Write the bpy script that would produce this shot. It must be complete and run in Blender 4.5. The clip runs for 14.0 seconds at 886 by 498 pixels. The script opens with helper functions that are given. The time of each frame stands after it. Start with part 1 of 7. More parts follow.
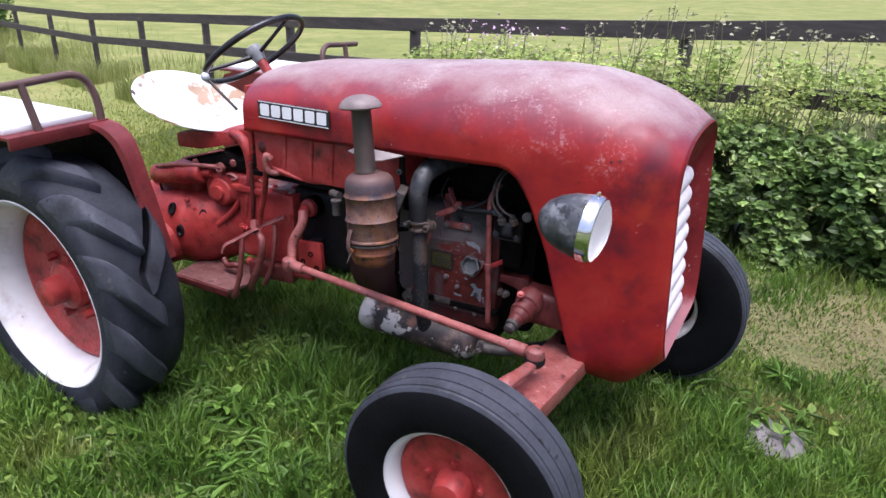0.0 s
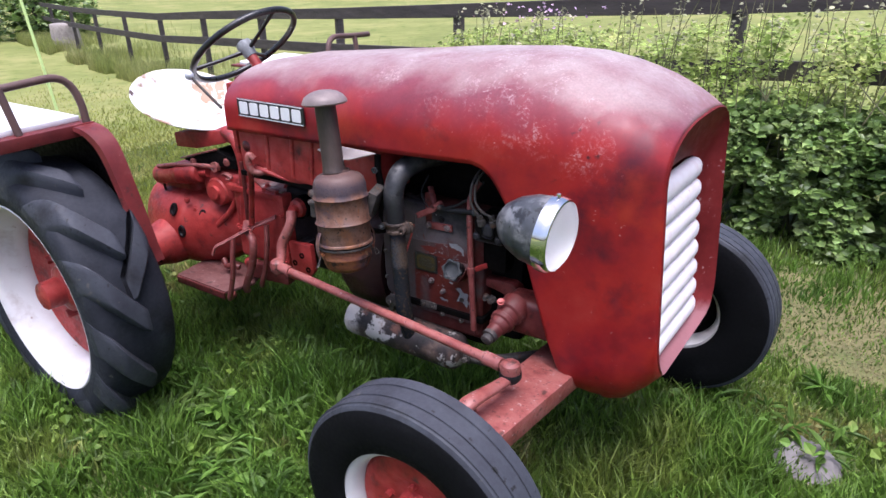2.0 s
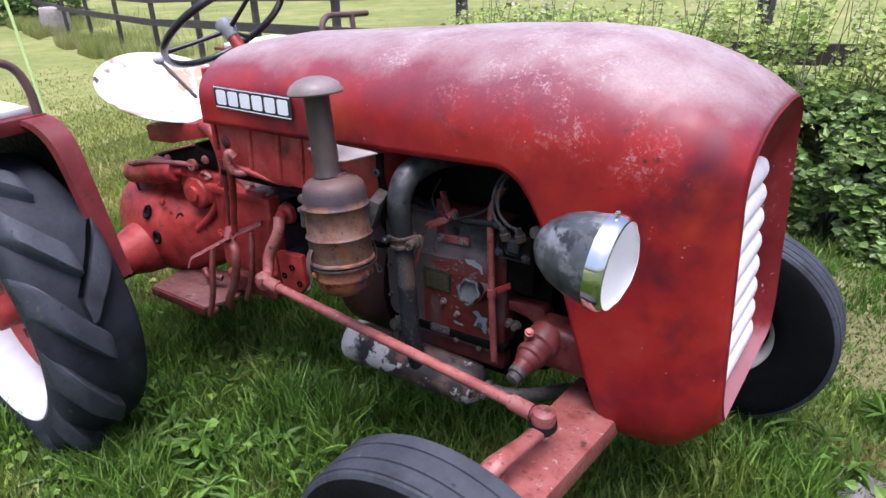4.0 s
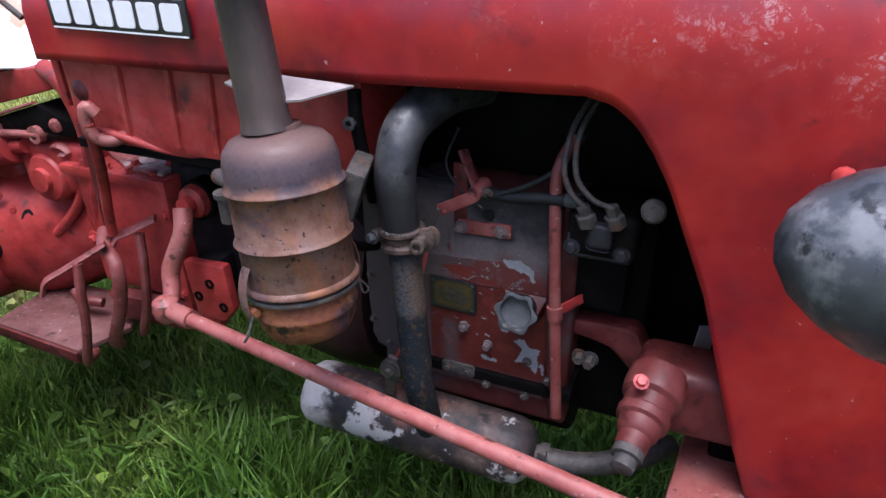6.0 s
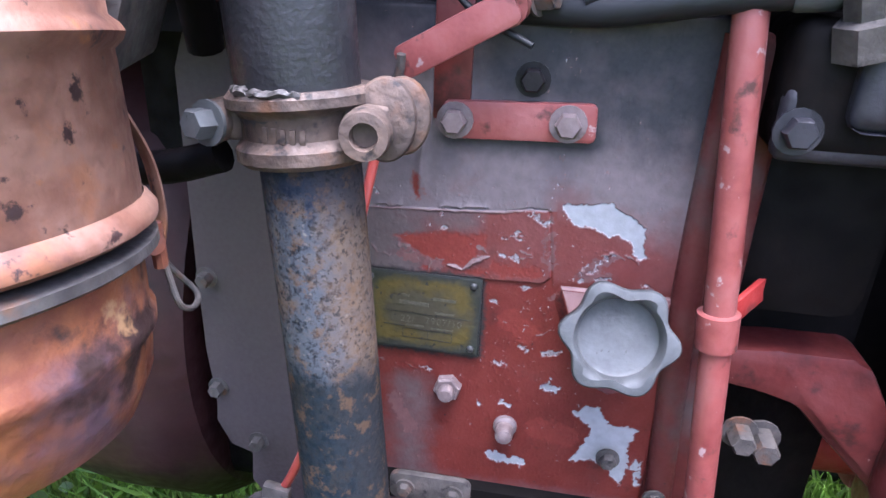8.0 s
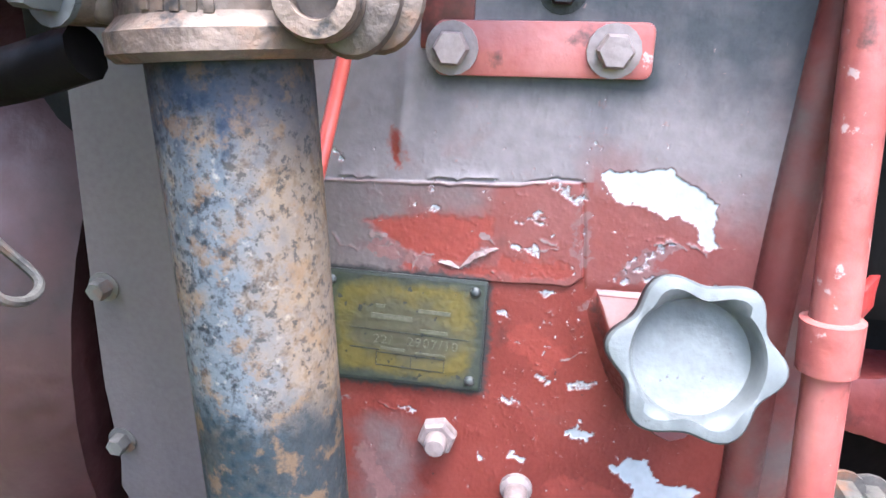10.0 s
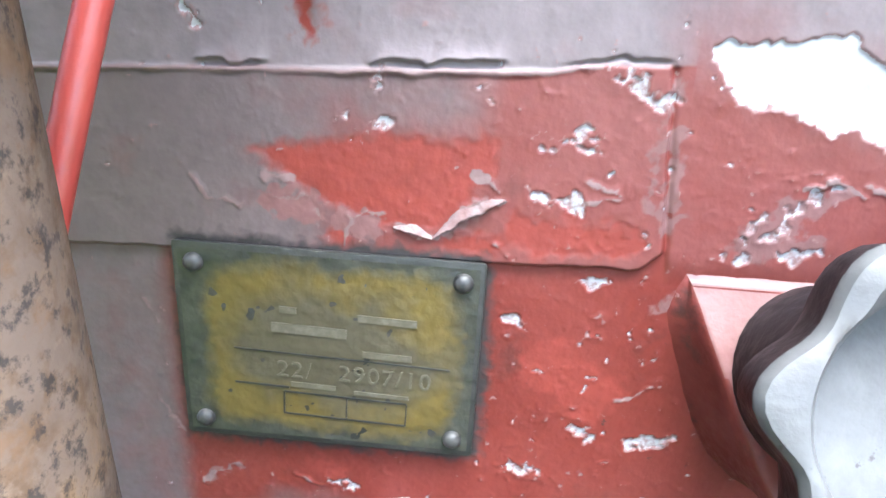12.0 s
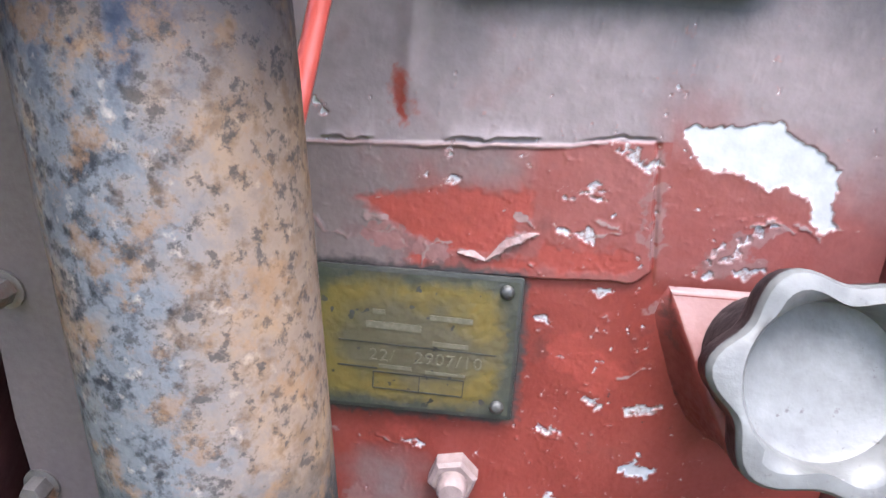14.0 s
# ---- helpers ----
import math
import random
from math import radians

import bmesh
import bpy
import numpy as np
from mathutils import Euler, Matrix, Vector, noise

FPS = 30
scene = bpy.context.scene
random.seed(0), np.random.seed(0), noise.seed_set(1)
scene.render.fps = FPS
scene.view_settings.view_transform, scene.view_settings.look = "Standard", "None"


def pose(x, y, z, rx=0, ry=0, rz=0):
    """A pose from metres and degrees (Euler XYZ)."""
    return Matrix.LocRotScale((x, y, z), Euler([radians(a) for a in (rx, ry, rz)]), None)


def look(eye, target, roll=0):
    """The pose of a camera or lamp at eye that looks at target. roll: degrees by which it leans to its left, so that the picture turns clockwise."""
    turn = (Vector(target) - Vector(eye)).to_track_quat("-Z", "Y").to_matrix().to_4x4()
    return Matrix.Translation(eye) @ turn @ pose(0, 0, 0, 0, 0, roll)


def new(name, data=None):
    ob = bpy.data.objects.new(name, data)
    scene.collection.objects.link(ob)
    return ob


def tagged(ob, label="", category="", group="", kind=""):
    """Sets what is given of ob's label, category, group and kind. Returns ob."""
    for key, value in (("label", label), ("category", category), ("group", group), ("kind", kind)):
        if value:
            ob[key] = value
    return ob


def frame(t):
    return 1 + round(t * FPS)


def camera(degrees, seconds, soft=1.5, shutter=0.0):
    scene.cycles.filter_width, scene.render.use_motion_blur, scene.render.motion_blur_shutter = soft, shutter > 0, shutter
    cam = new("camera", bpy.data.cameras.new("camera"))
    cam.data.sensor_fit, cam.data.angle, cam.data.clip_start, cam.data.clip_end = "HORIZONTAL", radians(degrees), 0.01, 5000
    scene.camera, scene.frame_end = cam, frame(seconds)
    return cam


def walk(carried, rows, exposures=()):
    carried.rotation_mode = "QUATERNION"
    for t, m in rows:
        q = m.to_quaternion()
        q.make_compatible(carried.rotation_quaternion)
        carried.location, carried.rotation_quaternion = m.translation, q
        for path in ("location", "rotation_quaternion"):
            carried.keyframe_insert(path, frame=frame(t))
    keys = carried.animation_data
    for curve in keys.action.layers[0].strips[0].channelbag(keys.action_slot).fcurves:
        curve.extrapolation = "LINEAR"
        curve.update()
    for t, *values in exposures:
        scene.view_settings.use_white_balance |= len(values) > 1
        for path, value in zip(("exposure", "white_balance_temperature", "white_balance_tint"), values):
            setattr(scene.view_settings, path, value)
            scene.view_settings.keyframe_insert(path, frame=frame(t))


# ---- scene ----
cam = camera(68.1, 14.0)
PATH = [
    (0, (0.873, -2.189, 1.685), (0.087, -0.531, 0.89), 2.3),
    (0.5, (0.895, -2.136, 1.682), (0.088, -0.493, 0.876), 1.6),
    (1, (0.938, -2.077, 1.676), (0.092, -0.456, 0.865), 0.8),
    (1.5, (1.007, -1.992, 1.673), (0.095, -0.412, 0.853), -0.1),
    (2, (1.063, -1.906, 1.675), (0.091, -0.369, 0.842), -0.9),
    (2.5, (1.074, -1.843, 1.683), (0.079, -0.329, 0.835), -1.3),
    (3, (1.033, -1.777, 1.67), (0.03, -0.273, 0.814), -1.2),
    (5.5, (0.4695, -1.3319, 1.4407), (-0.2808, 0.1749, 0.5596), -0.91),
    (6, (0.3443, -1.1682, 1.3480), (-0.3388, 0.3546, 0.4400), -1.26),
    (6.5, (0.2196, -1.0010, 1.2275), (-0.3612, 0.5661, 0.3238), -0.66),
    (7, (0.1359, -0.8675, 1.1077), (-0.3473, 0.7589, 0.2525), 0.78),
    (7.5, (0.0729, -0.7372, 1.0044), (-0.3020, 0.9383, 0.1907), 1.82),
    (8, (0.0349, -0.6711, 0.9507), (-0.2397, 1.0484, 0.1904), 2.20),
    (10.5, (0.0086, -0.5241, 0.8555), (-0.1985, 1.3548, 0.2021), 2.98),
    (11, (0.0129, -0.4693, 0.8347), (-0.1824, 1.4058, 0.1670), 2.72),
    (11.5, (-0.0038, -0.4453, 0.8245), (-0.0658, 1.4290, 0.1295), 3.81),
    (12, (-0.0051, -0.4269, 0.8168), (-0.0981, 1.4373, 0.0985), 3.47),
    (12.5, (-0.0127, -0.4225, 0.8130), (-0.0642, 1.4392, 0.0841), 3.79),
    (13, (-0.0120, -0.4254, 0.8157), (-0.1022, 1.4257, 0.0638), 3.57),
    (13.5, (-0.0216, -0.4473, 0.8267), (-0.0576, 1.4074, 0.0793), 3.88),
    (14, (-0.0179, -0.4901, 0.8462), (-0.1357, 1.3751, 0.1341), 3.25),
]
EXPOSURES = [(0, 0.90, 5700, 19), (3, 0.97, 5700, 19), (5.5, 0.98, 5500, 17), (6.5, 1.32, 5550, 17), (7, 1.68, 5600, 18), (7.5, 2.45, 5450, 19), (8, 3.05, 5350, 20), (10.5, 4.15, 5650, 5), (12, 4.12, 5800, 6), (13.5, 4.03, 5850, 7), (14, 3.82, 6050, 13)]
walk(cam, [(t, look(eye, target, roll)) for t, eye, target, roll in PATH], EXPOSURES)

# ---- world and sun: a bright overcast day ----
world = bpy.data.worlds.new("world")
scene.world = world
world.use_nodes = True
wn, wl = world.node_tree.nodes, world.node_tree.links
sky = wn.new("ShaderNodeTexSky")
sky.sky_type, sky.sun_disc = "NISHITA", False
sky.sun_elevation, sky.sun_rotation = radians(78), radians(152)
sky.air_density, sky.dust_density, sky.ozone_density = 1.0, 6.0, 1.0
wn["Background"].inputs["Strength"].default_value = 0.135
wl.new(sky.outputs[0], wn["Background"].inputs["Color"])
sun_data = bpy.data.lights.new("sun", "SUN")
sun_data.energy, sun_data.angle, sun_data.color = 2.25, radians(40), (1.0, 0.97, 0.93)
sun = new("sun", sun_data)
sun.matrix_world = look((0.7, -1.3, 7.0), (0, 0, 0))

# ---- materials ----
def surface(name, stops, scale=8.0, detail=6.0, rough=(0.4, 0.6), metal=0.0, bump=0.15, bump_scale=60.0, specks=(), spec=0.5, stretch=(1, 1, 1), coat=0.0, random_tint=0.0, transmit=0.0):
    """Noise-driven colours at two scales, patches with edges of their own (specks: colour, scale, threshold, softness), roughness and relief."""
    m = bpy.data.materials.new(name)
    m.use_nodes = True
    n, l = m.node_tree.nodes, m.node_tree.links
    b = n["Principled BSDF"]
    geo = n.new("ShaderNodeNewGeometry")
    mp = n.new("ShaderNodeMapping")
    mp.inputs["Scale"].default_value = stretch
    l.new(geo.outputs["Position"], mp.inputs["Vector"])
    big = n.new("ShaderNodeTexNoise")
    big.inputs["Scale"].default_value, big.inputs["Detail"].default_value, big.inputs["Roughness"].default_value = scale, detail, 0.62
    l.new(mp.outputs[0], big.inputs["Vector"])
    ramp = n.new("ShaderNodeValToRGB")
    while len(ramp.color_ramp.elements) < len(stops):
        ramp.color_ramp.elements.new(0.5)
    for e, (p, c) in zip(ramp.color_ramp.elements, stops):
        e.position, e.color = p, (*c, 1)
    l.new(big.outputs["Fac"], ramp.inputs["Fac"])
    colour = ramp.outputs["Color"]
    for c, s, lo, soft, *clump in specks:
        t = n.new("ShaderNodeTexNoise")
        t.inputs["Scale"].default_value, t.inputs["Detail"].default_value, t.inputs["Roughness"].default_value = s, 8.0, 0.6
        off = n.new("ShaderNodeVectorMath")
        off.operation = "ADD"
        off.inputs[1].default_value = (s * 0.37, lo * 9.1, s * 0.11)
        l.new(mp.outputs[0], off.inputs[0])
        l.new(off.outputs[0], t.inputs["Vector"])
        r = n.new("ShaderNodeMapRange")
        r.inputs["From Min"].default_value, r.inputs["From Max"].default_value = lo, lo + soft
        l.new(t.outputs["Fac"], r.inputs["Value"])
        fac = r.outputs[0]
        if clump:
            t2 = n.new("ShaderNodeTexNoise")
            t2.inputs["Scale"].default_value, t2.inputs["Detail"].default_value = clump[0], 3.0
            l.new(off.outputs[0], t2.inputs["Vector"])
            r2 = n.new("ShaderNodeMapRange")
            r2.inputs["From Min"].default_value, r2.inputs["From Max"].default_value = clump[1], clump[1] + 0.12
            l.new(t2.outputs["Fac"], r2.inputs["Value"])
            mul = n.new("ShaderNodeMath")
            mul.operation = "MULTIPLY"
            l.new(fac, mul.inputs[0])
            l.new(r2.outputs[0], mul.inputs[1])
            fac = mul.outputs[0]
        mix = n.new("ShaderNodeMix")
        mix.data_type = "RGBA"
        l.new(fac, mix.inputs["Factor"])
        l.new(colour, mix.inputs["A"])
        mix.inputs["B"].default_value = (*c, 1)
        colour = mix.outputs["Result"]
    if random_tint:
        info = n.new("ShaderNodeNewGeometry")
        hsv = n.new("ShaderNodeHueSaturation")
        r = n.new("ShaderNodeMapRange")
        r.inputs["To Min"].default_value, r.inputs["To Max"].default_value = 1 - random_tint, 1 + random_tint
        l.new(info.outputs["Random Per Island"], r.inputs["Value"])
        l.new(r.outputs[0], hsv.inputs["Value"])
        l.new(colour, hsv.inputs["Color"])
        colour = hsv.outputs["Color"]
    l.new(colour, b.inputs["Base Color"])
    fine = n.new("ShaderNodeTexNoise")
    fine.inputs["Scale"].default_value, fine.inputs["Detail"].default_value = bump_scale, 6.0
    l.new(mp.outputs[0], fine.inputs["Vector"])
    r = n.new("ShaderNodeMapRange")
    r.inputs["To Min"].default_value, r.inputs["To Max"].default_value = rough
    r.inputs["From Min"].default_value, r.inputs["From Max"].default_value = 0.3, 0.7
    l.new(fine.outputs["Fac"], r.inputs["Value"])
    l.new(r.outputs[0], b.inputs["Roughness"])
    if bump:
        bp = n.new("ShaderNodeBump")
        bp.inputs["Strength"].default_value, bp.inputs["Distance"].default_value = bump, 0.004
        l.new(fine.outputs["Fac"], bp.inputs["Height"])
        l.new(bp.outputs[0], b.inputs["Normal"])
    b.inputs["Metallic"].default_value = metal
    b.inputs["Specular IOR Level"].default_value = spec
    b.inputs["Coat Weight"].default_value = coat
    if transmit:
        tr = n.new("ShaderNodeBsdfTranslucent")
        l.new(colour, tr.inputs["Color"])
        ms = n.new("ShaderNodeMixShader")
        ms.inputs[0].default_value = transmit
        l.new(b.outputs[0], ms.inputs[1])
        l.new(tr.outputs[0], ms.inputs[2])
        l.new(ms.outputs[0], n["Material Output"].inputs["Surface"])
    return m


def faded(m, low, high, colour, amount=1.0, scale=7.0, along=(0, 0, 1), wander=1.5):
    """Lays a film of another colour with a ragged edge over a paint, from low to high along a direction."""
    n, l = m.node_tree.nodes, m.node_tree.links
    b = n["Principled BSDF"]
    old = b.inputs["Base Color"].links[0].from_socket
    geo = n.new("ShaderNodeNewGeometry")
    sep = n.new("ShaderNodeVectorMath")
    sep.operation = "DOT_PRODUCT"
    sep.inputs[1].default_value = along
    l.new(geo.outputs["Position"], sep.inputs[0])
    noi = n.new("ShaderNodeTexNoise")
    noi.inputs["Scale"].default_value, noi.inputs["Detail"].default_value, noi.inputs["Roughness"].default_value = scale, 9.0, 0.7
    l.new(geo.outputs["Position"], noi.inputs["Vector"])
    mad = n.new("ShaderNodeMath")
    mad.operation = "MULTIPLY_ADD"
    mad.inputs[1].default_value, mad.inputs[2].default_value = 2 * wander * (high - low), -wander * (high - low)
    l.new(noi.outputs["Fac"], mad.inputs[0])
    add = n.new("ShaderNodeMath")
    l.new(sep.outputs["Value"], add.inputs[0])
    l.new(mad.outputs[0], add.inputs[1])
    r = n.new("ShaderNodeMapRange")
    r.inputs["From Min"].default_value, r.inputs["From Max"].default_value, r.inputs["To Max"].default_value = low, high, amount
    l.new(add.outputs[0], r.inputs["Value"])
    mix = n.new("ShaderNodeMix")
    mix.data_type = "RGBA"
    l.new(r.outputs[0], mix.inputs["Factor"])
    l.new(old, mix.inputs["A"])
    mix.inputs["B"].default_value = (*colour, 1)
    l.new(mix.outputs["Result"], b.inputs["Base Color"])
    return m


def scuffs(m):
    """Clusters of fine pale scratches on a paint, where it has been sanded through by weather."""
    n, l = m.node_tree.nodes, m.node_tree.links
    b = n["Principled BSDF"]
    geo = n.new("ShaderNodeNewGeometry")
    fac = None
    for k, (sc, lo, hi) in enumerate(((4.0, 0.49, 0.60), (17.0, 0.055, 0.006), (75.0, 0.49, 0.56))):
        t = n.new("ShaderNodeTexNoise")
        t.inputs["Scale"].default_value, t.inputs["Detail"].default_value, t.inputs["Roughness"].default_value, t.inputs["Distortion"].default_value = sc, 9.0, 0.72, (0.0, 1.5, 0.8)[k]
        l.new(geo.outputs["Position"], t.inputs["Vector"])
        value = t.outputs["Fac"]
        if k == 1:
            for op, other in (("SUBTRACT", 0.5), ("ABSOLUTE", 0.0)):
                q = n.new("ShaderNodeMath")
                q.operation = op
                q.inputs[1].default_value = other
                l.new(value, q.inputs[0])
                value = q.outputs[0]
        r = n.new("ShaderNodeMapRange")
        r.inputs["From Min"].default_value, r.inputs["From Max"].default_value = lo, hi
        l.new(value, r.inputs["Value"])
        if fac is None:
            fac = r.outputs[0]
        else:
            mul = n.new("ShaderNodeMath")
            mul.operation = "MULTIPLY"
            l.new(fac, mul.inputs[0])
            l.new(r.outputs[0], mul.inputs[1])
            fac = mul.outputs[0]
    dot = n.new("ShaderNodeVectorMath")
    dot.operation = "DOT_PRODUCT"
    dot.inputs[1].default_value = (0.2, 0, 1)
    l.new(geo.outputs["Position"], dot.inputs[0])
    up = n.new("ShaderNodeMapRange")
    up.inputs["From Min"].default_value, up.inputs["From Max"].default_value, up.inputs["To Max"].default_value = 1.20, 1.30, 0.46
    l.new(dot.outputs["Value"], up.inputs["Value"])
    mul = n.new("ShaderNodeMath")
    mul.operation = "MULTIPLY"
    l.new(fac, mul.inputs[0])
    l.new(up.outputs[0], mul.inputs[1])
    mix = n.new("ShaderNodeMix")
    mix.data_type = "RGBA"
    l.new(mul.outputs[0], mix.inputs["Factor"])
    l.new(b.inputs["Base Color"].links[0].from_socket, mix.inputs["A"])
    mix.inputs["B"].default_value = (0.60, 0.47, 0.47, 1)
    l.new(mix.outputs["Result"], b.inputs["Base Color"])


M = {}
M["red"] = surface("chassis_red_paint", [(0.3, (0.105, 0.012, 0.011)), (0.44, (0.265, 0.022, 0.019)), (0.58, (0.360, 0.038, 0.032)), (0.80, (0.395, 0.085, 0.076))], 11, 10, (0.35, 0.7), bump=0.4, bump_scale=60, specks=[((0.045, 0.011, 0.010), 9, 0.59, 0.16), ((0.36, 0.19, 0.175), 42, 0.68, 0.04, 6, 0.54), ((0.09, 0.026, 0.021), 22, 0.62, 0.10)])
M["pink"] = surface("sun_bleached_red_paint", [(0.3, (0.17, 0.032, 0.028)), (0.5, (0.27, 0.078, 0.066)), (0.75, (0.31, 0.125, 0.11))], 16, 9, (0.35, 0.6), bump=0.2, bump_scale=90, specks=[((0.07, 0.025, 0.020), 30, 0.60, 0.08), ((0.36, 0.235, 0.22), 55, 0.63, 0.04), ((0.12, 0.03, 0.026), 70, 0.60, 0.06)])
M["fender"] = surface("fender_paint", [(0.3, (0.085, 0.009, 0.009)), (0.6, (0.150, 0.020, 0.019)), (0.8, (0.23, 0.07, 0.066))], 9, 8, (0.35, 0.6), bump=0.12, specks=[((0.05, 0.017, 0.014), 18, 0.62, 0.08), ((0.38, 0.22, 0.22), 45, 0.66, 0.04, 5, 0.52)])
def engine_paint(name):
    return faded(surface(name, [(0.32, (0.040, 0.007, 0.006)), (0.48, (0.066, 0.013, 0.011)), (0.60, (0.072, 0.024, 0.021)), (0.72, (0.064, 0.036, 0.034))], 18, 9, (0.5, 0.75), bump=0.08, bump_scale=300, spec=0.25, specks=[((0.16, 0.15, 0.155), 120, 0.70, 0.015, 18, 0.57), ((0.052, 0.036, 0.035), 13, 0.55, 0.14), ((0.016, 0.008, 0.007), 90, 0.70, 0.03)]), 0.06, 0.12, (0.056, 0.047, 0.047), 0.9, 30, (-1, 0, 0), 1.0)


def worn(m, layer, colour, low, high, wander=0.25, grain=900.0, rough=None):
    """Shows another coat where a layer of the mesh, in millimetres, is above zero, with a grainy edge."""
    n, l = m.node_tree.nodes, m.node_tree.links
    b = n["Principled BSDF"]
    at = n.new("ShaderNodeAttribute")
    at.attribute_name = layer
    geo = n.new("ShaderNodeNewGeometry")
    noi = n.new("ShaderNodeTexNoise")
    noi.inputs["Scale"].default_value, noi.inputs["Detail"].default_value = grain, 4.0
    l.new(geo.outputs["Position"], noi.inputs["Vector"])
    mad = n.new("ShaderNodeMath")
    mad.operation = "MULTIPLY_ADD"
    mad.inputs[1].default_value = 2 * wander
    l.new(noi.outputs["Fac"], mad.inputs[0])
    l.new(at.outputs["Fac"], mad.inputs[2])
    r = n.new("ShaderNodeMapRange")
    r.inputs["From Min"].default_value, r.inputs["From Max"].default_value = low + wander, high + wander
    l.new(mad.outputs[0], r.inputs["Value"])
    mix = n.new("ShaderNodeMix")
    mix.data_type = "RGBA"
    l.new(r.outputs[0], mix.inputs["Factor"])
    l.new(b.inputs["Base Color"].links[0].from_socket, mix.inputs["A"])
    tone = n.new("ShaderNodeHueSaturation")
    tv = n.new("ShaderNodeMapRange")
    tv.inputs["To Min"].default_value, tv.inputs["To Max"].default_value = 0.72, 1.28
    soft = n.new("ShaderNodeTexNoise")
    soft.inputs["Scale"].default_value, soft.inputs["Detail"].default_value = 140.0, 5.0
    l.new(geo.outputs["Position"], soft.inputs["Vector"])
    l.new(soft.outputs["Fac"], tv.inputs["Value"])
    l.new(tv.outputs[0], tone.inputs["Value"])
    tone.inputs["Color"].default_value = (*colour, 1)
    l.new(tone.outputs[0], mix.inputs["B"])
    l.new(mix.outputs["Result"], b.inputs["Base Color"])
    return m


M["hood"] = surface("hood_paint", [(0.3, (0.105, 0.005, 0.010)), (0.44, (0.215, 0.008, 0.011)), (0.56, (0.290, 0.014, 0.011)), (0.68, (0.325, 0.030, 0.022))], 4, 10, (0.36, 0.56), spec=0.4, bump=0.05, bump_scale=40, specks=[((0.085, 0.006, 0.014), 5, 0.55, 0.14), ((0.33, 0.030, 0.012), 3.2, 0.57, 0.14), ((0.07, 0.010, 0.011), 26, 0.62, 0.08, 4, 0.52), ((0.40, 0.20, 0.20), 70, 0.68, 0.03)])
# paler towards the crown: bleached paint, with the sky's highlight put into the colour
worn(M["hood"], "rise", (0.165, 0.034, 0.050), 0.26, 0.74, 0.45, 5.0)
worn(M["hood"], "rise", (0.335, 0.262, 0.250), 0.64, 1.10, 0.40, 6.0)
scuffs(M["hood"])
M["surround"] = faded(surface("surround_paint", [(0.3, (0.10, 0.008, 0.009)), (0.6, (0.17, 0.018, 0.018)), (0.8, (0.22, 0.05, 0.05))], 9, 8, (0.45, 0.65), spec=0.15, bump=0.1, specks=[((0.40, 0.26, 0.26), 45, 0.64, 0.05, 5, 0.5)]), -0.58, -0.54, (0.30, 0.14, 0.15), 0.8, 9, (0, 0, -1))
M["engine"] = engine_paint("engine_paint")
# boss top: pale pink film for dust and for the light on it
M["neck"] = faded(surface("boss_lit_top_paint", [(0.32, (0.060, 0.010, 0.008)), (0.5, (0.084, 0.015, 0.012)), (0.7, (0.092, 0.026, 0.022))], 30, 9, (0.45, 0.7), bump=0.1, bump_scale=300, spec=0.3, specks=[((0.03, 0.010, 0.008), 60, 0.62, 0.08), ((0.15, 0.11, 0.108), 120, 0.64, 0.04)]), 0.700, 0.738, (0.135, 0.088, 0.085), 0.75, 60, (-0.15, 0, 1.0), 0.9)
M["flank"] = surface("flank_paint", [(0.30, (0.060, 0.0085, 0.006)), (0.48, (0.080, 0.0125, 0.009)), (0.62, (0.088, 0.016, 0.012)), (0.78, (0.072, 0.018, 0.014))], 26, 9, (0.42, 0.68), bump=0.06, bump_scale=420, spec=0.28, specks=[((0.045, 0.010, 0.008), 36, 0.60, 0.12), ((0.105, 0.060, 0.056), 260, 0.67, 0.04), ((0.028, 0.010, 0.009), 170, 0.70, 0.03)])
worn(M["flank"], "pink", (0.094, 0.031, 0.028), 0.1, 1.0, 0.22, 130)
worn(M["flank"], "dust", (0.068, 0.052, 0.052), 0.15, 0.95, 0.28, 150)
worn(M["flank"], "film", (0.098, 0.080, 0.083), 0.2, 1.0, 0.22, 110)
# grease, and shade painted at the top right and round the link bar
worn(M["flank"], "grease_shade", (0.020, 0.019, 0.023), 0.15, 0.95, 0.25, 90)
worn(M["flank"], "fresh", (0.108, 0.0185, 0.0135), -2.2, 1.4, 1.5, 260)
worn(M["flank"], "scuff", (0.090, 0.044, 0.042), -0.4, 0.8, 0.8, 500)
worn(M["flank"], "bare", (0.118, 0.070, 0.067), -0.7, -0.1, 0.6, 420)
worn(M["flank"], "tear_glint", (0.100, 0.066, 0.064), -0.35, 0.15, 0.45, 700)
# dark rim round the type plate: its edge shadow painted in, with grime
worn(M["flank"], "plate_shadow_grime", (0.017, 0.015, 0.015), -2.6, 0.8, 1.4, 260)
worn(M["flank"], "bare", (0.20, 0.204, 0.214), -0.05, 0.30, 0.75, 520)
M["engine_red"] = surface("dusty_red_rod_paint", [(0.3, (0.105, 0.020, 0.018)), (0.5, (0.165, 0.042, 0.037)), (0.75, (0.20, 0.075, 0.068))], 22, 9, (0.38, 0.62), bump=0.2, bump_scale=110, spec=0.35, specks=[((0.045, 0.016, 0.013), 40, 0.60, 0.08), ((0.23, 0.16, 0.155), 90, 0.64, 0.04)])
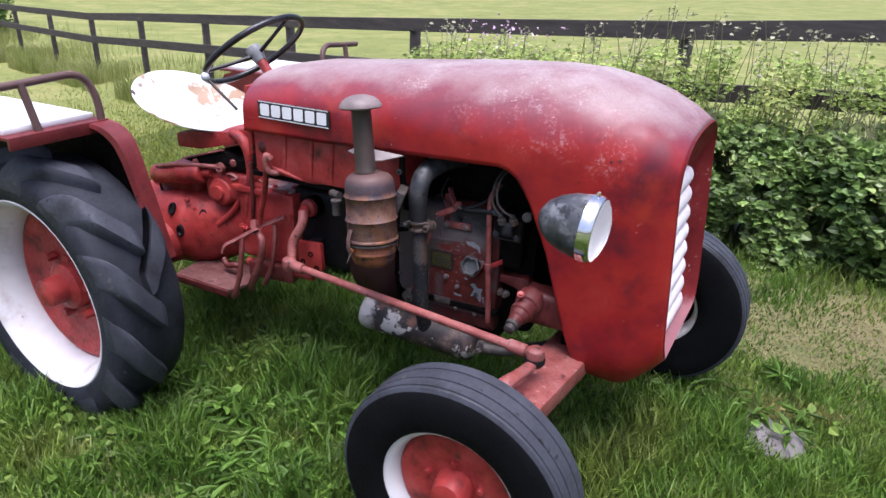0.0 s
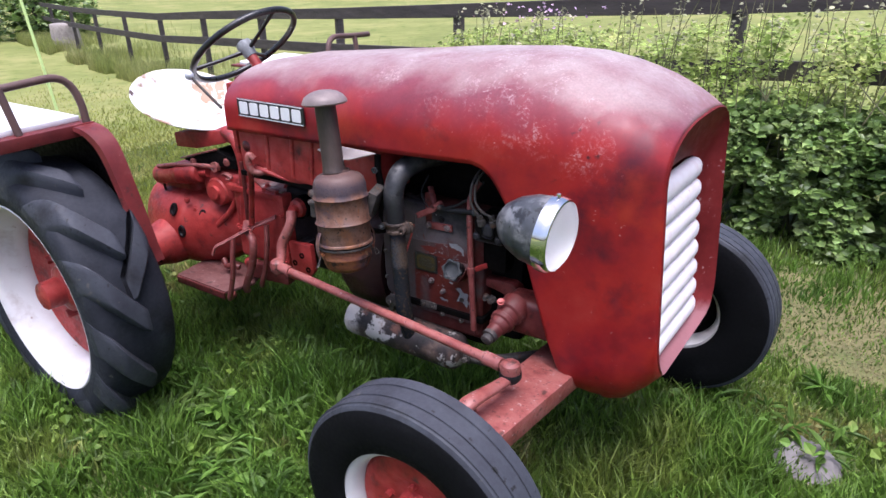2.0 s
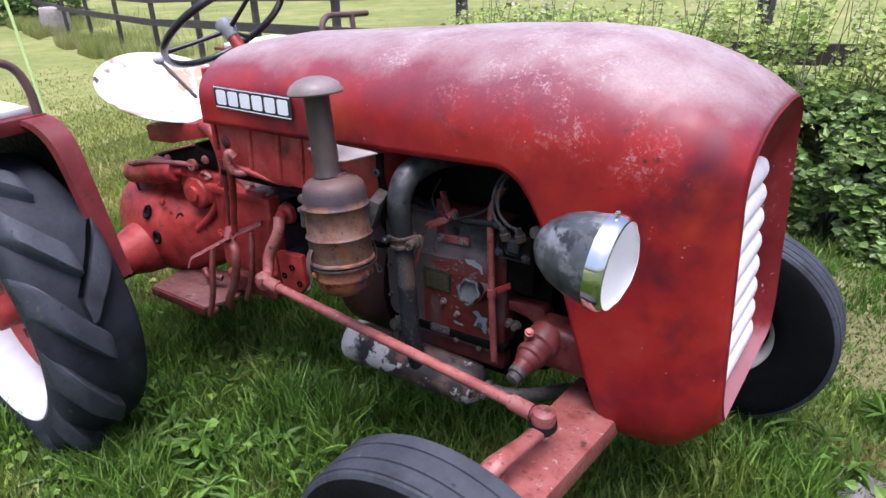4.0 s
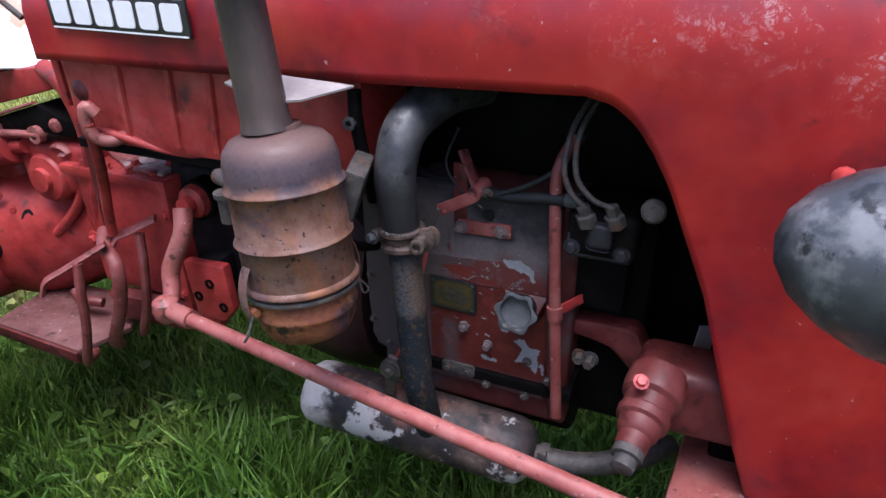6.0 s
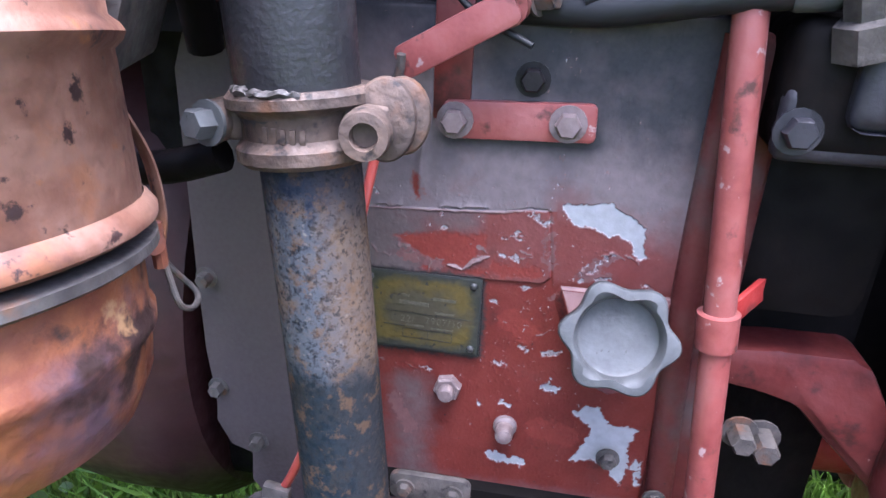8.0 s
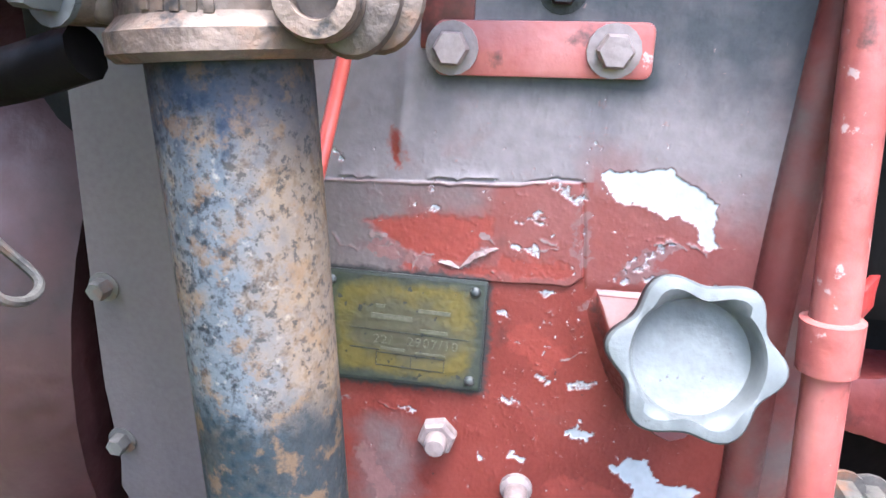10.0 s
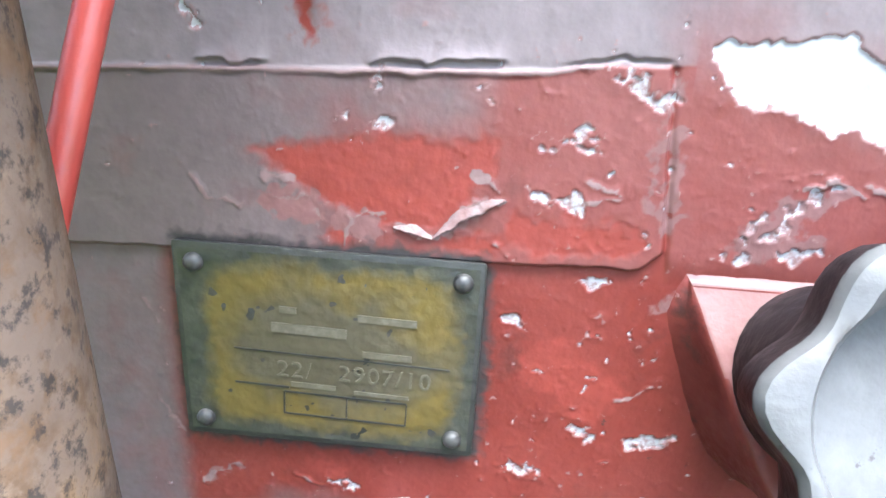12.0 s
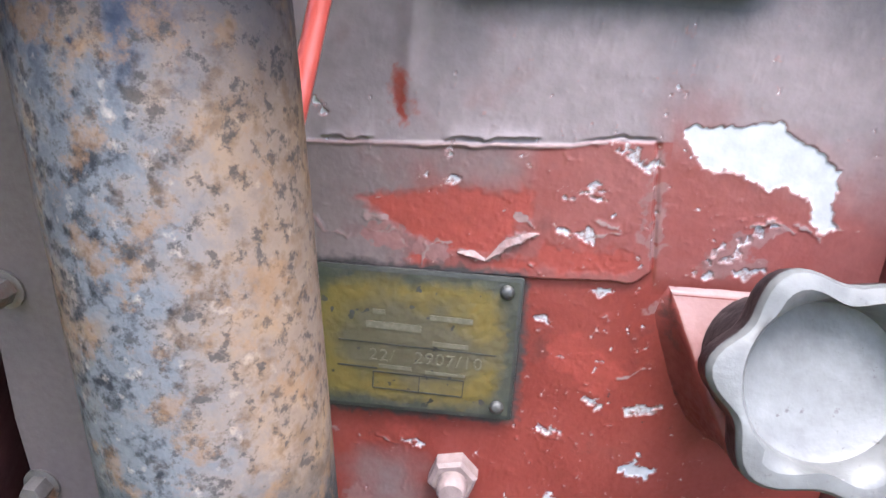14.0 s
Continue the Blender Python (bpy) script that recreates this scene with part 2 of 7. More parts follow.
M["worn_step"] = surface("worn_step_paint", [(0.3, (0.070, 0.022, 0.020)), (0.5, (0.125, 0.050, 0.046)), (0.7, (0.165, 0.085, 0.078))], 14, 9, (0.45, 0.75), bump=0.25, bump_scale=90, spec=0.3, specks=[((0.040, 0.016, 0.014), 18, 0.58, 0.10), ((0.30, 0.24, 0.23), 70, 0.66, 0.04)])
# darker variant of the chassis red for castings and brackets
M["cast_red"] = surface("dark_red_casting_paint", [(0.3, (0.034, 0.005, 0.0045)), (0.5, (0.096, 0.017, 0.015)), (0.75, (0.130, 0.036, 0.033))], 16, 9, (0.38, 0.62), bump=0.2, bump_scale=90, spec=0.35, specks=[((0.022, 0.007, 0.006), 24, 0.58, 0.10), ((0.24, 0.16, 0.155), 60, 0.68, 0.03)])
M["belly"] = surface("oily_red_brown_casting", [(0.3, (0.006, 0.0035, 0.0035)), (0.5, (0.026, 0.008, 0.008)), (0.75, (0.045, 0.016, 0.016))], 9, 9, (0.4, 0.65), bump=0.2, bump_scale=90, spec=0.3)
# darker red copy for the boss faces turned from the light
M["boss_side"] = surface("boss_shaded_side_paint", [(0.32, (0.050, 0.008, 0.006)), (0.5, (0.074, 0.013, 0.010)), (0.7, (0.082, 0.020, 0.016))], 30, 9, (0.45, 0.7), bump=0.1, bump_scale=300, spec=0.25, specks=[((0.03, 0.010, 0.008), 60, 0.62, 0.08), ((0.12, 0.08, 0.078), 150, 0.66, 0.04)])
M["pump_iron"] = surface("oily_grey_pump_iron", [(0.3, (0.010, 0.010, 0.013)), (0.55, (0.022, 0.021, 0.026)), (0.8, (0.042, 0.038, 0.042))], 30, 9, (0.4, 0.65), bump=0.2, bump_scale=150, spec=0.3)
M["tin"] = surface("pale_tinplate", [(0.3, (0.26, 0.23, 0.215)), (0.6, (0.36, 0.32, 0.30)), (0.8, (0.30, 0.24, 0.21))], 14, 8, (0.4, 0.6), 0.1, 0.08, 120, specks=[((0.16, 0.09, 0.06), 20, 0.64, 0.08)])
M["clamp"] = surface("rusty_clamp_casting", [(0.3, (0.026, 0.019, 0.017)), (0.5, (0.060, 0.042, 0.034)), (0.7, (0.098, 0.067, 0.052)), (0.82, (0.12, 0.095, 0.080))], 55, 10, (0.5, 0.8), 0.1, 0.35, 180, spec=0.3, specks=[((0.085, 0.042, 0.024), 40, 0.55, 0.12), ((0.016, 0.013, 0.013), 90, 0.58, 0.08)])
M["studs"] = surface("dusty_pink_fastener", [(0.3, (0.075, 0.052, 0.050)), (0.6, (0.125, 0.095, 0.093)), (0.8, (0.16, 0.125, 0.122))], 90, 7, (0.5, 0.7), bump=0.2, bump_scale=250)
# black for greasy iron, and for painted shade on the filler cap and neck
M["grime_shade"] = surface("grease_and_shade_black", [(0.3, (0.004, 0.0035, 0.004)), (0.55, (0.009, 0.0075, 0.009)), (0.8, (0.022, 0.018, 0.020))], 30, 9, (0.4, 0.65), bump=0.25, bump_scale=150, spec=0.2)
M["flaked"] = surface("flaked_pale_red_paint", [(0.3, (0.17, 0.035, 0.03)), (0.48, (0.25, 0.08, 0.07)), (0.56, (0.36, 0.25, 0.23)), (0.75, (0.42, 0.34, 0.31))], 16, 9, (0.45, 0.7), bump=0.35, bump_scale=70, specks=[((0.05, 0.03, 0.028), 22, 0.58, 0.08)])
# near-black: oily iron with the engine bay's deep shade put into its colour
M["dark"] = surface("oily_iron_and_shade", [(0.3, (0.0018, 0.0015, 0.0015)), (0.6, (0.0045, 0.0036, 0.0034)), (0.8, (0.012, 0.0075, 0.006))], 18, 8, (0.5, 0.85), bump=0.3, spec=0.07)
M["iron"] = surface("bare_dusty_iron", [(0.3, (0.028, 0.025, 0.024)), (0.55, (0.066, 0.058, 0.053)), (0.8, (0.115, 0.094, 0.082))], 45, 9, (0.5, 0.8), 0.2, 0.35, 160, spec=0.35, specks=[((0.095, 0.045, 0.026), 34, 0.57, 0.1), ((0.02, 0.018, 0.018), 120, 0.60, 0.06)])
M["elbow"] = faded(surface("exhaust_elbow_steel", [(0.3, (0.020, 0.021, 0.024)), (0.5, (0.046, 0.046, 0.050)), (0.68, (0.085, 0.080, 0.078)), (0.8, (0.12, 0.095, 0.078))], 26, 10, (0.34, 0.58), 0.3, 0.15, 300, specks=[((0.012, 0.012, 0.014), 40, 0.58, 0.08)]), -1.0, -0.93, (0.014, 0.014, 0.017), 0.85, 24, (0, 0, -1), 1.2)
# last film paints the clamp's shadow and soot on the pipe's top; bottom blue-black
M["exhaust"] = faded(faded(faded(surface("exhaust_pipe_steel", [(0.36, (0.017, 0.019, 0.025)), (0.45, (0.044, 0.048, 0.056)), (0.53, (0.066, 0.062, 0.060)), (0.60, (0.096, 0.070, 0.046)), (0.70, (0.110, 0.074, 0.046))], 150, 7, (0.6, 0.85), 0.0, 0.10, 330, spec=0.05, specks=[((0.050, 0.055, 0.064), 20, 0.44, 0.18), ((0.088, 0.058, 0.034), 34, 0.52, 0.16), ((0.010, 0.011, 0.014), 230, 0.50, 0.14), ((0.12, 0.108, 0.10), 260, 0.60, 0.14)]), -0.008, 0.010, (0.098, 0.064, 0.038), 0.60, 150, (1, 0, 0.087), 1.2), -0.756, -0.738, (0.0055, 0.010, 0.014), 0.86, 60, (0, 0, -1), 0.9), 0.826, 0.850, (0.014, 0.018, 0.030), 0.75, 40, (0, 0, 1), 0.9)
faded(M["exhaust"], 0.03, 0.16, (0.012, 0.013, 0.015), 0.75, 300, (0, 0, 0), 5.5)
faded(M["exhaust"], 0.05, 0.20, (0.085, 0.050, 0.026), 0.50, 90, (0, 0, 0), 6.0)
M["rust"] = faded(faded(surface("rusted_sheet_steel", [(0.28, (0.042, 0.020, 0.016)), (0.42, (0.112, 0.050, 0.032)), (0.54, (0.165, 0.088, 0.061)), (0.70, (0.135, 0.080, 0.070))], 16, 10, (0.42, 0.7), 0.05, 0.18, 150, spec=0.35, specks=[((0.060, 0.038, 0.050), 8, 0.50, 0.12), ((0.20, 0.080, 0.035), 14, 0.55, 0.10), ((0.18, 0.108, 0.084), 9, 0.58, 0.08), ((0.060, 0.030, 0.026), 26, 0.58, 0.12), ((0.026, 0.013, 0.012), 95, 0.61, 0.05), ((0.020, 0.010, 0.009), 40, 0.65, 0.03), ((0.17, 0.068, 0.026), 60, 0.62, 0.06)]), 1.005, 1.022, (0.040, 0.036, 0.052), 0.75, 14), 1.040, 1.058, (0.135, 0.072, 0.054), 0.60, 14)
M["stack"] = surface("sooty_stack_steel", [(0.3, (0.032, 0.024, 0.022)), (0.5, (0.070, 0.050, 0.044)), (0.7, (0.12, 0.080, 0.066))], 14, 9, (0.4, 0.65), 0.25, 0.15, 150, specks=[((0.16, 0.085, 0.055), 12, 0.58, 0.12)], stretch=(1, 1, 0.3))
M["cap"] = surface("dusty_rain_cap_steel", [(0.3, (0.15, 0.115, 0.11)), (0.6, (0.22, 0.17, 0.16)), (0.8, (0.27, 0.20, 0.185))], 14, 9, (0.45, 0.7), 0.15, 0.15, 150)
M["silver"] = surface("dull_silvered_reflector", [(0.3, (0.80, 0.78, 0.78)), (0.7, (0.88, 0.86, 0.86))], 20, 4, (0.5, 0.65), 0.3, 0.0)
M["muffler"] = faded(surface("muffler_paint", [(0.3, (0.010, 0.009, 0.010)), (0.5, (0.026, 0.020, 0.020)), (0.62, (0.070, 0.046, 0.038)), (0.76, (0.16, 0.12, 0.105))], 13, 9, (0.45, 0.75), 0.05, 0.25, 120, spec=0.3, specks=[((0.34, 0.32, 0.31), 10, 0.575, 0.03), ((0.12, 0.052, 0.036), 11, 0.56, 0.08), ((0.012, 0.010, 0.011), 26, 0.60, 0.05)]), 0.25, 0.29, (0.38, 0.35, 0.335), 0.85, 22, (-1, 0, 0), 1.6)
M["seam"] = surface("dull_grey_band_steel", [(0.3, (0.030, 0.027, 0.027)), (0.55, (0.075, 0.068, 0.064)), (0.8, (0.13, 0.105, 0.085))], 40, 8, (0.4, 0.65), 0.3, 0.2, 200, specks=[((0.11, 0.05, 0.025), 30, 0.58, 0.1)])
M["bowl"] = surface("orange_rust", [(0.3, (0.050, 0.018, 0.014)), (0.45, (0.125, 0.038, 0.019)), (0.58, (0.20, 0.072, 0.027)), (0.75, (0.11, 0.052, 0.046))], 18, 10, (0.45, 0.7), 0.05, 0.3, 150, spec=0.35, specks=[((0.065, 0.038, 0.048), 10, 0.52, 0.1), ((0.24, 0.105, 0.038), 9, 0.57, 0.08), ((0.028, 0.014, 0.012), 26, 0.56, 0.08), ((0.26, 0.15, 0.07), 34, 0.63, 0.06)])
M["white"] = surface("worn_white_paint", [(0.3, (0.70, 0.68, 0.66)), (0.6, (0.82, 0.81, 0.80)), (0.8, (0.76, 0.74, 0.72))], 9, 8, (0.35, 0.6), bump=0.1, specks=[((0.30, 0.16, 0.09), 8, 0.68, 0.06)])
M["rimwhite"] = surface("white_rim_paint", [(0.3, (0.58, 0.55, 0.55)), (0.7, (0.70, 0.675, 0.675))], 6, 6, (0.45, 0.65), bump=0.05, specks=[((0.30, 0.21, 0.17), 30, 0.68, 0.05), ((0.46, 0.40, 0.38), 5, 0.58, 0.12)])
M["seat"] = surface("seat_white_paint", [(0.3, (0.76, 0.74, 0.71)), (0.7, (0.82, 0.81, 0.79))], 6, 8, (0.35, 0.55), bump=0.05, specks=[((0.26, 0.155, 0.085), 4.6, 0.55, 0.06), ((0.20, 0.10, 0.055), 9, 0.58, 0.05, 3.0, 0.48), ((0.06, 0.028, 0.02), 13, 0.66, 0.03)])
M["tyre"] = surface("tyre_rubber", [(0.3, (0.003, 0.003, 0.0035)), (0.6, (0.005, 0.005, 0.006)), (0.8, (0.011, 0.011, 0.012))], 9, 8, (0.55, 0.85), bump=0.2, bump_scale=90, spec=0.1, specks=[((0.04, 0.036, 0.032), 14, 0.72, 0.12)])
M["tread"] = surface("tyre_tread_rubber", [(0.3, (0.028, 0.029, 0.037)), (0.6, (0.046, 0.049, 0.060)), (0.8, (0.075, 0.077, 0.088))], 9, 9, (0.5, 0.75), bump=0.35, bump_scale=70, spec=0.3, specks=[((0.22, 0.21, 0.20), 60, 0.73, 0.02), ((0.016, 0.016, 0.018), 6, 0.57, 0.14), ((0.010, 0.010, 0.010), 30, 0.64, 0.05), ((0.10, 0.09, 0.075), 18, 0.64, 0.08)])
M["carcass"] = surface("dusty_tyre_side_rubber", [(0.3, (0.015, 0.016, 0.021)), (0.6, (0.026, 0.028, 0.036)), (0.8, (0.042, 0.044, 0.052))], 9, 9, (0.55, 0.8), bump=0.2, bump_scale=90, spec=0.2, specks=[((0.012, 0.012, 0.013), 7, 0.57, 0.14), ((0.09, 0.082, 0.07), 16, 0.66, 0.08)])
M["black"] = surface("black_plastic", [(0.3, (0.008, 0.008, 0.008)), (0.7, (0.018, 0.017, 0.017))], 20, 5, (0.25, 0.4), bump=0.03)
M["rubber"] = surface("hose_rubber", [(0.3, (0.005, 0.0053, 0.006)), (0.7, (0.013, 0.014, 0.016))], 30, 5, (0.5, 0.7), bump=0.1, spec=0.3)
M["lampblack"] = surface("lamp_shell_paint", [(0.3, (0.02, 0.022, 0.024)), (0.52, (0.05, 0.053, 0.058)), (0.62, (0.15, 0.15, 0.155)), (0.8, (0.20, 0.20, 0.20))], 16, 9, (0.25, 0.55), bump=0.1, specks=[((0.012, 0.013, 0.014), 22, 0.56, 0.06)])
M["chrome"] = surface("chrome", [(0.3, (0.70, 0.69, 0.68)), (0.7, (0.82, 0.81, 0.80))], 20, 5, (0.05, 0.18), 1.0, 0.02, specks=[((0.25, 0.2, 0.16), 60, 0.68, 0.05)])
M["alloy"] = surface("cast_aluminium", [(0.3, (0.038, 0.040, 0.042)), (0.6, (0.057, 0.060, 0.062)), (0.8, (0.075, 0.078, 0.080))], 60, 8, (0.5, 0.7), 0.1, 0.12, 220, spec=0.35, specks=[((0.024, 0.024, 0.024), 260, 0.64, 0.05), ((0.034, 0.034, 0.036), 30, 0.58, 0.15)])
M["bare"] = surface("bare_grey_primer", [(0.3, (0.36, 0.37, 0.40)), (0.6, (0.46, 0.47, 0.50)), (0.8, (0.54, 0.55, 0.57))], 60, 6, (0.45, 0.6), 0.1, 0.15, 300)
M["hub_grey"] = surface("dull_grey_cap", [(0.3, (0.14, 0.145, 0.15)), (0.7, (0.26, 0.265, 0.27))], 60, 6, (0.5, 0.7), 0.1, 0.1, 200)
M["flake"] = surface("curled_paint_flake", [(0.3, (0.080, 0.032, 0.029)), (0.5, (0.094, 0.058, 0.055)), (0.7, (0.110, 0.084, 0.082))], 260, 7, (0.5, 0.7), bump=0.15, bump_scale=400)
M["bright_red"] = surface("clean_red_paint", [(0.3, (0.20, 0.026, 0.020)), (0.7, (0.25, 0.040, 0.030))], 40, 6, (0.35, 0.5), bump=0.1, bump_scale=200)
M["yellow"] = surface("brass_plate_yellow", [(0.3, (0.011, 0.014, 0.012)), (0.55, (0.025, 0.027, 0.021)), (0.75, (0.045, 0.043, 0.031))], 120, 9, (0.35, 0.6), 0.2, 0.12, 300)
worn(M["yellow"], "inset", (0.066, 0.049, 0.012), -1.5, 4.0, 1.6, 300)
worn(M["yellow"], "dull", (0.042, 0.037, 0.022), -7.0, 4.0, 2.8, 240)
M["plate_dark"] = surface("plate_tarnish", [(0.3, (0.007, 0.009, 0.0085)), (0.6, (0.018, 0.019, 0.017)), (0.8, (0.040, 0.038, 0.031))], 130, 9, (0.4, 0.6), 0.2, 0.15, 300)
M["rivet"] = surface("dark_rivet", [(0.3, (0.016, 0.017, 0.017)), (0.7, (0.042, 0.042, 0.040))], 200, 6, (0.4, 0.6), 0.3, 0.1, 300)
M["plate_mark"] = surface("plate_print", [(0.3, (0.036, 0.033, 0.020)), (0.5, (0.050, 0.046, 0.031)), (0.7, (0.072, 0.069, 0.050))], 420, 6, (0.4, 0.6), bump=0.0)
M["badge_black"] = surface("badge_black", [(0.3, (0.010, 0.010, 0.011)), (0.7, (0.02, 0.02, 0.021))], 30, 4, (0.25, 0.4), bump=0.02)
M["badge_white"] = surface("badge_white", [(0.3, (0.75, 0.74, 0.74)), (0.7, (0.83, 0.82, 0.82))], 30, 4, (0.3, 0.45), bump=0.02)
M["grille"] = surface("grille_white", [(0.3, (0.76, 0.66, 0.66)), (0.55, (0.83, 0.76, 0.76)), (0.75, (0.72, 0.58, 0.58))], 14, 7, (0.4, 0.6), bump=0.05, specks=[((0.45, 0.22, 0.22), 60, 0.68, 0.05)])
M["fence"] = surface("dark_stained_fence_wood", [(0.3, (0.034, 0.026, 0.026)), (0.6, (0.066, 0.053, 0.051)), (0.8, (0.115, 0.093, 0.086))], 6, 8, (0.6, 0.85), bump=0.4, stretch=(0.4, 0.4, 3))
M["stump"] = surface("weathered_stump_wood", [(0.3, (0.20, 0.17, 0.15)), (0.7, (0.34, 0.30, 0.27))], 12, 8, (0.7, 0.9), bump=0.4)
M["stone"] = surface("grey_stone", [(0.3, (0.10, 0.088, 0.085)), (0.6, (0.16, 0.145, 0.14)), (0.8, (0.22, 0.20, 0.19))], 14, 9, (0.7, 0.9), bump=0.5, bump_scale=90)
M["ground"] = faded(faded(surface("lawn_soil_and_thatch", [(0.30, (0.040, 0.065, 0.016)), (0.5, (0.070, 0.10, 0.026)), (0.66, (0.14, 0.14, 0.05)), (0.78, (0.22, 0.18, 0.09))], 1.6, 10, (0.75, 0.95), bump=0.6, bump_scale=45, spec=0.2), 0.72, 1.08, (0.19, 0.160, 0.078), 0.75, 5, (-0.12, 1, 0)), 1.65, 1.95, (0.05, 0.075, 0.02), 0.9, 5, (-0.12, 1, 0))
M["field"] = surface("far_meadow", [(0.3, (0.135, 0.155, 0.045)), (0.5, (0.19, 0.205, 0.062)), (0.68, (0.27, 0.255, 0.10)), (0.8, (0.33, 0.28, 0.14))], 0.55, 10, (0.8, 0.95), bump=0.5, bump_scale=12, spec=0.15, specks=[((0.10, 0.14, 0.03), 2.5, 0.55, 0.15)])
M["grass"] = surface("grass_blades", [(0.3, (0.070, 0.150, 0.018)), (0.5, (0.130, 0.225, 0.030)), (0.7, (0.225, 0.275, 0.055))], 2.2, 6, (0.45, 0.65), bump=0, random_tint=0.6, transmit=0.45, specks=[((0.35, 0.28, 0.11), 2.6, 0.60, 0.12)])
M["thatch"] = surface("dry_grass_straw", [(0.3, (0.11, 0.14, 0.035)), (0.5, (0.19, 0.175, 0.07)), (0.7, (0.30, 0.24, 0.13))], 2.2, 8, (0.6, 0.8), bump=0, random_tint=0.5, transmit=0.25)
M["verge"] = surface("verge_grass", [(0.3, (0.20, 0.25, 0.06)), (0.5, (0.29, 0.32, 0.09)), (0.7, (0.42, 0.38, 0.17))], 1.4, 8, (0.5, 0.7), bump=0, random_tint=0.4, transmit=0.4)
M["rosette"] = surface("broad_weed_leaf", [(0.3, (0.070, 0.150, 0.020)), (0.5, (0.115, 0.210, 0.032)), (0.7, (0.170, 0.250, 0.060))], 9, 6, (0.45, 0.65), bump=0, random_tint=0.5, transmit=0.35, spec=0.35)
M["lawn"] = surface("lawn_blades", [(0.3, (0.14, 0.175, 0.022)), (0.5, (0.215, 0.245, 0.038)), (0.7, (0.33, 0.31, 0.09))], 1.0, 8, (0.5, 0.7), bump=0, random_tint=0.45, transmit=0.3)
M["leaf"] = surface("hedge_leaf", [(0.3, (0.088, 0.156, 0.036)), (0.5, (0.172, 0.258, 0.068)), (0.7, (0.30, 0.35, 0.13))], 3.0, 6, (0.3, 0.5), bump=0, random_tint=0.65, transmit=0.35)
M["weed"] = surface("tall_weed_leaf", [(0.3, (0.22, 0.32, 0.060)), (0.5, (0.32, 0.40, 0.10)), (0.7, (0.46, 0.46, 0.18))], 2.0, 6, (0.45, 0.65), bump=0, random_tint=0.5, transmit=0.4)
M["seed"] = surface("pale_seed_head", [(0.3, (0.30, 0.31, 0.17)), (0.7, (0.44, 0.41, 0.28))], 8, 4, (0.6, 0.8), bump=0, random_tint=0.3, transmit=0.3)
M["stem"] = surface("weed_stem", [(0.3, (0.09, 0.10, 0.04)), (0.7, (0.18, 0.16, 0.08))], 8, 4, (0.6, 0.8), bump=0)
M["bloom"] = surface("pale_bloom", [(0.3, (0.50, 0.26, 0.46)), (0.7, (0.70, 0.52, 0.66))], 8, 4, (0.6, 0.8), bump=0)
M["string"] = surface("yellow_cord", [(0.3, (0.45, 0.60, 0.20)), (0.7, (0.55, 0.68, 0.28))], 30, 4, (0.5, 0.7), bump=0)
glass = bpy.data.materials.new("headlight_glass")
glass.use_nodes = True
gb = glass.node_tree.nodes["Principled BSDF"]
gb.inputs["Base Color"].default_value, gb.inputs["Roughness"].default_value = (0.95, 0.95, 0.95, 1), 0.55
gb.inputs["Transmission Weight"].default_value, gb.inputs["IOR"].default_value = 1.0, 1.45
M["glass"] = glass

# ---- shapes ----
def part(name, bm, material, parent=None, label="", smooth=38):
    """Links a bmesh as one mesh object under a thing or a part. smooth: the angle, in degrees, up to which its edges are smooth."""
    me = bpy.data.meshes.new(name)
    if smooth:
        for fc in bm.faces:
            fc.smooth = True
        for e in bm.edges:
            e.smooth = not (len(e.link_faces) == 2 and e.calc_face_angle(0) > radians(smooth))
    bm.to_mesh(me)
    bm.free()
    me.materials.append(material)
    ob = new(name, me)
    ob.parent = parent
    if label:
        ob["label"] = label
    return ob


def merge(*bms):
    out = bmesh.new()
    for b in bms:
        me = bpy.data.meshes.new("tmp")
        b.to_mesh(me)
        out.from_mesh(me)
        bpy.data.meshes.remove(me)
        b.free()
    return out


def box(centre, size, turn=(0, 0, 0), bevel=0.0, seg=2):
    bm = bmesh.new()
    bmesh.ops.create_cube(bm, size=1, matrix=pose(*centre, *turn) @ Matrix.Diagonal((*size, 1)))
    if bevel:
        bmesh.ops.bevel(bm, geom=list(bm.edges), offset=bevel, segments=seg, profile=0.6, affect="EDGES")
    return bm


def frame_to(a, b):
    """The pose whose z axis runs from a towards b, with its origin at a."""
    d = (Vector(b) - Vector(a)).normalized()
    return Matrix.Translation(a) @ d.to_track_quat("Z", "Y").to_matrix().to_4x4()


def lathe(profile, m=Matrix(), seg=32, lobes=0, lobe_depth=0.0):
    """Turns a profile of (radius, height) about the z axis of the pose m. lobes: waves round its rim."""
    bm = bmesh.new()
    rings = []
    for r, z in profile:
        if r < 1e-6:
            rings.append([bm.verts.new(m @ Vector((0, 0, z)))])
        else:
            ring = []
            for i in range(seg):
                a = 2 * math.pi * i / seg
                q = r * (1 + lobe_depth * (math.cos(lobes * a) if lobes else 0))
                ring.append(bm.verts.new(m @ Vector((q * math.cos(a), q * math.sin(a), z))))
            rings.append(ring)
    for p, q in zip(rings, rings[1:]):
        for i in range(seg):
            j = (i + 1) % seg
            if len(p) == 1 and len(q) > 1:
                bm.faces.new((p[0], q[i], q[j]))
            elif len(q) == 1 and len(p) > 1:
                bm.faces.new((p[i], q[0], p[j]))
            elif len(p) > 1:
                bm.faces.new((p[i], q[i], q[j], p[j]))
    bmesh.ops.recalc_face_normals(bm, faces=bm.faces)
    return bm


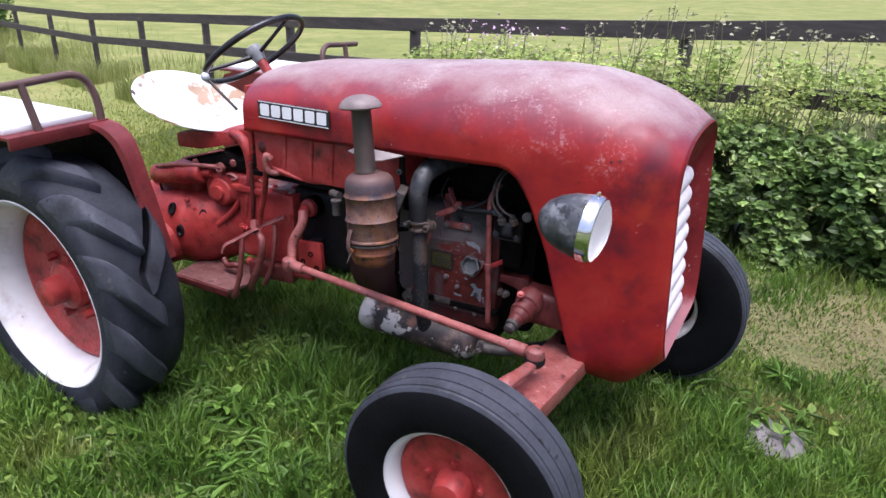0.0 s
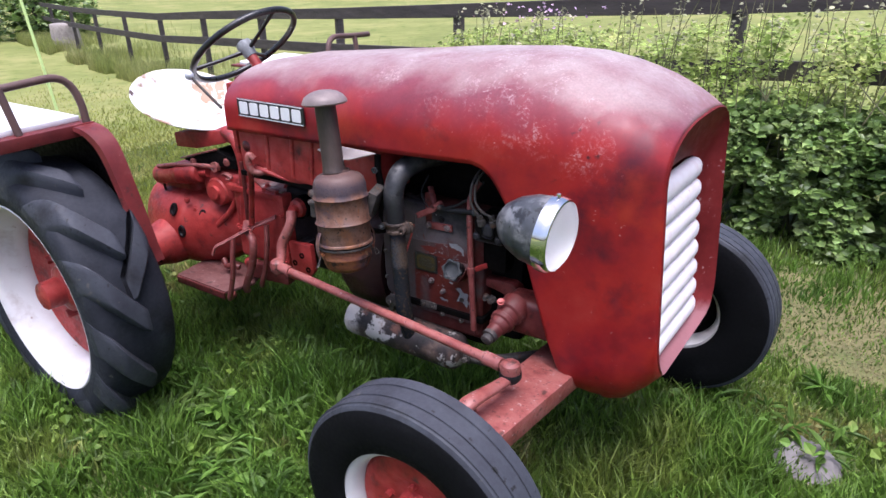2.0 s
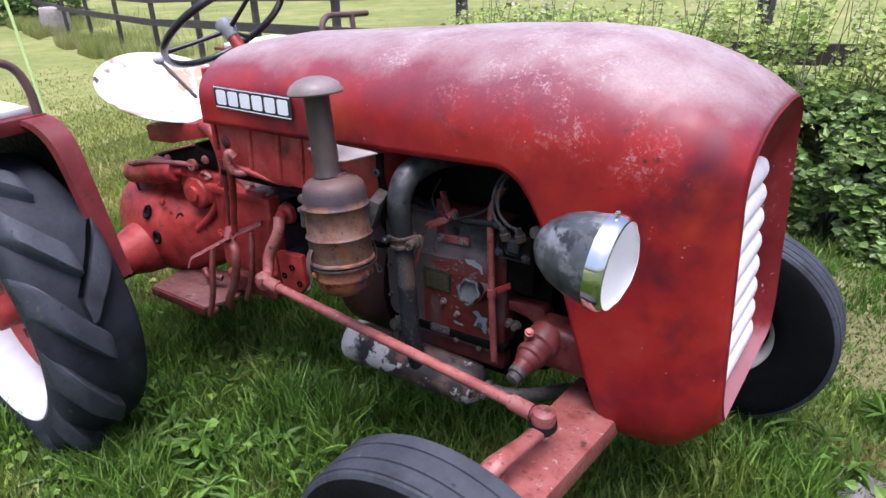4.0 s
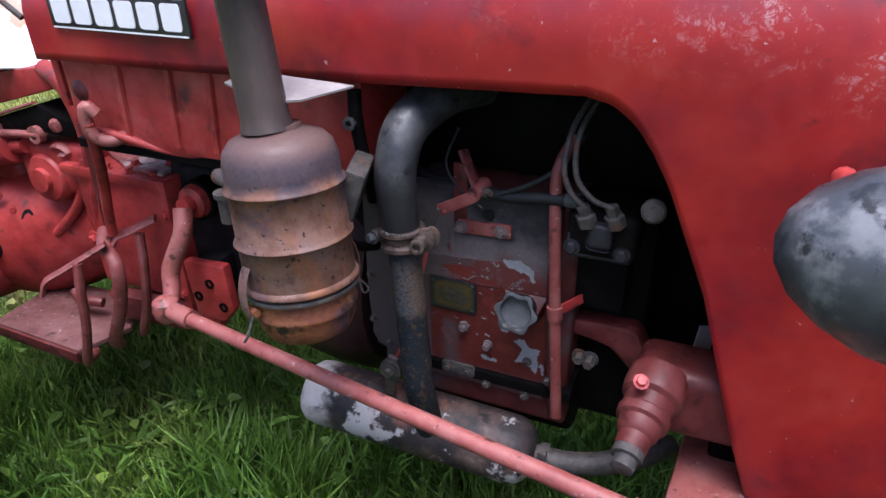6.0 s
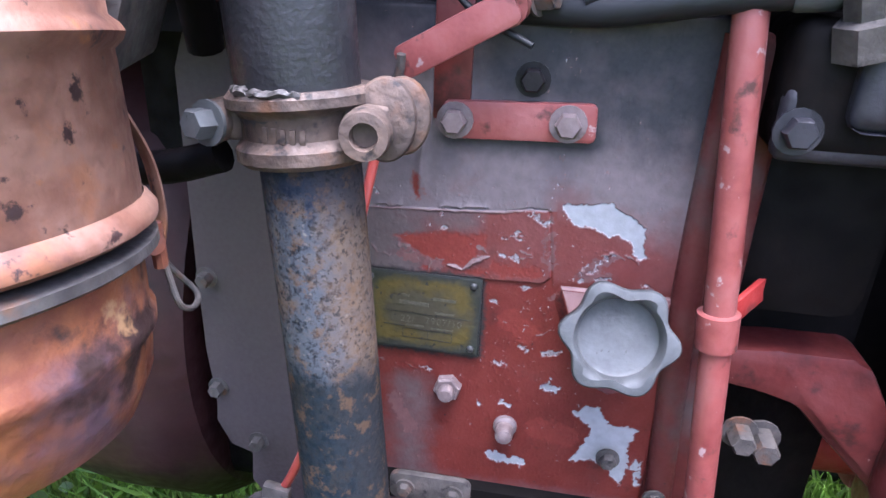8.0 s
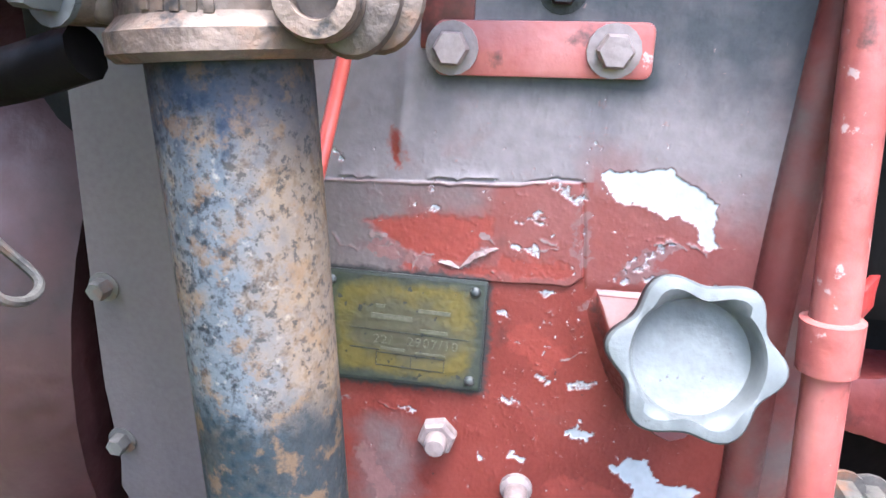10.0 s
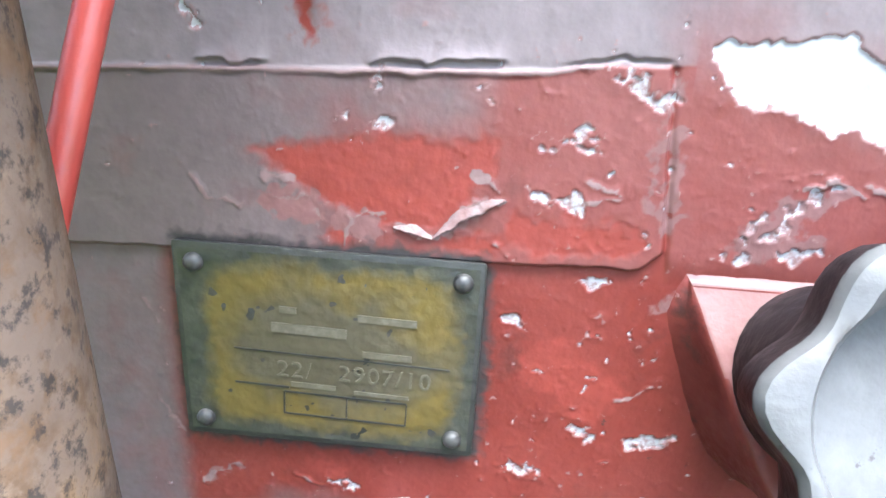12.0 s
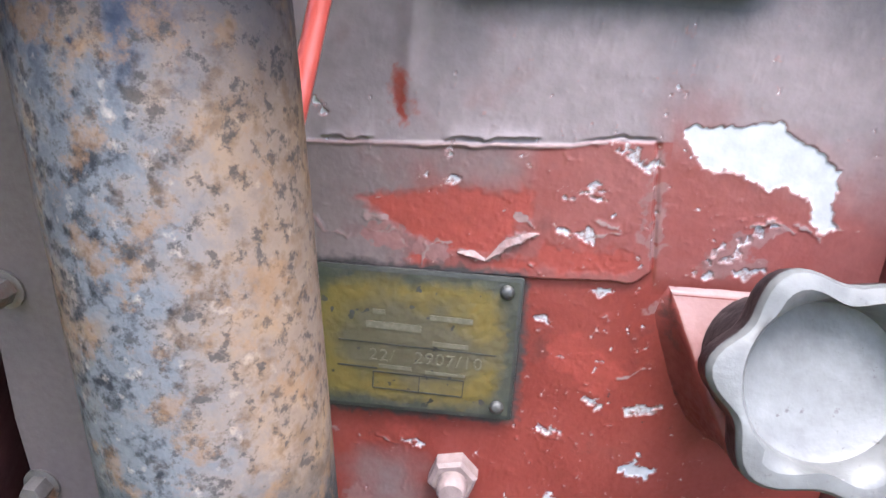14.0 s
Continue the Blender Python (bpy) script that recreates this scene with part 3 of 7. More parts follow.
def smooth_path(pts, n=6):
    """A Catmull-Rom curve through the points."""
    pts = [Vector(p) for p in pts]
    ext = [2 * pts[0] - pts[1], *pts, 2 * pts[-1] - pts[-2]]
    out = []
    for i in range(1, len(ext) - 2):
        p0, p1, p2, p3 = ext[i - 1:i + 3]
        for k in range(n):
            t = k / n
            out.append(0.5 * (2 * p1 + (p2 - p0) * t + (2 * p0 - 5 * p1 + 4 * p2 - p3) * t * t + (3 * p1 - p0 - 3 * p2 + p3) * t ** 3))
    out.append(pts[-1])
    return out


def tube(pts, radius, seg=12, n=6, flat=1.0, straight=False):
    """A round (or, with flat below 1, flattened) bar along a smooth path; radius may be one number or one for each given point."""
    path = [Vector(p) for p in pts] if straight else smooth_path(pts, n)
    if isinstance(radius, (int, float)):
        rad = [radius] * len(path)
    else:
        rad = [float(np.interp(i / (len(path) - 1), np.linspace(0, 1, len(radius)), radius)) for i in range(len(path))]
    bm = bmesh.new()
    rings, up = [], None
    for i, p in enumerate(path):
        d = (path[min(i + 1, len(path) - 1)] - path[max(i - 1, 0)]).normalized()
        if up is None:
            up = d.orthogonal().normalized() if abs(d.z) > 0.9 else (Vector((0, 0, 1)) - d * d.z).normalized()
        up = (up - d * up.dot(d)).normalized()
        side = d.cross(up)
        rings.append([bm.verts.new(p + rad[i] * (math.cos(a) * side + flat * math.sin(a) * up)) for a in (2 * math.pi * k / seg for k in range(seg))])
    for p, q in zip(rings, rings[1:]):
        for i in range(seg):
            bm.faces.new((p[i], p[(i + 1) % seg], q[(i + 1) % seg], q[i]))
    bm.faces.new(rings[0][::-1])
    bm.faces.new(rings[-1])
    bmesh.ops.recalc_face_normals(bm, faces=bm.faces)
    return bm


def slab(outline, m, thick, bevel=0.0):
    """A flat plate: a 2D outline in the x-y plane of the pose m, drawn out along its z axis."""
    bm = bmesh.new()
    low = [bm.verts.new(m @ Vector((x, y, 0))) for x, y in outline]
    top = [bm.verts.new(m @ Vector((x, y, thick))) for x, y in outline]
    k = len(outline)
    bm.faces.new(low[::-1])
    bm.faces.new(top)
    for i in range(k):
        bm.faces.new((low[i], low[(i + 1) % k], top[(i + 1) % k], top[i]))
    bmesh.ops.recalc_face_normals(bm, faces=bm.faces)
    if bevel:
        bmesh.ops.bevel(bm, geom=list(bm.edges), offset=bevel, segments=2, profile=0.6, affect="EDGES")
    return bm


def rounded(w, h, r, n=5):
    """The outline of a rectangle w x h with rounded corners."""
    out = []
    for cx, cy, a0 in ((w / 2 - r, h / 2 - r, 0), (-w / 2 + r, h / 2 - r, 90), (-w / 2 + r, -h / 2 + r, 180), (w / 2 - r, -h / 2 + r, 270)):
        for k in range(n + 1):
            a = radians(a0 + 90 * k / n)
            out.append((cx + r * math.cos(a), cy + r * math.sin(a)))
    return out


def bolt_shape(at, way, r=0.008, h=0.007, washer=True):
    """A hexagon head on a washer, at a place, pointing along way."""
    m = frame_to(at, Vector(at) + Vector(way))
    head = lathe([(0, 0), (r, 0), (r, h * 0.8), (r * 0.85, h), (0, h)], m @ pose(0, 0, 0.002), 6)
    return merge(head, lathe([(0, 0), (r * 1.45, 0), (r * 1.45, 0.002), (0, 0.002)], m, 16)) if washer else head


def bolt(at, way, parent, r=0.008, h=0.007, material="iron", washer=True):
    return part("bolt", bolt_shape(at, way, r, h, washer), M[material], parent)


OUT = (0, -1, 0)
FACE = pose(0, 0, 0, 90, 0, 0)  # x stays x, the plate's y becomes up, its z comes towards the walker

# ---- the tractor ----
tractor = tagged(new("tractor"), "old faded red farm tractor with white rims on grass", "tractor")
MID = -0.02  # the tractor's middle line


def spline(x, table):
    xs, ys = zip(*table)
    return float(np.interp(x, xs, ys))


# hood: a lofted sheet with a cut-away flank
CROWN = [(-0.84, 1.30), (-0.70, 1.325), (-0.35, 1.358), (0.0, 1.386), (0.26, 1.402), (0.40, 1.396), (0.50, 1.376), (0.60, 1.346), (0.69, 1.305), (0.76, 1.262)]
HALF = [(-0.84, 0.322), (-0.4, 0.328), (0.1, 0.338), (0.45, 0.336), (0.60, 0.325), (0.70, 0.306), (0.76, 0.285)]
EDGE = [(-0.84, 1.092), (-0.4, 1.10), (0.10, 1.118), (0.18, 1.122), (0.215, 1.114), (0.245, 1.092), (0.27, 1.058), (0.295, 1.015), (0.325, 0.945), (0.36, 0.865), (0.40, 0.74), (0.44, 0.62), (0.47, 0.53), (0.50, 0.47), (0.56, 0.425), (0.62, 0.40), (0.68, 0.41), (0.73, 0.46), (0.76, 0.52)]
TUCK = [(0.44, 0.0), (0.50, 0.02), (0.56, 0.09), (0.62, 0.13), (0.70, 0.13), (0.76, 0.10)]


def nose_x(z, y=MID):
    return 0.728 + 0.075 * max(0.0, 1.12 - z) + 0.065 * (y - MID) - 1.2 * max(0.0, 0.56 - z) ** 1.5


def hood_section(x, n=64):
    """Half-sections of the hood from its lower edge on the walker's side over the crown to the far side."""
    zc, w, ze, tuck = spline(x, CROWN), spline(x, HALF), spline(x, EDGE), spline(x, TUCK)
    zs = 1.165 - 0.02 * max(0, (x - 0.4) / 0.36)
    half = []
    if tuck > 0.001:
        r = min(0.14, tuck + 0.02)
        half.append((w - tuck, ze))
        for k in range(1, 7):
            a = math.pi / 2 * k / 6
            half.append((w - r + r * math.sin(a), ze + r * (1 - math.cos(a)) * 1.2))
    else:
        half.append((w, ze))
    half.append((w, zs))
    for k in range(1, 21):
        a = math.pi / 2 * k / 20
        half.append((w * math.cos(a) ** (2 / 2.7), zs + (zc - zs) * math.sin(a) ** (2 / 2.1)))
    pts = [(MID - y, z) for y, z in half] + [(MID + y, z) for y, z in half[::-1][1:]]
    d = [0.0]
    for p, q in zip(pts, pts[1:]):
        d.append(d[-1] + math.hypot(q[0] - p[0], q[1] - p[1]))
    u = np.linspace(0, d[-1], n)
    return list(zip(np.interp(u, d, [p[0] for p in pts]), np.interp(u, d, [p[1] for p in pts])))


def hood_shape():
    bm = bmesh.new()
    xs = [*np.linspace(-0.84, 0.16, 22), *np.linspace(0.18, 0.50, 33), *np.linspace(0.515, 0.76, 18)]
    rows = []
    for x in xs:
        f = max(0.0, (x - 0.5) / 0.26)
        row = []
        for y, z in hood_section(x):
            px = x + f * f * (nose_x(z, y) - 0.76)
            dent = 0.004 * noise.noise(Vector((px * 3.1, y * 3, z * 3.1)))
            row.append(bm.verts.new((px, y + dent, z + dent)))
        rows.append(row)
    for p, q in zip(rows, rows[1:]):
        for i in range(len(p) - 1):
            bm.faces.new((p[i], q[i], q[i + 1], p[i + 1]))
    # rear turned-in rim
    back = [bm.verts.new((-0.835, MID + (v.co.y - MID) * 0.93, v.co.z - 0.02 * (v.co.z > 1.15))) for v in rows[0]]
    for i in range(len(back) - 1):
        bm.faces.new((rows[0][i + 1], back[i + 1], back[i], rows[0][i]))
    bmesh.ops.recalc_face_normals(bm, faces=bm.faces)
    return bm, [v.co.copy() for v in rows[-1]]


bm, rim = hood_shape()
hood = part("hood", bm, M["hood"], tractor, "faded red sheet-metal hood with chalky scuffs and a painted-in crown highlight", 40)
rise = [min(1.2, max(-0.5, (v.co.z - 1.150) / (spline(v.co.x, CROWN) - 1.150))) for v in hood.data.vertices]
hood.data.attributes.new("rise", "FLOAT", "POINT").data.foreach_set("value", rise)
sol = hood.modifiers.new("thickness", "SOLIDIFY")
sol.thickness, sol.offset = 0.006, -1

# nose opening: a slanting surround and eight white bars
def bar_x(z):
    return 0.666 + 0.0955 * (1.047 - z)


bm = bmesh.new()
C = Vector((0.77, MID, 0.87))
loops = []
for sy, up, down, back in ((1.0, 1.0, 1.0, 0.0), (0.985, 0.99, 0.99, 0.004), (0.965, 0.975, 0.98, -0.006), (0.79, 0.60, 0.945, None), (0.77, 0.58, 0.94, -0.08)):
    ring = []
    for p in rim:
        z = C.z + (p.z - C.z) * (up if p.z > C.z else down)
        x = bar_x(z) + 0.07 * (p.y - MID) * sy + (back or 0.004) if back is None or back < -0.05 else p.x + back
        ring.append(bm.verts.new((x, MID + (p.y - MID) * sy, z)))
    loops.append(ring)
for p, q in zip(loops, loops[1:]):
    for i in range(len(p)):
        j = (i + 1) % len(p)
        bm.faces.new((p[i], p[j], q[j], q[i]))
bmesh.ops.recalc_face_normals(bm, faces=bm.faces)
surround = part("grille_surround", bm, M["surround"], tractor, "faded red flared grille opening with a chalky sill", 50)
for i in range(8):
    z = 1.047 - i * 0.0674
    w = 0.215
    bar_bm = lathe([(0, -w), (0.016, -w + 0.002), (0.027, -w + 0.010), (0.034, -w + 0.032), (0.036, -w + 0.06), (0.036, w - 0.06), (0.034, w - 0.032), (0.027, w - 0.010), (0.016, w - 0.002), (0, w)], Matrix.Translation((bar_x(z), MID, z)) @ pose(0, 0, 0, 90, 0, -4.3) @ Matrix.Diagonal((0.8, 1.0, 1.0, 1)), 20)
    part("grille_bar", bar_bm, M["grille"], surround, "white painted rounded grille bar", 60)
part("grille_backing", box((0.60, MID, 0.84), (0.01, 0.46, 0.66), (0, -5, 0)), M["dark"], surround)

# nameplate on the hood's flank: black panel, white border, plain white blocks
bm = slab(rounded(0.318, 0.062, 0.004), pose(-0.603, -0.3465, 1.184, 90, 0, -1.5), 0.006, 0.0015)
badge = part("nameplate", bm, M["badge_black"], tractor, "black nameplate with white blocks")
plate_pose = pose(-0.603, -0.3465, 1.184, 90, 0, -1.5)
for y in (-0.0285, 0.0285):
    part("border_strip", slab([(-0.155, y - 0.0013), (0.155, y - 0.0013), (0.155, y + 0.0013), (-0.155, y + 0.0013)], plate_pose @ pose(0, 0, 0.006), 0.001), M["badge_white"], badge)
for i in range(6):
    x = -0.126 + i * 0.0505
    part("white_block", slab(rounded(0.0400, 0.0420, 0.006, 3), plate_pose @ pose(x, 0, 0.006), 0.002), M["badge_white"], badge)


# headlights
def headlight(side):
    """A bullet-shaped lamp on a stub, looking forward."""
    at = Vector((0.522, MID + side * 0.590, 1.080))
    way = Vector((0.97, side * 0.05, -0.06)).normalized()
    m = frame_to(at, at + way) @ Matrix.Scale(1.04, 4)
    shell = lathe([(0, -0.118), (0.022, -0.113), (0.045, -0.097), (0.064, -0.070), (0.077, -0.036), (0.082, 0.0), (0.083, 0.012)], m, 40)
    lamp = part("headlight", shell, M["lampblack"], tractor, "bullet headlight with worn black shell and chrome ring", 40)
    part("rim", lathe([(0.083, 0.006), (0.0875, 0.009), (0.088, 0.024), (0.0865, 0.034), (0.083, 0.040), (0.079, 0.041), (0.078, 0.032)], m, 40), M["chrome"], lamp, "pitted chrome ring", 40)
    part("reflector", lathe([(0, -0.02), (0.03, -0.01), (0.055, 0.006), (0.078, 0.032)], m, 32), M["silver"], lamp, "", 40)
    lens = part("lens", lathe([(0.079, 0.037), (0.066, 0.049), (0.040, 0.058), (0, 0.062), (0, 0.059), (0.040, 0.055), (0.065, 0.046), (0.077, 0.035)], m, 32), M["glass"], lamp, "frosted domed glass", 60)
    lens.visible_shadow = False
    part("clamp_screw", bolt_shape(m @ Vector((0, 0.087, 0.022)), m.to_3x3() @ Vector((0, 1, 0)), 0.005, 0.008, False), M["chrome"], lamp)
    foot = at + Vector((-0.045, -side * 0.05, -0.02))
    part("bracket", tube([foot, foot + Vector((0, -side * 0.10, 0.0)), foot + Vector((0, -side * 0.19, 0.0))], 0.014, 12), M["red"], lamp)


headlight(-1)
headlight(1)

# fuel tank below the hood's rear, with pressed folds
tank = part("fuel_tank", box((-0.50, MID, 1.025), (0.66, 0.58, 0.20), (0, 0, 0), 0.02), M["red"], tractor, "red painted fuel tank with pressed ribs")
for x in (-0.68, -0.56, -0.47, -0.36):
    part("rib", tube([(x - 0.008, -0.309, 0.945), (x, -0.312, 1.03), (x + 0.004, -0.309, 1.10)], 0.008, 8), M["red"], tank)
part("tank_strap", box((-0.50, MID, 0.917), (0.70, 0.56, 0.018)), M["dark"], tank)
part("firewall", box((-0.855, MID, 1.12), (0.02, 0.56, 0.26), (0, 0, 0), 0.006), M["red"], tractor)

# engine block: a tall casting; its flank carries the plate, filler and covers
engine = part("engine_block", box((0.02, MID, 0.70), (0.30, 0.476, 0.44), (0, 0, 0), 0.012, 3), M["engine"], tractor, "red painted engine block with flaking paint and oily dust", 40)
# the flank: one cast face with panels, seams, peeled paint and lifted edges
def lattice(x, z, scale, seed, octaves=4):
    """Smooth fractal noise from -1 to 1 over arrays of places."""
    out, amp, total = np.zeros_like(x), 1.0, 0.0
    for o in range(octaves):
        g = np.random.default_rng(seed * 17 + o).uniform(-1, 1, (64, 64))
        u, v = x * scale * 2 ** o + 31.7, z * scale * 2 ** o + 11.3
        i, j = np.floor(u).astype(int), np.floor(v).astype(int)
        a, b = u - i, v - j
        a, b = a * a * (3 - 2 * a), b * b * (3 - 2 * b)
        i, j, i1, j1 = i % 64, j % 64, (i + 1) % 64, (j + 1) % 64
        out += amp * ((g[i, j] * (1 - a) + g[i1, j] * a) * (1 - b) + (g[i, j1] * (1 - a) + g[i1, j1] * a) * b)
        total += amp
        amp *= 0.55
    return out / total * 1.6


def ramp01(v, lo, hi):
    t = np.clip((v - lo) / (hi - lo), 0, 1)
    return t * t * (3 - 2 * t)


def capsule(x, z, x0, z0, x1, z1, r):
    """Distance inside a rounded bar, in metres: plus within, minus outside."""
    dx, dz = x1 - x0, z1 - z0
    t = np.clip(((x - x0) * dx + (z - z0) * dz) / (dx * dx + dz * dz + 1e-12), 0, 1)
    return r - np.hypot(x - x0 - t * dx, z - z0 - t * dz)


def inside(x, z, corners):
    """Distance inside a polygon, in metres."""
    d, sign = np.full_like(x, 1e9), -np.ones_like(x)
    for (ax, az), (bx, bz) in zip(corners, corners[1:] + corners[:1]):
        d = np.minimum(d, -capsule(x, z, ax, az, bx, bz, 0.0))
        cross = ((az > z) != (bz > z)) & (x < (bx - ax) * (z - az) / (bz - az + 1e-12) + ax)
        sign = np.where(cross, -sign, sign)
    return d * sign


def bars(x, z, rows):
    return np.max([capsule(x, z, *r) for r in rows], axis=0)


def grid_mesh(name, us, vs, place, layers, material, parent, label=""):
    """A fine sheet over us and vs; place gives each point, layers are named numbers for its material."""
    u, v = np.meshgrid(us, vs)
    pts = np.stack(place(u, v), -1).reshape(-1, 3)
    w, h = len(us), len(vs)
    q = (np.arange(h - 1)[:, None] * w + np.arange(w - 1)[None, :]).ravel()
    quads = np.stack([q, q + 1, q + w + 1, q + w], 1)
    me = bpy.data.meshes.new(name)
    me.from_pydata(pts, [], quads.tolist())
    me.materials.append(material)
    for p in me.polygons:
        p.use_smooth = True
    for key, values in layers.items():
        me.attributes.new(key, "FLOAT", "POINT").data.foreach_set("value", values.astype(np.float32).ravel())
    ob = new(name, me)
    ob.parent = parent
    if label:
        ob["label"] = label
    return ob


WEDGE = [(0.0460, 0.8105), (0.0515, 0.8108), (0.0640, 0.8112), (0.0785, 0.8140), (0.0857, 0.8077), (0.0955, 0.8034), (0.1012, 0.7980), (0.1012, 0.7884), (0.1026, 0.7818), (0.1065, 0.7776), (0.0985, 0.7757), (0.0942, 0.7846), (0.0888, 0.7908), (0.0833, 0.7923), (0.0788, 0.7908), (0.0667, 0.7959), (0.0587, 0.7946), (0.0528, 0.7978), (0.0512, 0.8029)]
LOWER_PATCH = [(0.0700, 0.6480), (0.0800, 0.6560), (0.0900, 0.6553), (0.0985, 0.6430), (0.1210, 0.6405), (0.1150, 0.6270), (0.1180, 0.6060), (0.1130, 0.5870), (0.1040, 0.6000), (0.0880, 0.6080), (0.0745, 0.6045), (0.0820, 0.6220), (0.0860, 0.6370)]
GLOW = [(-0.0644, 0.7778), (-0.0446, 0.7810), (-0.0307, 0.7828), (-0.0127, 0.7815), (-0.0048, 0.7852), (-0.0010, 0.7816), (-0.0018, 0.7760), (-0.0065, 0.7742), (-0.0073, 0.7668), (-0.0153, 0.7594), (-0.0270, 0.7593), (-0.0445, 0.7632), (-0.0503, 0.7680), (-0.0588, 0.7746)]
CHIPS = [(0.0103, 0.7849, 0.0155, 0.7853, 0.0011), (0.0190, 0.7852, 0.0251, 0.7858, 0.0009), (0.0087, 0.7708, 0.0140, 0.7690, 0.0014), (0.0140, 0.7690, 0.0210, 0.7690, 0.0009), (0.0270, 0.8005, 0.0310, 0.7985, 0.0018), (0.0320, 0.7975, 0.0345, 0.7955, 0.0009), (-0.0385, 0.7885, -0.0350, 0.7868, 0.0006), (-0.0320, 0.7872, -0.0290, 0.7864, 0.0006), (-0.0309, 0.7985, -0.0312, 0.7956, 0.0006), (0.0371, 0.7960, 0.0375, 0.7935, 0.0008), (0.0250, 0.7470, 0.0300, 0.7475, 0.0014), (0.0060, 0.7345, 0.0095, 0.7330, 0.0012), (0.0455, 0.6972, 0.0565, 0.6984, 0.0017), (0.0290, 0.7000, 0.0355, 0.6945, 0.0015), (0.0120, 0.6828, 0.0195, 0.6832, 0.0014), (-0.0450, 0.6718, -0.0385, 0.6705, 0.0018), (0.0740, 0.7588, 0.0840, 0.7606, 0.0018), (0.0610, 0.7562, 0.0640, 0.7566, 0.0016), (0.0680, 0.7625, 0.0720, 0.7655, 0.0010), (0.0745, 0.7700, 0.0800, 0.7760, 0.0008), (0.0635, 0.7614, 0.0680, 0.7700, 0.0007), (0.0800, 0.7765, 0.0850, 0.7786, 0.0007), (0.1050, 0.7590, 0.1120, 0.7566, 0.0014), (0.0320, 0.6952, 0.0345, 0.6975, 0.0012)]
CHIPS_LOW = [(0.0500, 0.6690, 0.0560, 0.6665, 0.0042), (0.0530, 0.6720, 0.0525, 0.6790, 0.0012), (0.0000, 0.6460, 0.0020, 0.6450, 0.0014), (0.0150, 0.5980, 0.0350, 0.5960, 0.0042), (-0.0790, 0.8110, -0.0765, 0.8080, 0.0016), (0.1180, 0.7350, 0.1210, 0.7200, 0.0018), (0.0180, 0.6490, 0.0240, 0.6470, 0.0016), (0.1230, 0.6100, 0.1250, 0.5900, 0.003)]
FRESH = [(-0.0430, 0.7545, -0.0395, 0.7530, 0.0020), (-0.0120, 0.7562, 0.0010, 0.7550, 0.0030), (0.0060, 0.7600, 0.0340, 0.7590, 0.0042), (-0.0500, 0.8215, -0.0490, 0.8070, 0.0016), (-0.0480, 0.6780, -0.0420, 0.6760, 0.0030), (0.0480, 0.6300, 0.0680, 0.6260, 0.0095), (0.0200, 0.7200, 0.0320, 0.7120, 0.0080)]
SCUFF = [(0.0650, 0.7610, 0.0740, 0.7690, 0.0040), (0.0740, 0.7690, 0.0850, 0.7765, 0.0030), (0.0650, 0.7590, 0.0820, 0.7620, 0.0034), (-0.0110, 0.7600, -0.0030, 0.7665, 0.0022), (-0.0600, 0.7640, -0.0480, 0.7620, 0.0042), (-0.0400, 0.7600, -0.0340, 0.7580, 0.0036), (0.0420, 0.7900, 0.0440, 0.7650, 0.0020), (0.0450, 0.7640, 0.0470, 0.7680, 0.0020), (0.0470, 0.7400, 0.0530, 0.7470, 0.0016), (-0.0640, 0.6400, -0.0520, 0.6150, 0.0060), (0.0380, 0.7700, 0.0400, 0.8000, 0.0010), (-0.0830, 0.6700, -0.0740, 0.6750, 0.0016)]
TEARS = [(-0.0813, 0.7693, -0.0775, 0.7640, 0.0006), (-0.0775, 0.7640, -0.0680, 0.7620, 0.0006), (-0.0610, 0.7708, -0.0535, 0.7702, 0.0007), (-0.0600, 0.7650, -0.0503, 0.7658, 0.0005), (-0.0503, 0.7658, -0.0460, 0.7593, 0.0006), (-0.0400, 0.7530, -0.0387, 0.7614, 0.0007), (-0.0387, 0.7614, -0.0300, 0.7626, 0.0006), (-0.0269, 0.7588, -0.0150, 0.7566, 0.0008), (-0.0150, 0.7566, -0.0086, 0.7652, 0.0010), (-0.0086, 0.7652, 0.0025, 0.7688, 0.0010), (-0.0059, 0.7749, 0.0000, 0.7715, 0.0008), (0.0240, 0.7745, 0.0315, 0.7725, 0.0006), (0.0210, 0.7690, 0.0310, 0.7715, 0.0006), (0.0760, 0.7762, 0.0834, 0.7798, 0.0007), (0.0834, 0.7798, 0.0905, 0.7765, 0.0008), (0.0389, 0.7095, 0.0430, 0.7120, 0.0010), (0.0430, 0.7120, 0.0490, 0.7160, 0.0007), (0.0900, 0.7800, 0.1000, 0.7740, 0.0006), (-0.0990, 0.7320, -0.0950, 0.7240, 0.0006), (-0.0970, 0.6980, -0.0900, 0.6860, 0.0007), (-0.0860, 0.6680, -0.0740, 0.6752, 0.0009), (-0.0560, 0.6730, -0.0460, 0.6700, 0.0007), (0.0010, 0.7560, 0.0040, 0.7530, 0.0007)]


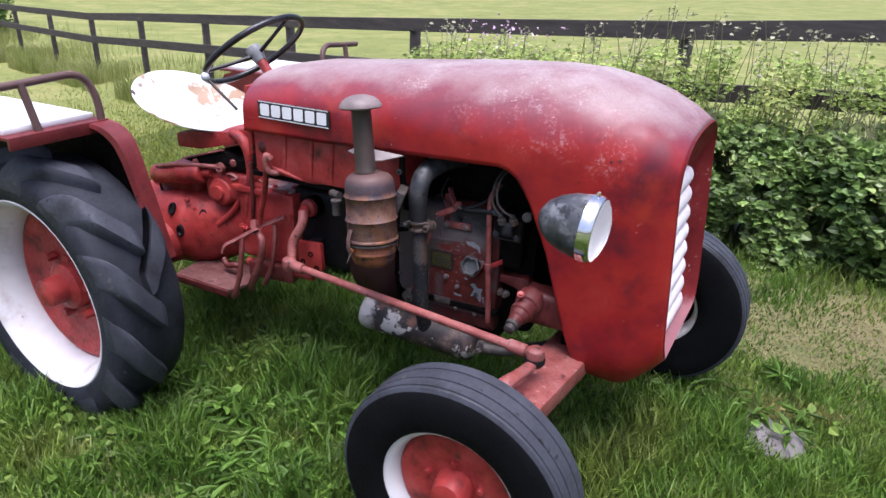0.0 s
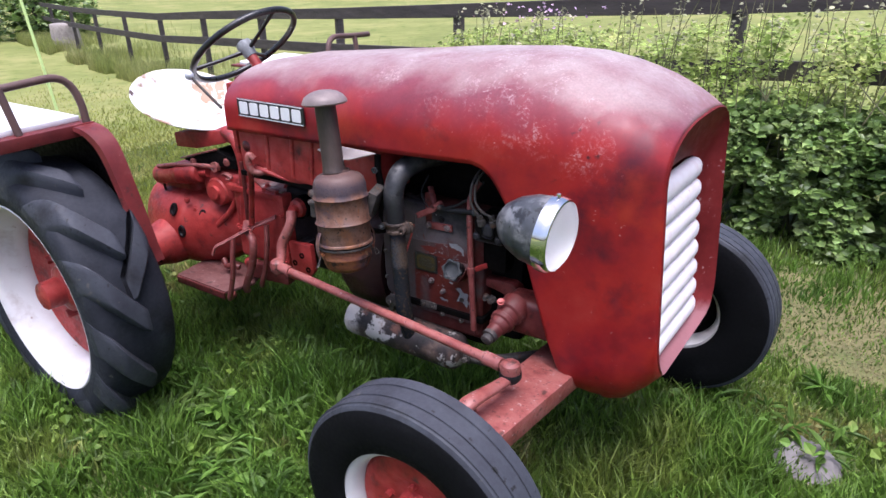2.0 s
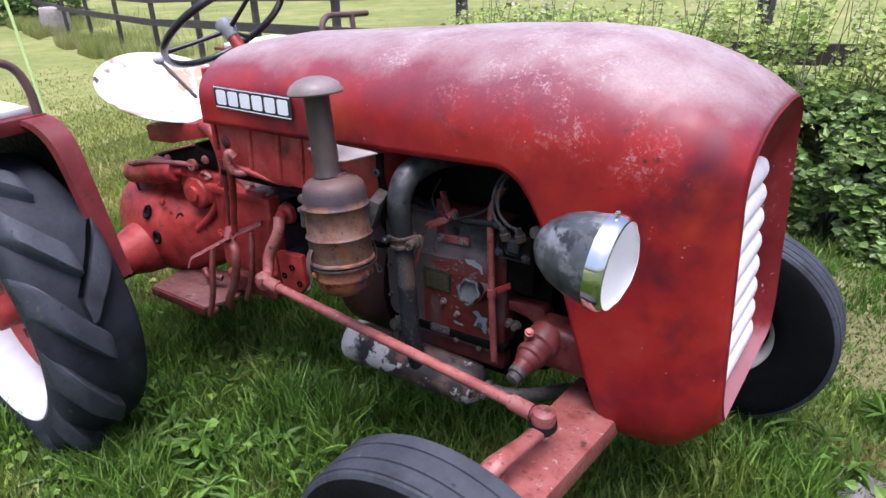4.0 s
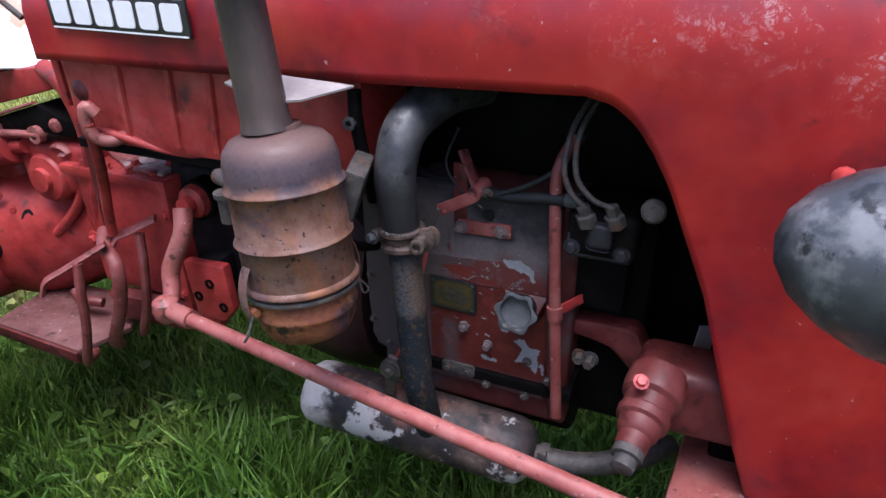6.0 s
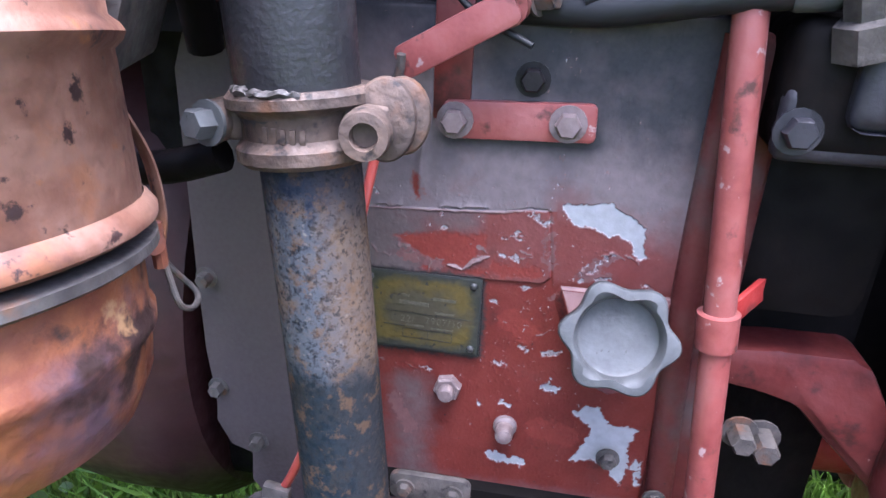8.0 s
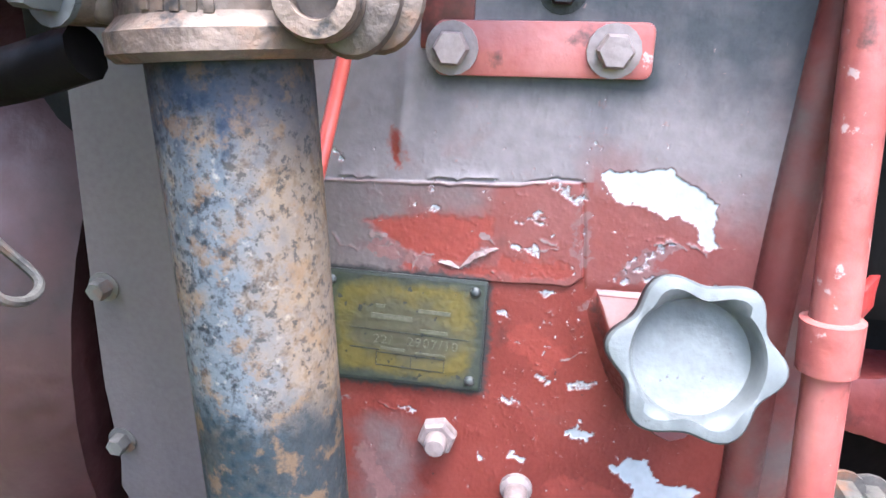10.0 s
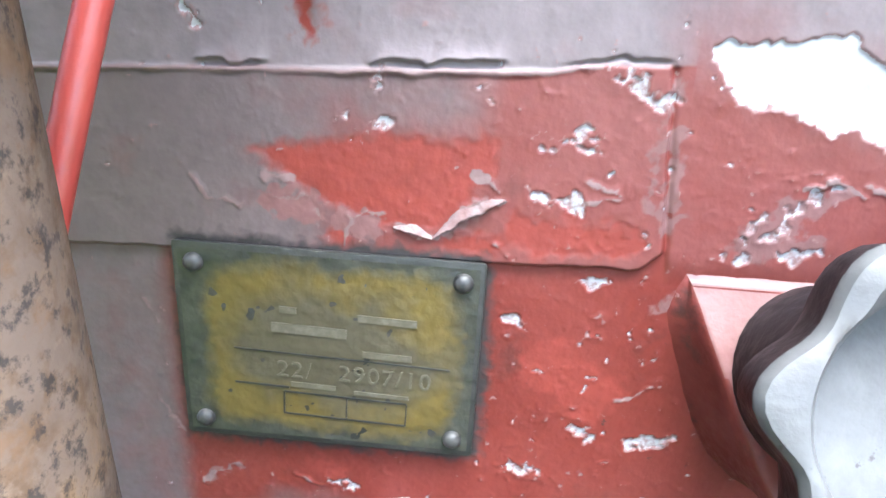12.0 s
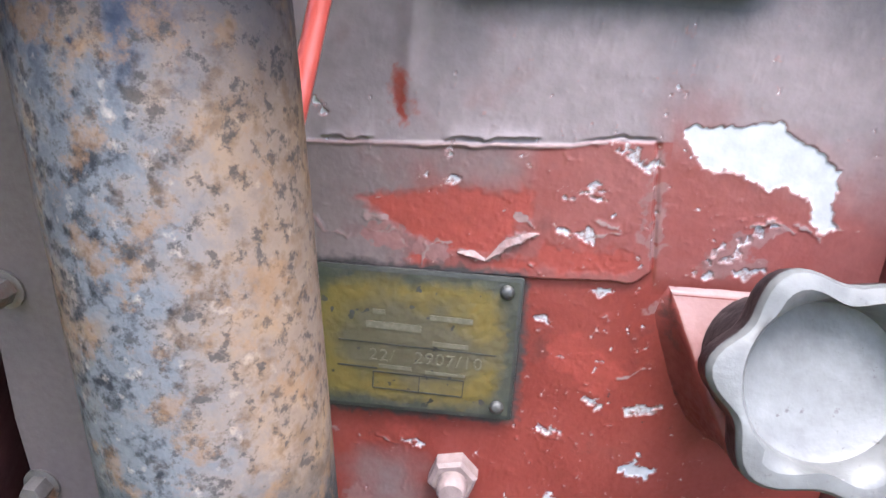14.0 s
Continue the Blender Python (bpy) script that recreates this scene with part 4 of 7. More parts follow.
def flank(x, z):
    """Height of the flank's skin over the casting, with the layers that its material reads."""
    x0_, z0_ = x, z
    x = x + 0.0010 * lattice(x0_, z0_, 260, 1, 3)
    z = z + 0.0010 * lattice(x0_, z0_, 260, 2, 3)
    rag = 0.0012 * lattice(x, z, 420, 3, 3) + 0.0006 * lattice(x, z, 110, 4, 3)
    bare = np.max([inside(x, z, WEDGE) + 0.6 * rag, inside(x, z, LOWER_PATCH) + 1.3 * rag, np.minimum(bars(x, z, CHIPS) + 2.1 * rag - 0.0006, 0.00016), bars(x, z, CHIPS_LOW) + 1.8 * rag - 0.0004], axis=0)
    crowd = np.maximum(np.exp(-((x - 0.042) / 0.006) ** 2) * (z > 0.745), 0.8 * np.exp(-((x - 0.045) / 0.03) ** 2 - ((z - 0.715) / 0.05) ** 2))
    crowd = np.maximum(crowd, 0.7 * np.exp(-((z - 0.8012 - 0.051 * x) / 0.004) ** 2) * (x > -0.05))
    bare = np.maximum(bare, 0.0030 * (lattice(x, z, 380, 8, 3) - 1.20 + 0.34 * crowd))
    fresh = np.maximum(inside(x, z, GLOW) + 0.8 * rag, bars(x, z, FRESH) + 1.6 * rag)
    scuff = bars(x, z, SCUFF) + 1.8 * rag
    tear_glint = bars(x, z, TEARS) + 0.55 * rag - 0.0003
    x, z = x0_, z0_
    # where the panel's edges run
    wob = 0.0005 * lattice(x, z, 120, 12, 3)
    seam = 0.8012 + 0.051 * x + 0.0012 * ramp01(x, 0.008, 0.016) + 0.0006 * ramp01(x, 0.004, 0.02) * lattice(x, z, 160, 13, 2)
    low = 0.7508 + 0.031 * x + 0.0050 * ramp01(x, 0.0350, 0.0455) ** 2
    side = 0.0444 - 0.124 * (z - 0.7596)
    panel = ramp01(side - x + wob, -0.0005, 0.0010) * ramp01(z - low + wob, -0.0003, 0.0006) * ramp01(seam - z + 0.5 * wob, -0.0014, 0.0004)
    above = ramp01(z - seam + 0.5 * wob, -0.0010, 0.0006)
    right = ramp01(x - side + wob, 0.0002, 0.0020) * ramp01(z - 0.752 + 2 * wob, -0.0045, 0.0045) * (1 - above)
    spread = ramp01(z + 0.25 * x, 0.790, 0.850)
    beyond = ramp01(x, 0.036, 0.044)
    h = np.maximum(0.0017 * panel, 0.0013 * above * (1 - beyond) + 0.0008 * above * beyond) + 0.0008 * right
    line_x = ramp01(-x, -0.030, -0.004)
    h += 0.0003 * np.exp(-((z - seam + 0.0004 + wob) / 0.0008) ** 2) * line_x
    h -= 0.0013 * np.exp(-((z - seam - 0.0006 + 2.5 * wob) / 0.0005) ** 2) * ramp01(x, 0.010, 0.020) * ramp01(-x, -0.040, -0.036)
    # pale line along the seam: its highlight painted in the torn-paint colour
    tear_glint = np.maximum(tear_glint, np.where(line_x > 0.2, 0.0004 - np.abs(z - seam + 0.0006 + wob), -1.0))
    h += 0.0028 * np.exp(-((x + 0.047 - 0.06 * (z - 0.82)) / 0.0035) ** 2) * ramp01(z, 0.806, 0.822) * ramp01(-z, -0.875, -0.84)
    # lifted scallops of paint along the upper seam
    for a0, a1, lift, k in ((-0.0345, -0.0002, 0.0015, 185), (-0.0780, -0.0590, 0.0014, 170)):
        big = 0.0031 if lift > 0.002 else 0.0016
        edge = seam + 0.0006 + big * np.abs(np.sin(k * (x - a0) + 1.6 * lattice(x, z, 90, 14, 3))) ** 1.1
        span = ramp01(x, a0 - 0.001, a0 + 0.003) * ramp01(-x, -a1 - 0.001, -a1 + 0.003)
        h += lift * span * ramp01(z - edge, -0.0003, 0.0004) * np.exp(-np.maximum(z - edge, 0) / 0.0030)
        h -= 0.0002 * span * ramp01(z - seam, 0, 0.0006) * (1 - ramp01(z - edge, -0.0004, 0.0002))
    # torn lines and chip edges
    h += 0.0006 * ramp01(tear_glint, -0.0008, 0.0001) * (0.4 + 0.6 * lattice(x, z, 140, 19, 2))
    curl = 0.5 + 0.5 * lattice(x, z, 110, 15, 2)
    h += 0.0005 * curl * np.exp(-np.maximum(-bare, 0) / 0.0012) * (1 - ramp01(bare, -0.0003, 0.0003))
    h -= 0.0005 * ramp01(bare, -0.0003, 0.0003) + 0.00018 * ramp01(fresh, -0.0016, 0.0012) * panel
    h += 0.00005 * lattice(x, z, 160, 16, 4) + 0.00015 * lattice(x, z, 22, 17, 2)
    # dust and faded paint, then painted shade with grease and grime
    blotch = 0.5 * lattice(x, z, 45, 18, 5)
    dust = panel * np.maximum(ramp01(-x, 0.004, 0.062), 0.75 * ramp01(z - seam, -0.024, -0.008) * ramp01(-x, -0.020, 0.022))
    under = (1 - panel) * (1 - above) * (1 - right)
    dust = np.maximum(dust, under * (0.95 * ramp01(-x, 0.084, 0.096) + 0.75 * np.exp(-((x + 0.052) / 0.020) ** 2) * ramp01(-z, -0.678, -0.655)))
    dust = dust + 0.30 * blotch * (dust > 0.02)
    film = np.where(x > 0.044, spread, above * np.maximum(ramp01(-x, -0.060, -0.030), spread)) * (1.05 + 0.35 * blotch)
    film = np.maximum(film, 0.55 * under * ramp01(-z, -0.590, -0.560))
    pink = np.maximum(np.maximum(panel * ramp01(x, -0.055, 0.0), 0.85 * right), above * 0.6) * (0.8 + 0.45 * blotch)
    # darkens the top right and a halo of shade round the link bar
    grease_shade = ramp01(z + 0.35 * x, 0.846, 0.905) * (0.95 + 0.4 * blotch) + 0.8 * np.exp(-np.maximum(-capsule(x, z, -0.03, 0.848, 0.06, 0.851, 0.002), 0) / 0.005)
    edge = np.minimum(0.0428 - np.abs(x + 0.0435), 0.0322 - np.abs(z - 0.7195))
    plate_shadow_grime = edge + 0.0014 - 0.0010 * ramp01(z, 0.70, 0.75) + 1.3 * rag
    mm = 1000.0
    return h, {"bare": bare * mm, "fresh": fresh * mm, "scuff": scuff * mm, "tear_glint": tear_glint * mm, "plate_shadow_grime": plate_shadow_grime * mm, "dust": dust, "film": film, "pink": pink, "grease_shade": grease_shade}


us = np.concatenate([np.linspace(-0.128, -0.104, 20, endpoint=False), np.linspace(-0.104, 0.110, 430, endpoint=False), np.linspace(0.110, 0.1325, 19)])
vs = np.concatenate([np.linspace(0.530, 0.664, 134, endpoint=False), np.linspace(0.664, 0.826, 324, endpoint=False), np.linspace(0.826, 0.930, 75)])
gu, gv = np.meshgrid(us, vs)
relief, coats = flank(gu, gv)
border = np.minimum(np.minimum(gu - us[0], us[-1] - gu), np.minimum(gv - vs[0], vs[-1] - gv))
relief = relief - 0.014 * (1 - ramp01(border, 0, 0.003))
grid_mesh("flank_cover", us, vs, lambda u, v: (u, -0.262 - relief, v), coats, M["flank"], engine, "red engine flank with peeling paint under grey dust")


def flake(a, b, deep, lift, seed, skew=0.6):
    """A torn scale of paint rooted along a line above a-b, its lower edge curling off the flank."""
    us, vs = np.linspace(0, 1, 26), np.linspace(0, 1, 9)

    def place(u, v):
        wide = deep * np.clip(np.sin(np.pi * np.clip(u, 0.0, 1.0) ** skew), 0, 1) ** 0.8 + 0.0004
        rag = 0.16 * deep * lattice(u * 0.05 + seed, v * 0 + seed, 160, 31, 3) * (1 - v)
        x = a[0] + (b[0] - a[0]) * u - (b[1] - a[1]) / math.hypot(b[0] - a[0], b[1] - a[1]) * wide * v
        z = a[1] + (b[1] - a[1]) * u + (b[0] - a[0]) / math.hypot(b[0] - a[0], b[1] - a[1]) * wide * v
        y = -0.2640 - lift * (1 - v) ** 1.6 * np.sin(np.pi * u) ** 0.6 + 0.0011 * v
        return x + rag, y, z - rag
    ob = grid_mesh("paint_flake", us, vs, place, {}, M["flake"], engine)
    sol = ob.modifiers.new("thickness", "SOLIDIFY")
    sol.thickness, sol.offset = 0.00025, 1


for a, b, deep, lift, skew in (((-0.0165, 0.7562), (0.0018, 0.7690), 0.0046, 0.0010, 1.5), ((-0.0270, 0.7590), (-0.0160, 0.7562), 0.0026, 0.0006, 1.2)):
    flake(a, b, deep, lift, 0.31 + 7 * a[0], skew)
part("corner_rib", tube([(0.135, -0.262, 0.92), (0.134, -0.264, 0.75), (0.142, -0.262, 0.60), (0.150, -0.258, 0.50)], 0.010, 10), M["engine"], engine)
part("sump", box((0.02, MID, 0.50), (0.32, 0.40, 0.14), (0, 0, 0), 0.02), M["dark"], engine, "black oily oil pan")
part("sump_flange", box((0.03, MID, 0.560), (0.30, 0.506, 0.022), (0, 0, 0), 0.004), M["dark"], engine)
part("cover_strap", slab(rounded(0.066, 0.026, 0.008), FACE @ pose(-0.032, 0.564, 0.268), 0.006, 0.0015), M["iron"], engine)
for x in (-0.052, -0.013):
    bolt((x, -0.274, 0.564), OUT, engine, 0.0055, 0.005)
for x, z in ((0.024, 0.545), (0.098, 0.541), (0.138, 0.588), (0.10, 0.62)):
    bolt((x, -0.272, z), OUT, engine, 0.006, 0.006)
part("cylinder_head", box((0.02, 0.02, 1.00), (0.44, 0.36, 0.16), (0, 0, 0), 0.015), M["dark"], engine, "oily cylinder head, blackened for the shade under the hood")
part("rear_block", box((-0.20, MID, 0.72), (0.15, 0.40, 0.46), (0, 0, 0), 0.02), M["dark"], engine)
part("flywheel_flange", slab([(-0.192, 0.53), (-0.172, 0.505), (-0.118, 0.50), (-0.118, 0.93), (-0.200, 0.93), (-0.218, 0.88), (-0.221, 0.72), (-0.221, 0.66), (-0.217, 0.61), (-0.219, 0.590), (-0.208, 0.566), (-0.190, 0.560)], FACE @ pose(0, 0, 0.235), 0.024, 0.003), M["engine"], engine, "dusty flange of the flywheel housing")
for x, z in ((-0.213, 0.625), (-0.212, 0.725), (-0.182, 0.575)):
    bolt((x, -0.258, z), OUT, engine, 0.006, 0.008)

# a stud with nut and washer, and a bare round head, on the flank
m = frame_to((-0.0225, -0.258, 0.6583), (-0.0225, -1, 0.6583))
stud = part("stud", lathe([(0, 0.010), (0.0062, 0.010), (0.0062, 0.017), (0.0050, 0.0190), (0, 0.0195)], m, 18), M["studs"], engine, "dusty stud with nut and washer")
part("nut", lathe([(0, 0.003), (0.0105, 0.003), (0.0108, 0.005), (0.0106, 0.010), (0.0090, 0.0115), (0, 0.0115)], m @ pose(0, 0, 0, 0, 0, 12), 6), M["studs"], stud)
part("washer", lathe([(0, 0), (0.0140, 0), (0.0140, 0.0022), (0.0130, 0.003), (0, 0.003)], m, 24), M["studs"], stud)
m = frame_to((0.0228, -0.262, 0.6292), (0.0228, -1, 0.6292))
part("stud", lathe([(0, 0), (0.0090, 0), (0.0090, 0.003), (0.0065, 0.005), (0.0068, 0.013), (0.0060, 0.0155), (0.003, 0.0165), (0, 0.0168)], m, 20), M["studs"], engine, "bright round stud head")

# oil filler: boss, neck and a lobed aluminium cap with a dished face
boss = bmesh.new()
half = [(0.0356, 0.7490), (0.0325, 0.7445), (0.0304, 0.7390), (0.0262, 0.7295), (0.0222, 0.7195), (0.0180, 0.7105), (0.0130, 0.7020), (0.0066, 0.6960)]
outline = [(-x, z) for x, z in half] + [(0.0, 0.6940)] + [(x, z) for x, z in half[::-1]] + [(x, 0.7490) for x in (0.0238, 0.0119, 0.0, -0.0119, -0.0238)]
rings = []
for spread, depth in ((0.0, 1.0), (0.0009, 0.975), (0.0018, 0.91), (0.0028, 0.74), (0.0042, 0.50), (0.0064, 0.25), (0.0092, 0.07), (0.0125, -0.10)):
    ring = []
    for k, (x, z) in enumerate(outline):
        (xa, za), (xb, zb) = outline[k - 1], outline[(k + 1) % len(outline)]
        way = Vector((-(zb - za), 0, xb - xa)).normalized() * -spread
        out = 0.0030 + 0.62 * (0.7490 - z)
        if z > 0.748:
            way = Vector((math.copysign(0.3 * spread, x), 0, spread * 0.5))
        ring.append(boss.verts.new(Vector((0.0890 + x, -0.2615 - out * depth, z)) + way))
    rings.append(ring)
boss.faces.new(rings[0])
for p, q in zip(rings, rings[1:]):
    for i in range(len(outline)):
        boss.faces.new((p[i], p[(i + 1) % len(outline)], q[(i + 1) % len(outline)], q[i]))
bmesh.ops.recalc_face_normals(boss, faces=boss.faces)
filler = part("filler_boss", boss, M["neck"], engine, "faded red sloping boss of the oil filler, lit top painted paler", 50)
# upward faces get the lit paint, the rest the shaded copy
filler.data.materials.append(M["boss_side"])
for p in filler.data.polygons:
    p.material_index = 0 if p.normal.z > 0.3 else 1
# neck painted black for the cap's shade as well as oil
part("filler_neck", lathe([(0.0235, -0.045), (0.0245, -0.030), (0.0250, -0.004), (0.0235, 0.001)], frame_to((0.0880, -0.3030, 0.7412), (0.0875, -0.627, 0.8642)), 32), M["grime_shade"], filler, "oily filler neck, blackened for the cap's shade", 40)
CAP = frame_to((0.0880, -0.3030, 0.7412), (0.0875, -0.627, 0.8642)) @ pose(0, 0, 0, 0, 0, 20)
# skirt colour holds the cap's shadowed side along with grime
for name, prof, paint, label in (("filler_cap", [(0.0338, 0.0128), (0.0336, 0.0142), (0.0325, 0.0156), (0.0305, 0.0162), (0.0275, 0.0165), (0.0262, 0.015), (0.0245, 0.006), (0.022, 0.0045), (0, 0.0052)], "alloy", "lobed grey aluminium oil filler cap"), ("cap_skirt", [(0, 0), (0.0300, 0), (0.0325, 0.002), (0.0336, 0.006), (0.0338, 0.0129)], "grime_shade", "skirt of the cap, blackened for grime and its shaded side")):
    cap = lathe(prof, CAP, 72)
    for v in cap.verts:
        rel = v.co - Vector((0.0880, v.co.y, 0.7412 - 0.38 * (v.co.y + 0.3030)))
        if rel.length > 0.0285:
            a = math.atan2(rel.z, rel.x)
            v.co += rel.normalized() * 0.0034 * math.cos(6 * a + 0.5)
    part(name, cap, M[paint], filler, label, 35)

# maker's plate: tarnished edge, yellow field, four rivets, bars for its print
TAG = FACE @ pose(-0.0441, 0.7203, 0.2645)
tag = part("type_plate", slab(rounded(0.0860, 0.0622, 0.001, 2), TAG, 0.0014, 0.0004), M["plate_dark"], engine, "tarnished yellow type plate with four rivets")
pu, pv = np.linspace(-0.0415, 0.0415, 140), np.linspace(-0.0293, 0.0293, 100)
qu, qv = np.meshgrid(pu, pv)
ax_, az_ = np.abs(qu - 0.001) - 0.0365 + 0.013, np.abs(qv) - 0.0265 + 0.013
inset = 0.013 - np.hypot(np.maximum(ax_, 0), np.maximum(az_, 0)) - np.minimum(np.maximum(ax_, az_), 0)
inset = inset + 0.0020 * lattice(qu, qv, 120, 21, 4) + 0.0010 * lattice(qu, qv, 500, 22, 2)
dull = capsule(qu, qv, -0.010, 0.002, 0.014, -0.004, 0.016) + 0.006 * lattice(qu, qv, 90, 23, 4)
grid_mesh("yellow_field", pu, pv, lambda u, v: (u - 0.0441, -0.2645 - 0.0015 - 0.00012 * lattice(u, v, 300, 24, 3), v + 0.7203), {"inset": inset * 1000, "dull": dull * 1000}, M["yellow"], tag, "worn yellow enamel field")
for sx in (-0.0370, 0.0370):
    for sz in (-0.0252, 0.0252):
        part("rivet", lathe([(0.0028, 0), (0.0027, 0.0012), (0.0018, 0.0022), (0, 0.0026)], TAG @ pose(sx, sz, 0.0014), 16), M["rivet"], tag, "", 60)
for x, z, w, h, k in ((-0.0055, 0.0068, 0.0215, 0.0030, 0), (0.0165, 0.0122, 0.0165, 0.0022, 0), (-0.0115, 0.0125, 0.0048, 0.0020, 0), (0.0170, 0.0010, 0.0140, 0.0020, 0), (-0.004, -0.0113, 0.013, 0.0016, 0), (0.016, -0.0120, 0.016, 0.0012, 0), (0.004, -0.0012, 0.062, 0.0004, 1), (-0.019, -0.0125, 0.016, 0.0006, 1), (0.0055, -0.0140, 0.036, 0.0005, 1), (0.0055, -0.0215, 0.036, 0.0005, 1), (-0.0125, -0.0178, 0.0005, 0.0075, 1), (0.0060, -0.0178, 0.0004, 0.0075, 1), (0.0235, -0.0178, 0.0004, 0.0075, 1)):
    part("print_bar", slab([(x - w / 2, z - h / 2), (x + w / 2, z - h / 2), (x + w / 2, z + h / 2), (x - w / 2, z + h / 2)], TAG @ pose(0, 0, 0.0016, 0, 0, -1.5), 0.00022), M["plate_dark" if k else "plate_mark"], tag)
for text, x in (("22/", -0.0150), ("2907/10", 0.0030)):
    curve = bpy.data.curves.new("serial", "FONT")
    curve.body, curve.size, curve.extrude, curve.space_character = text, 0.0074, 0.00012, 1.12
    holder = new("serial", curve)
    me = bpy.data.meshes.new_from_object(holder.evaluated_get(bpy.context.evaluated_depsgraph_get()))
    bpy.data.objects.remove(holder)
    me.transform(TAG @ pose(x, -0.0085, 0.0018, 0, 0, -1.5))
    me.materials.append(M["plate_mark"])
    row = new("stamped_number", me)
    row.parent = tag


# link bar with two bolts, lever and its bracket above the flank
strap = part("link_bar", slab(rounded(0.094, 0.0235, 0.004), FACE @ pose(0.0145, 0.8628, 0.2625) @ pose(0, 0, 0, 0, 0, 2), 0.007, 0.0012), M["engine_red"], engine, "flaked red link bar")
for x in (-0.0247, 0.0446):
    bolt((x, -0.2695, 0.8623 + 0.035 * x), OUT, strap, 0.0080, 0.008, "studs")
bolt((0.021, -0.262, 0.888), OUT, engine, 0.0075, 0.008, "grime_shade")
part("bracket_plate", box((-0.028, -0.262, 0.915), (0.024, 0.006, 0.11), (0, 0, 0), 0.002), M["cast_red"], engine)
part("lever_arm", slab(rounded(0.074, 0.0195, 0.005), FACE @ pose(-0.0225, 0.9140, 0.2900) @ pose(0, 0, 0, 0, 0, 29), 0.006, 0.0012), M["engine_red"], engine, "flaked red throttle lever")
part("lever_upright", tube([(0.006, -0.272, 0.932), (-0.010, -0.262, 0.955), (-0.031, -0.245, 0.985)], 0.010, 8, flat=0.5), M["cast_red"], engine)
part("lever_pivot", tube([(0.004, -0.290, 0.930), (0.010, -0.25, 0.936)], 0.012, 14, straight=True), M["engine_red"], engine)
bolt((0.020, -0.275, 0.933), (0.8, -0.6, 0.1), engine, 0.006, 0.012)
part("lever_link", tube([(-0.0520, -0.3010, 0.903), (-0.0535, -0.2990, 0.893), (-0.0600, -0.2992, 0.875), (-0.0650, -0.2996, 0.860)], 0.0026, 8), M["iron"], engine)
part("thin_red_rod", tube([(-0.0625, -0.2993, 0.868), (-0.0680, -0.3045, 0.838), (-0.0742, -0.3195, 0.797), (-0.0804, -0.3330, 0.755), (-0.0900, -0.3420, 0.700), (-0.1100, -0.3460, 0.640), (-0.1300, -0.3440, 0.600)], 0.0031, 12), M["bright_red"], engine, "thin bright red control rod")

# dipstick tube and clip
tube_bm = tube([(0.165, -0.306, 0.545), (0.159, -0.303, 0.62), (0.148, -0.296, 0.75), (0.137, -0.285, 0.88), (0.131, -0.275, 0.965), (0.136, -0.262, 1.0), (0.150, -0.245, 1.03)], 0.0095, 14)
dip = part("dipstick_tube", tube_bm, M["engine_red"], engine, "slim faded red dipstick tube", 40)
part("collar", lathe([(0.0095, 0), (0.0125, 0.001), (0.0128, 0.024), (0.0095, 0.025)], frame_to((0.1490, -0.2965, 0.737), (0.1466, -0.295, 0.762)), 20), M["engine_red"], dip)
part("clip", box((0.173, -0.263, 0.757), (0.054, 0.004, 0.018), (0, -14, 48), 0.001), M["red"], dip)
bolt((0.192, -0.236, 0.764), (0.3, -1, 0), dip, 0.006, 0.012)

# injection pump and its pipes
pump = part("injection_pump", box((0.208, -0.235, 0.895), (0.105, 0.12, 0.075), (0, 0, 0), 0.014, 3), M["dark"], engine, "oily dark injection pump", 40)
part("pump_flange", box((0.205, -0.285, 0.877), (0.098, 0.018, 0.042), (0, 0, 0), 0.008, 3), M["pump_iron"], pump)
part("pump_boss", box((0.206, -0.295, 0.899), (0.040, 0.014, 0.046), (0, 0, 0), 0.013, 4), M["pump_iron"], pump)
for x in (0.1655, 0.240):
    bolt((x, -0.293, 0.8740), OUT, pump, 0.009, 0.008, "pump_iron")
for x, z in ((0.179, 0.943), (0.220, 0.948)):
    part("outlet_nut", lathe([(0, -0.03), (0.015, -0.03), (0.015, -0.012), (0.010, -0.010), (0.0105, 0.004), (0.0, 0.004)], frame_to((x, -0.300, z), (x - 0.1, -0.36, z + 0.35)), 6), M["iron"], pump)
part("injection_pipe", tube([(0.179, -0.300, 0.945), (0.160, -0.304, 0.965), (0.147, -0.30, 1.0), (0.150, -0.28, 1.05), (0.165, -0.22, 1.09)], 0.0042, 10), M["iron"], pump, "thin steel injection pipe", 60)
part("injection_pipe", tube([(0.220, -0.303, 0.950), (0.190, -0.306, 0.962), (0.165, -0.303, 0.995), (0.162, -0.28, 1.05), (0.18, -0.22, 1.09)], 0.0042, 10), M["iron"], pump, "", 60)
part("pump_body_lower", box((0.205, -0.20, 0.80), (0.09, 0.11, 0.12), (0, 0, 0), 0.02), M["dark"], pump)
part("fuel_hose", tube([(0.165, -0.285, 0.945), (0.12, -0.282, 0.940), (0.06, -0.275, 0.930), (0.01, -0.262, 0.928), (-0.06, -0.24, 0.925), (-0.14, -0.22, 0.93)], 0.0095, 12), M["rubber"], engine, "", 60)
part("hose_fitting", lathe([(0.0105, 0), (0.0115, 0.002), (0.0115, 0.02), (0.0105, 0.022)], frame_to((0.150, -0.284, 0.944), (0.18, -0.288, 0.947)), 14), M["alloy"], engine)
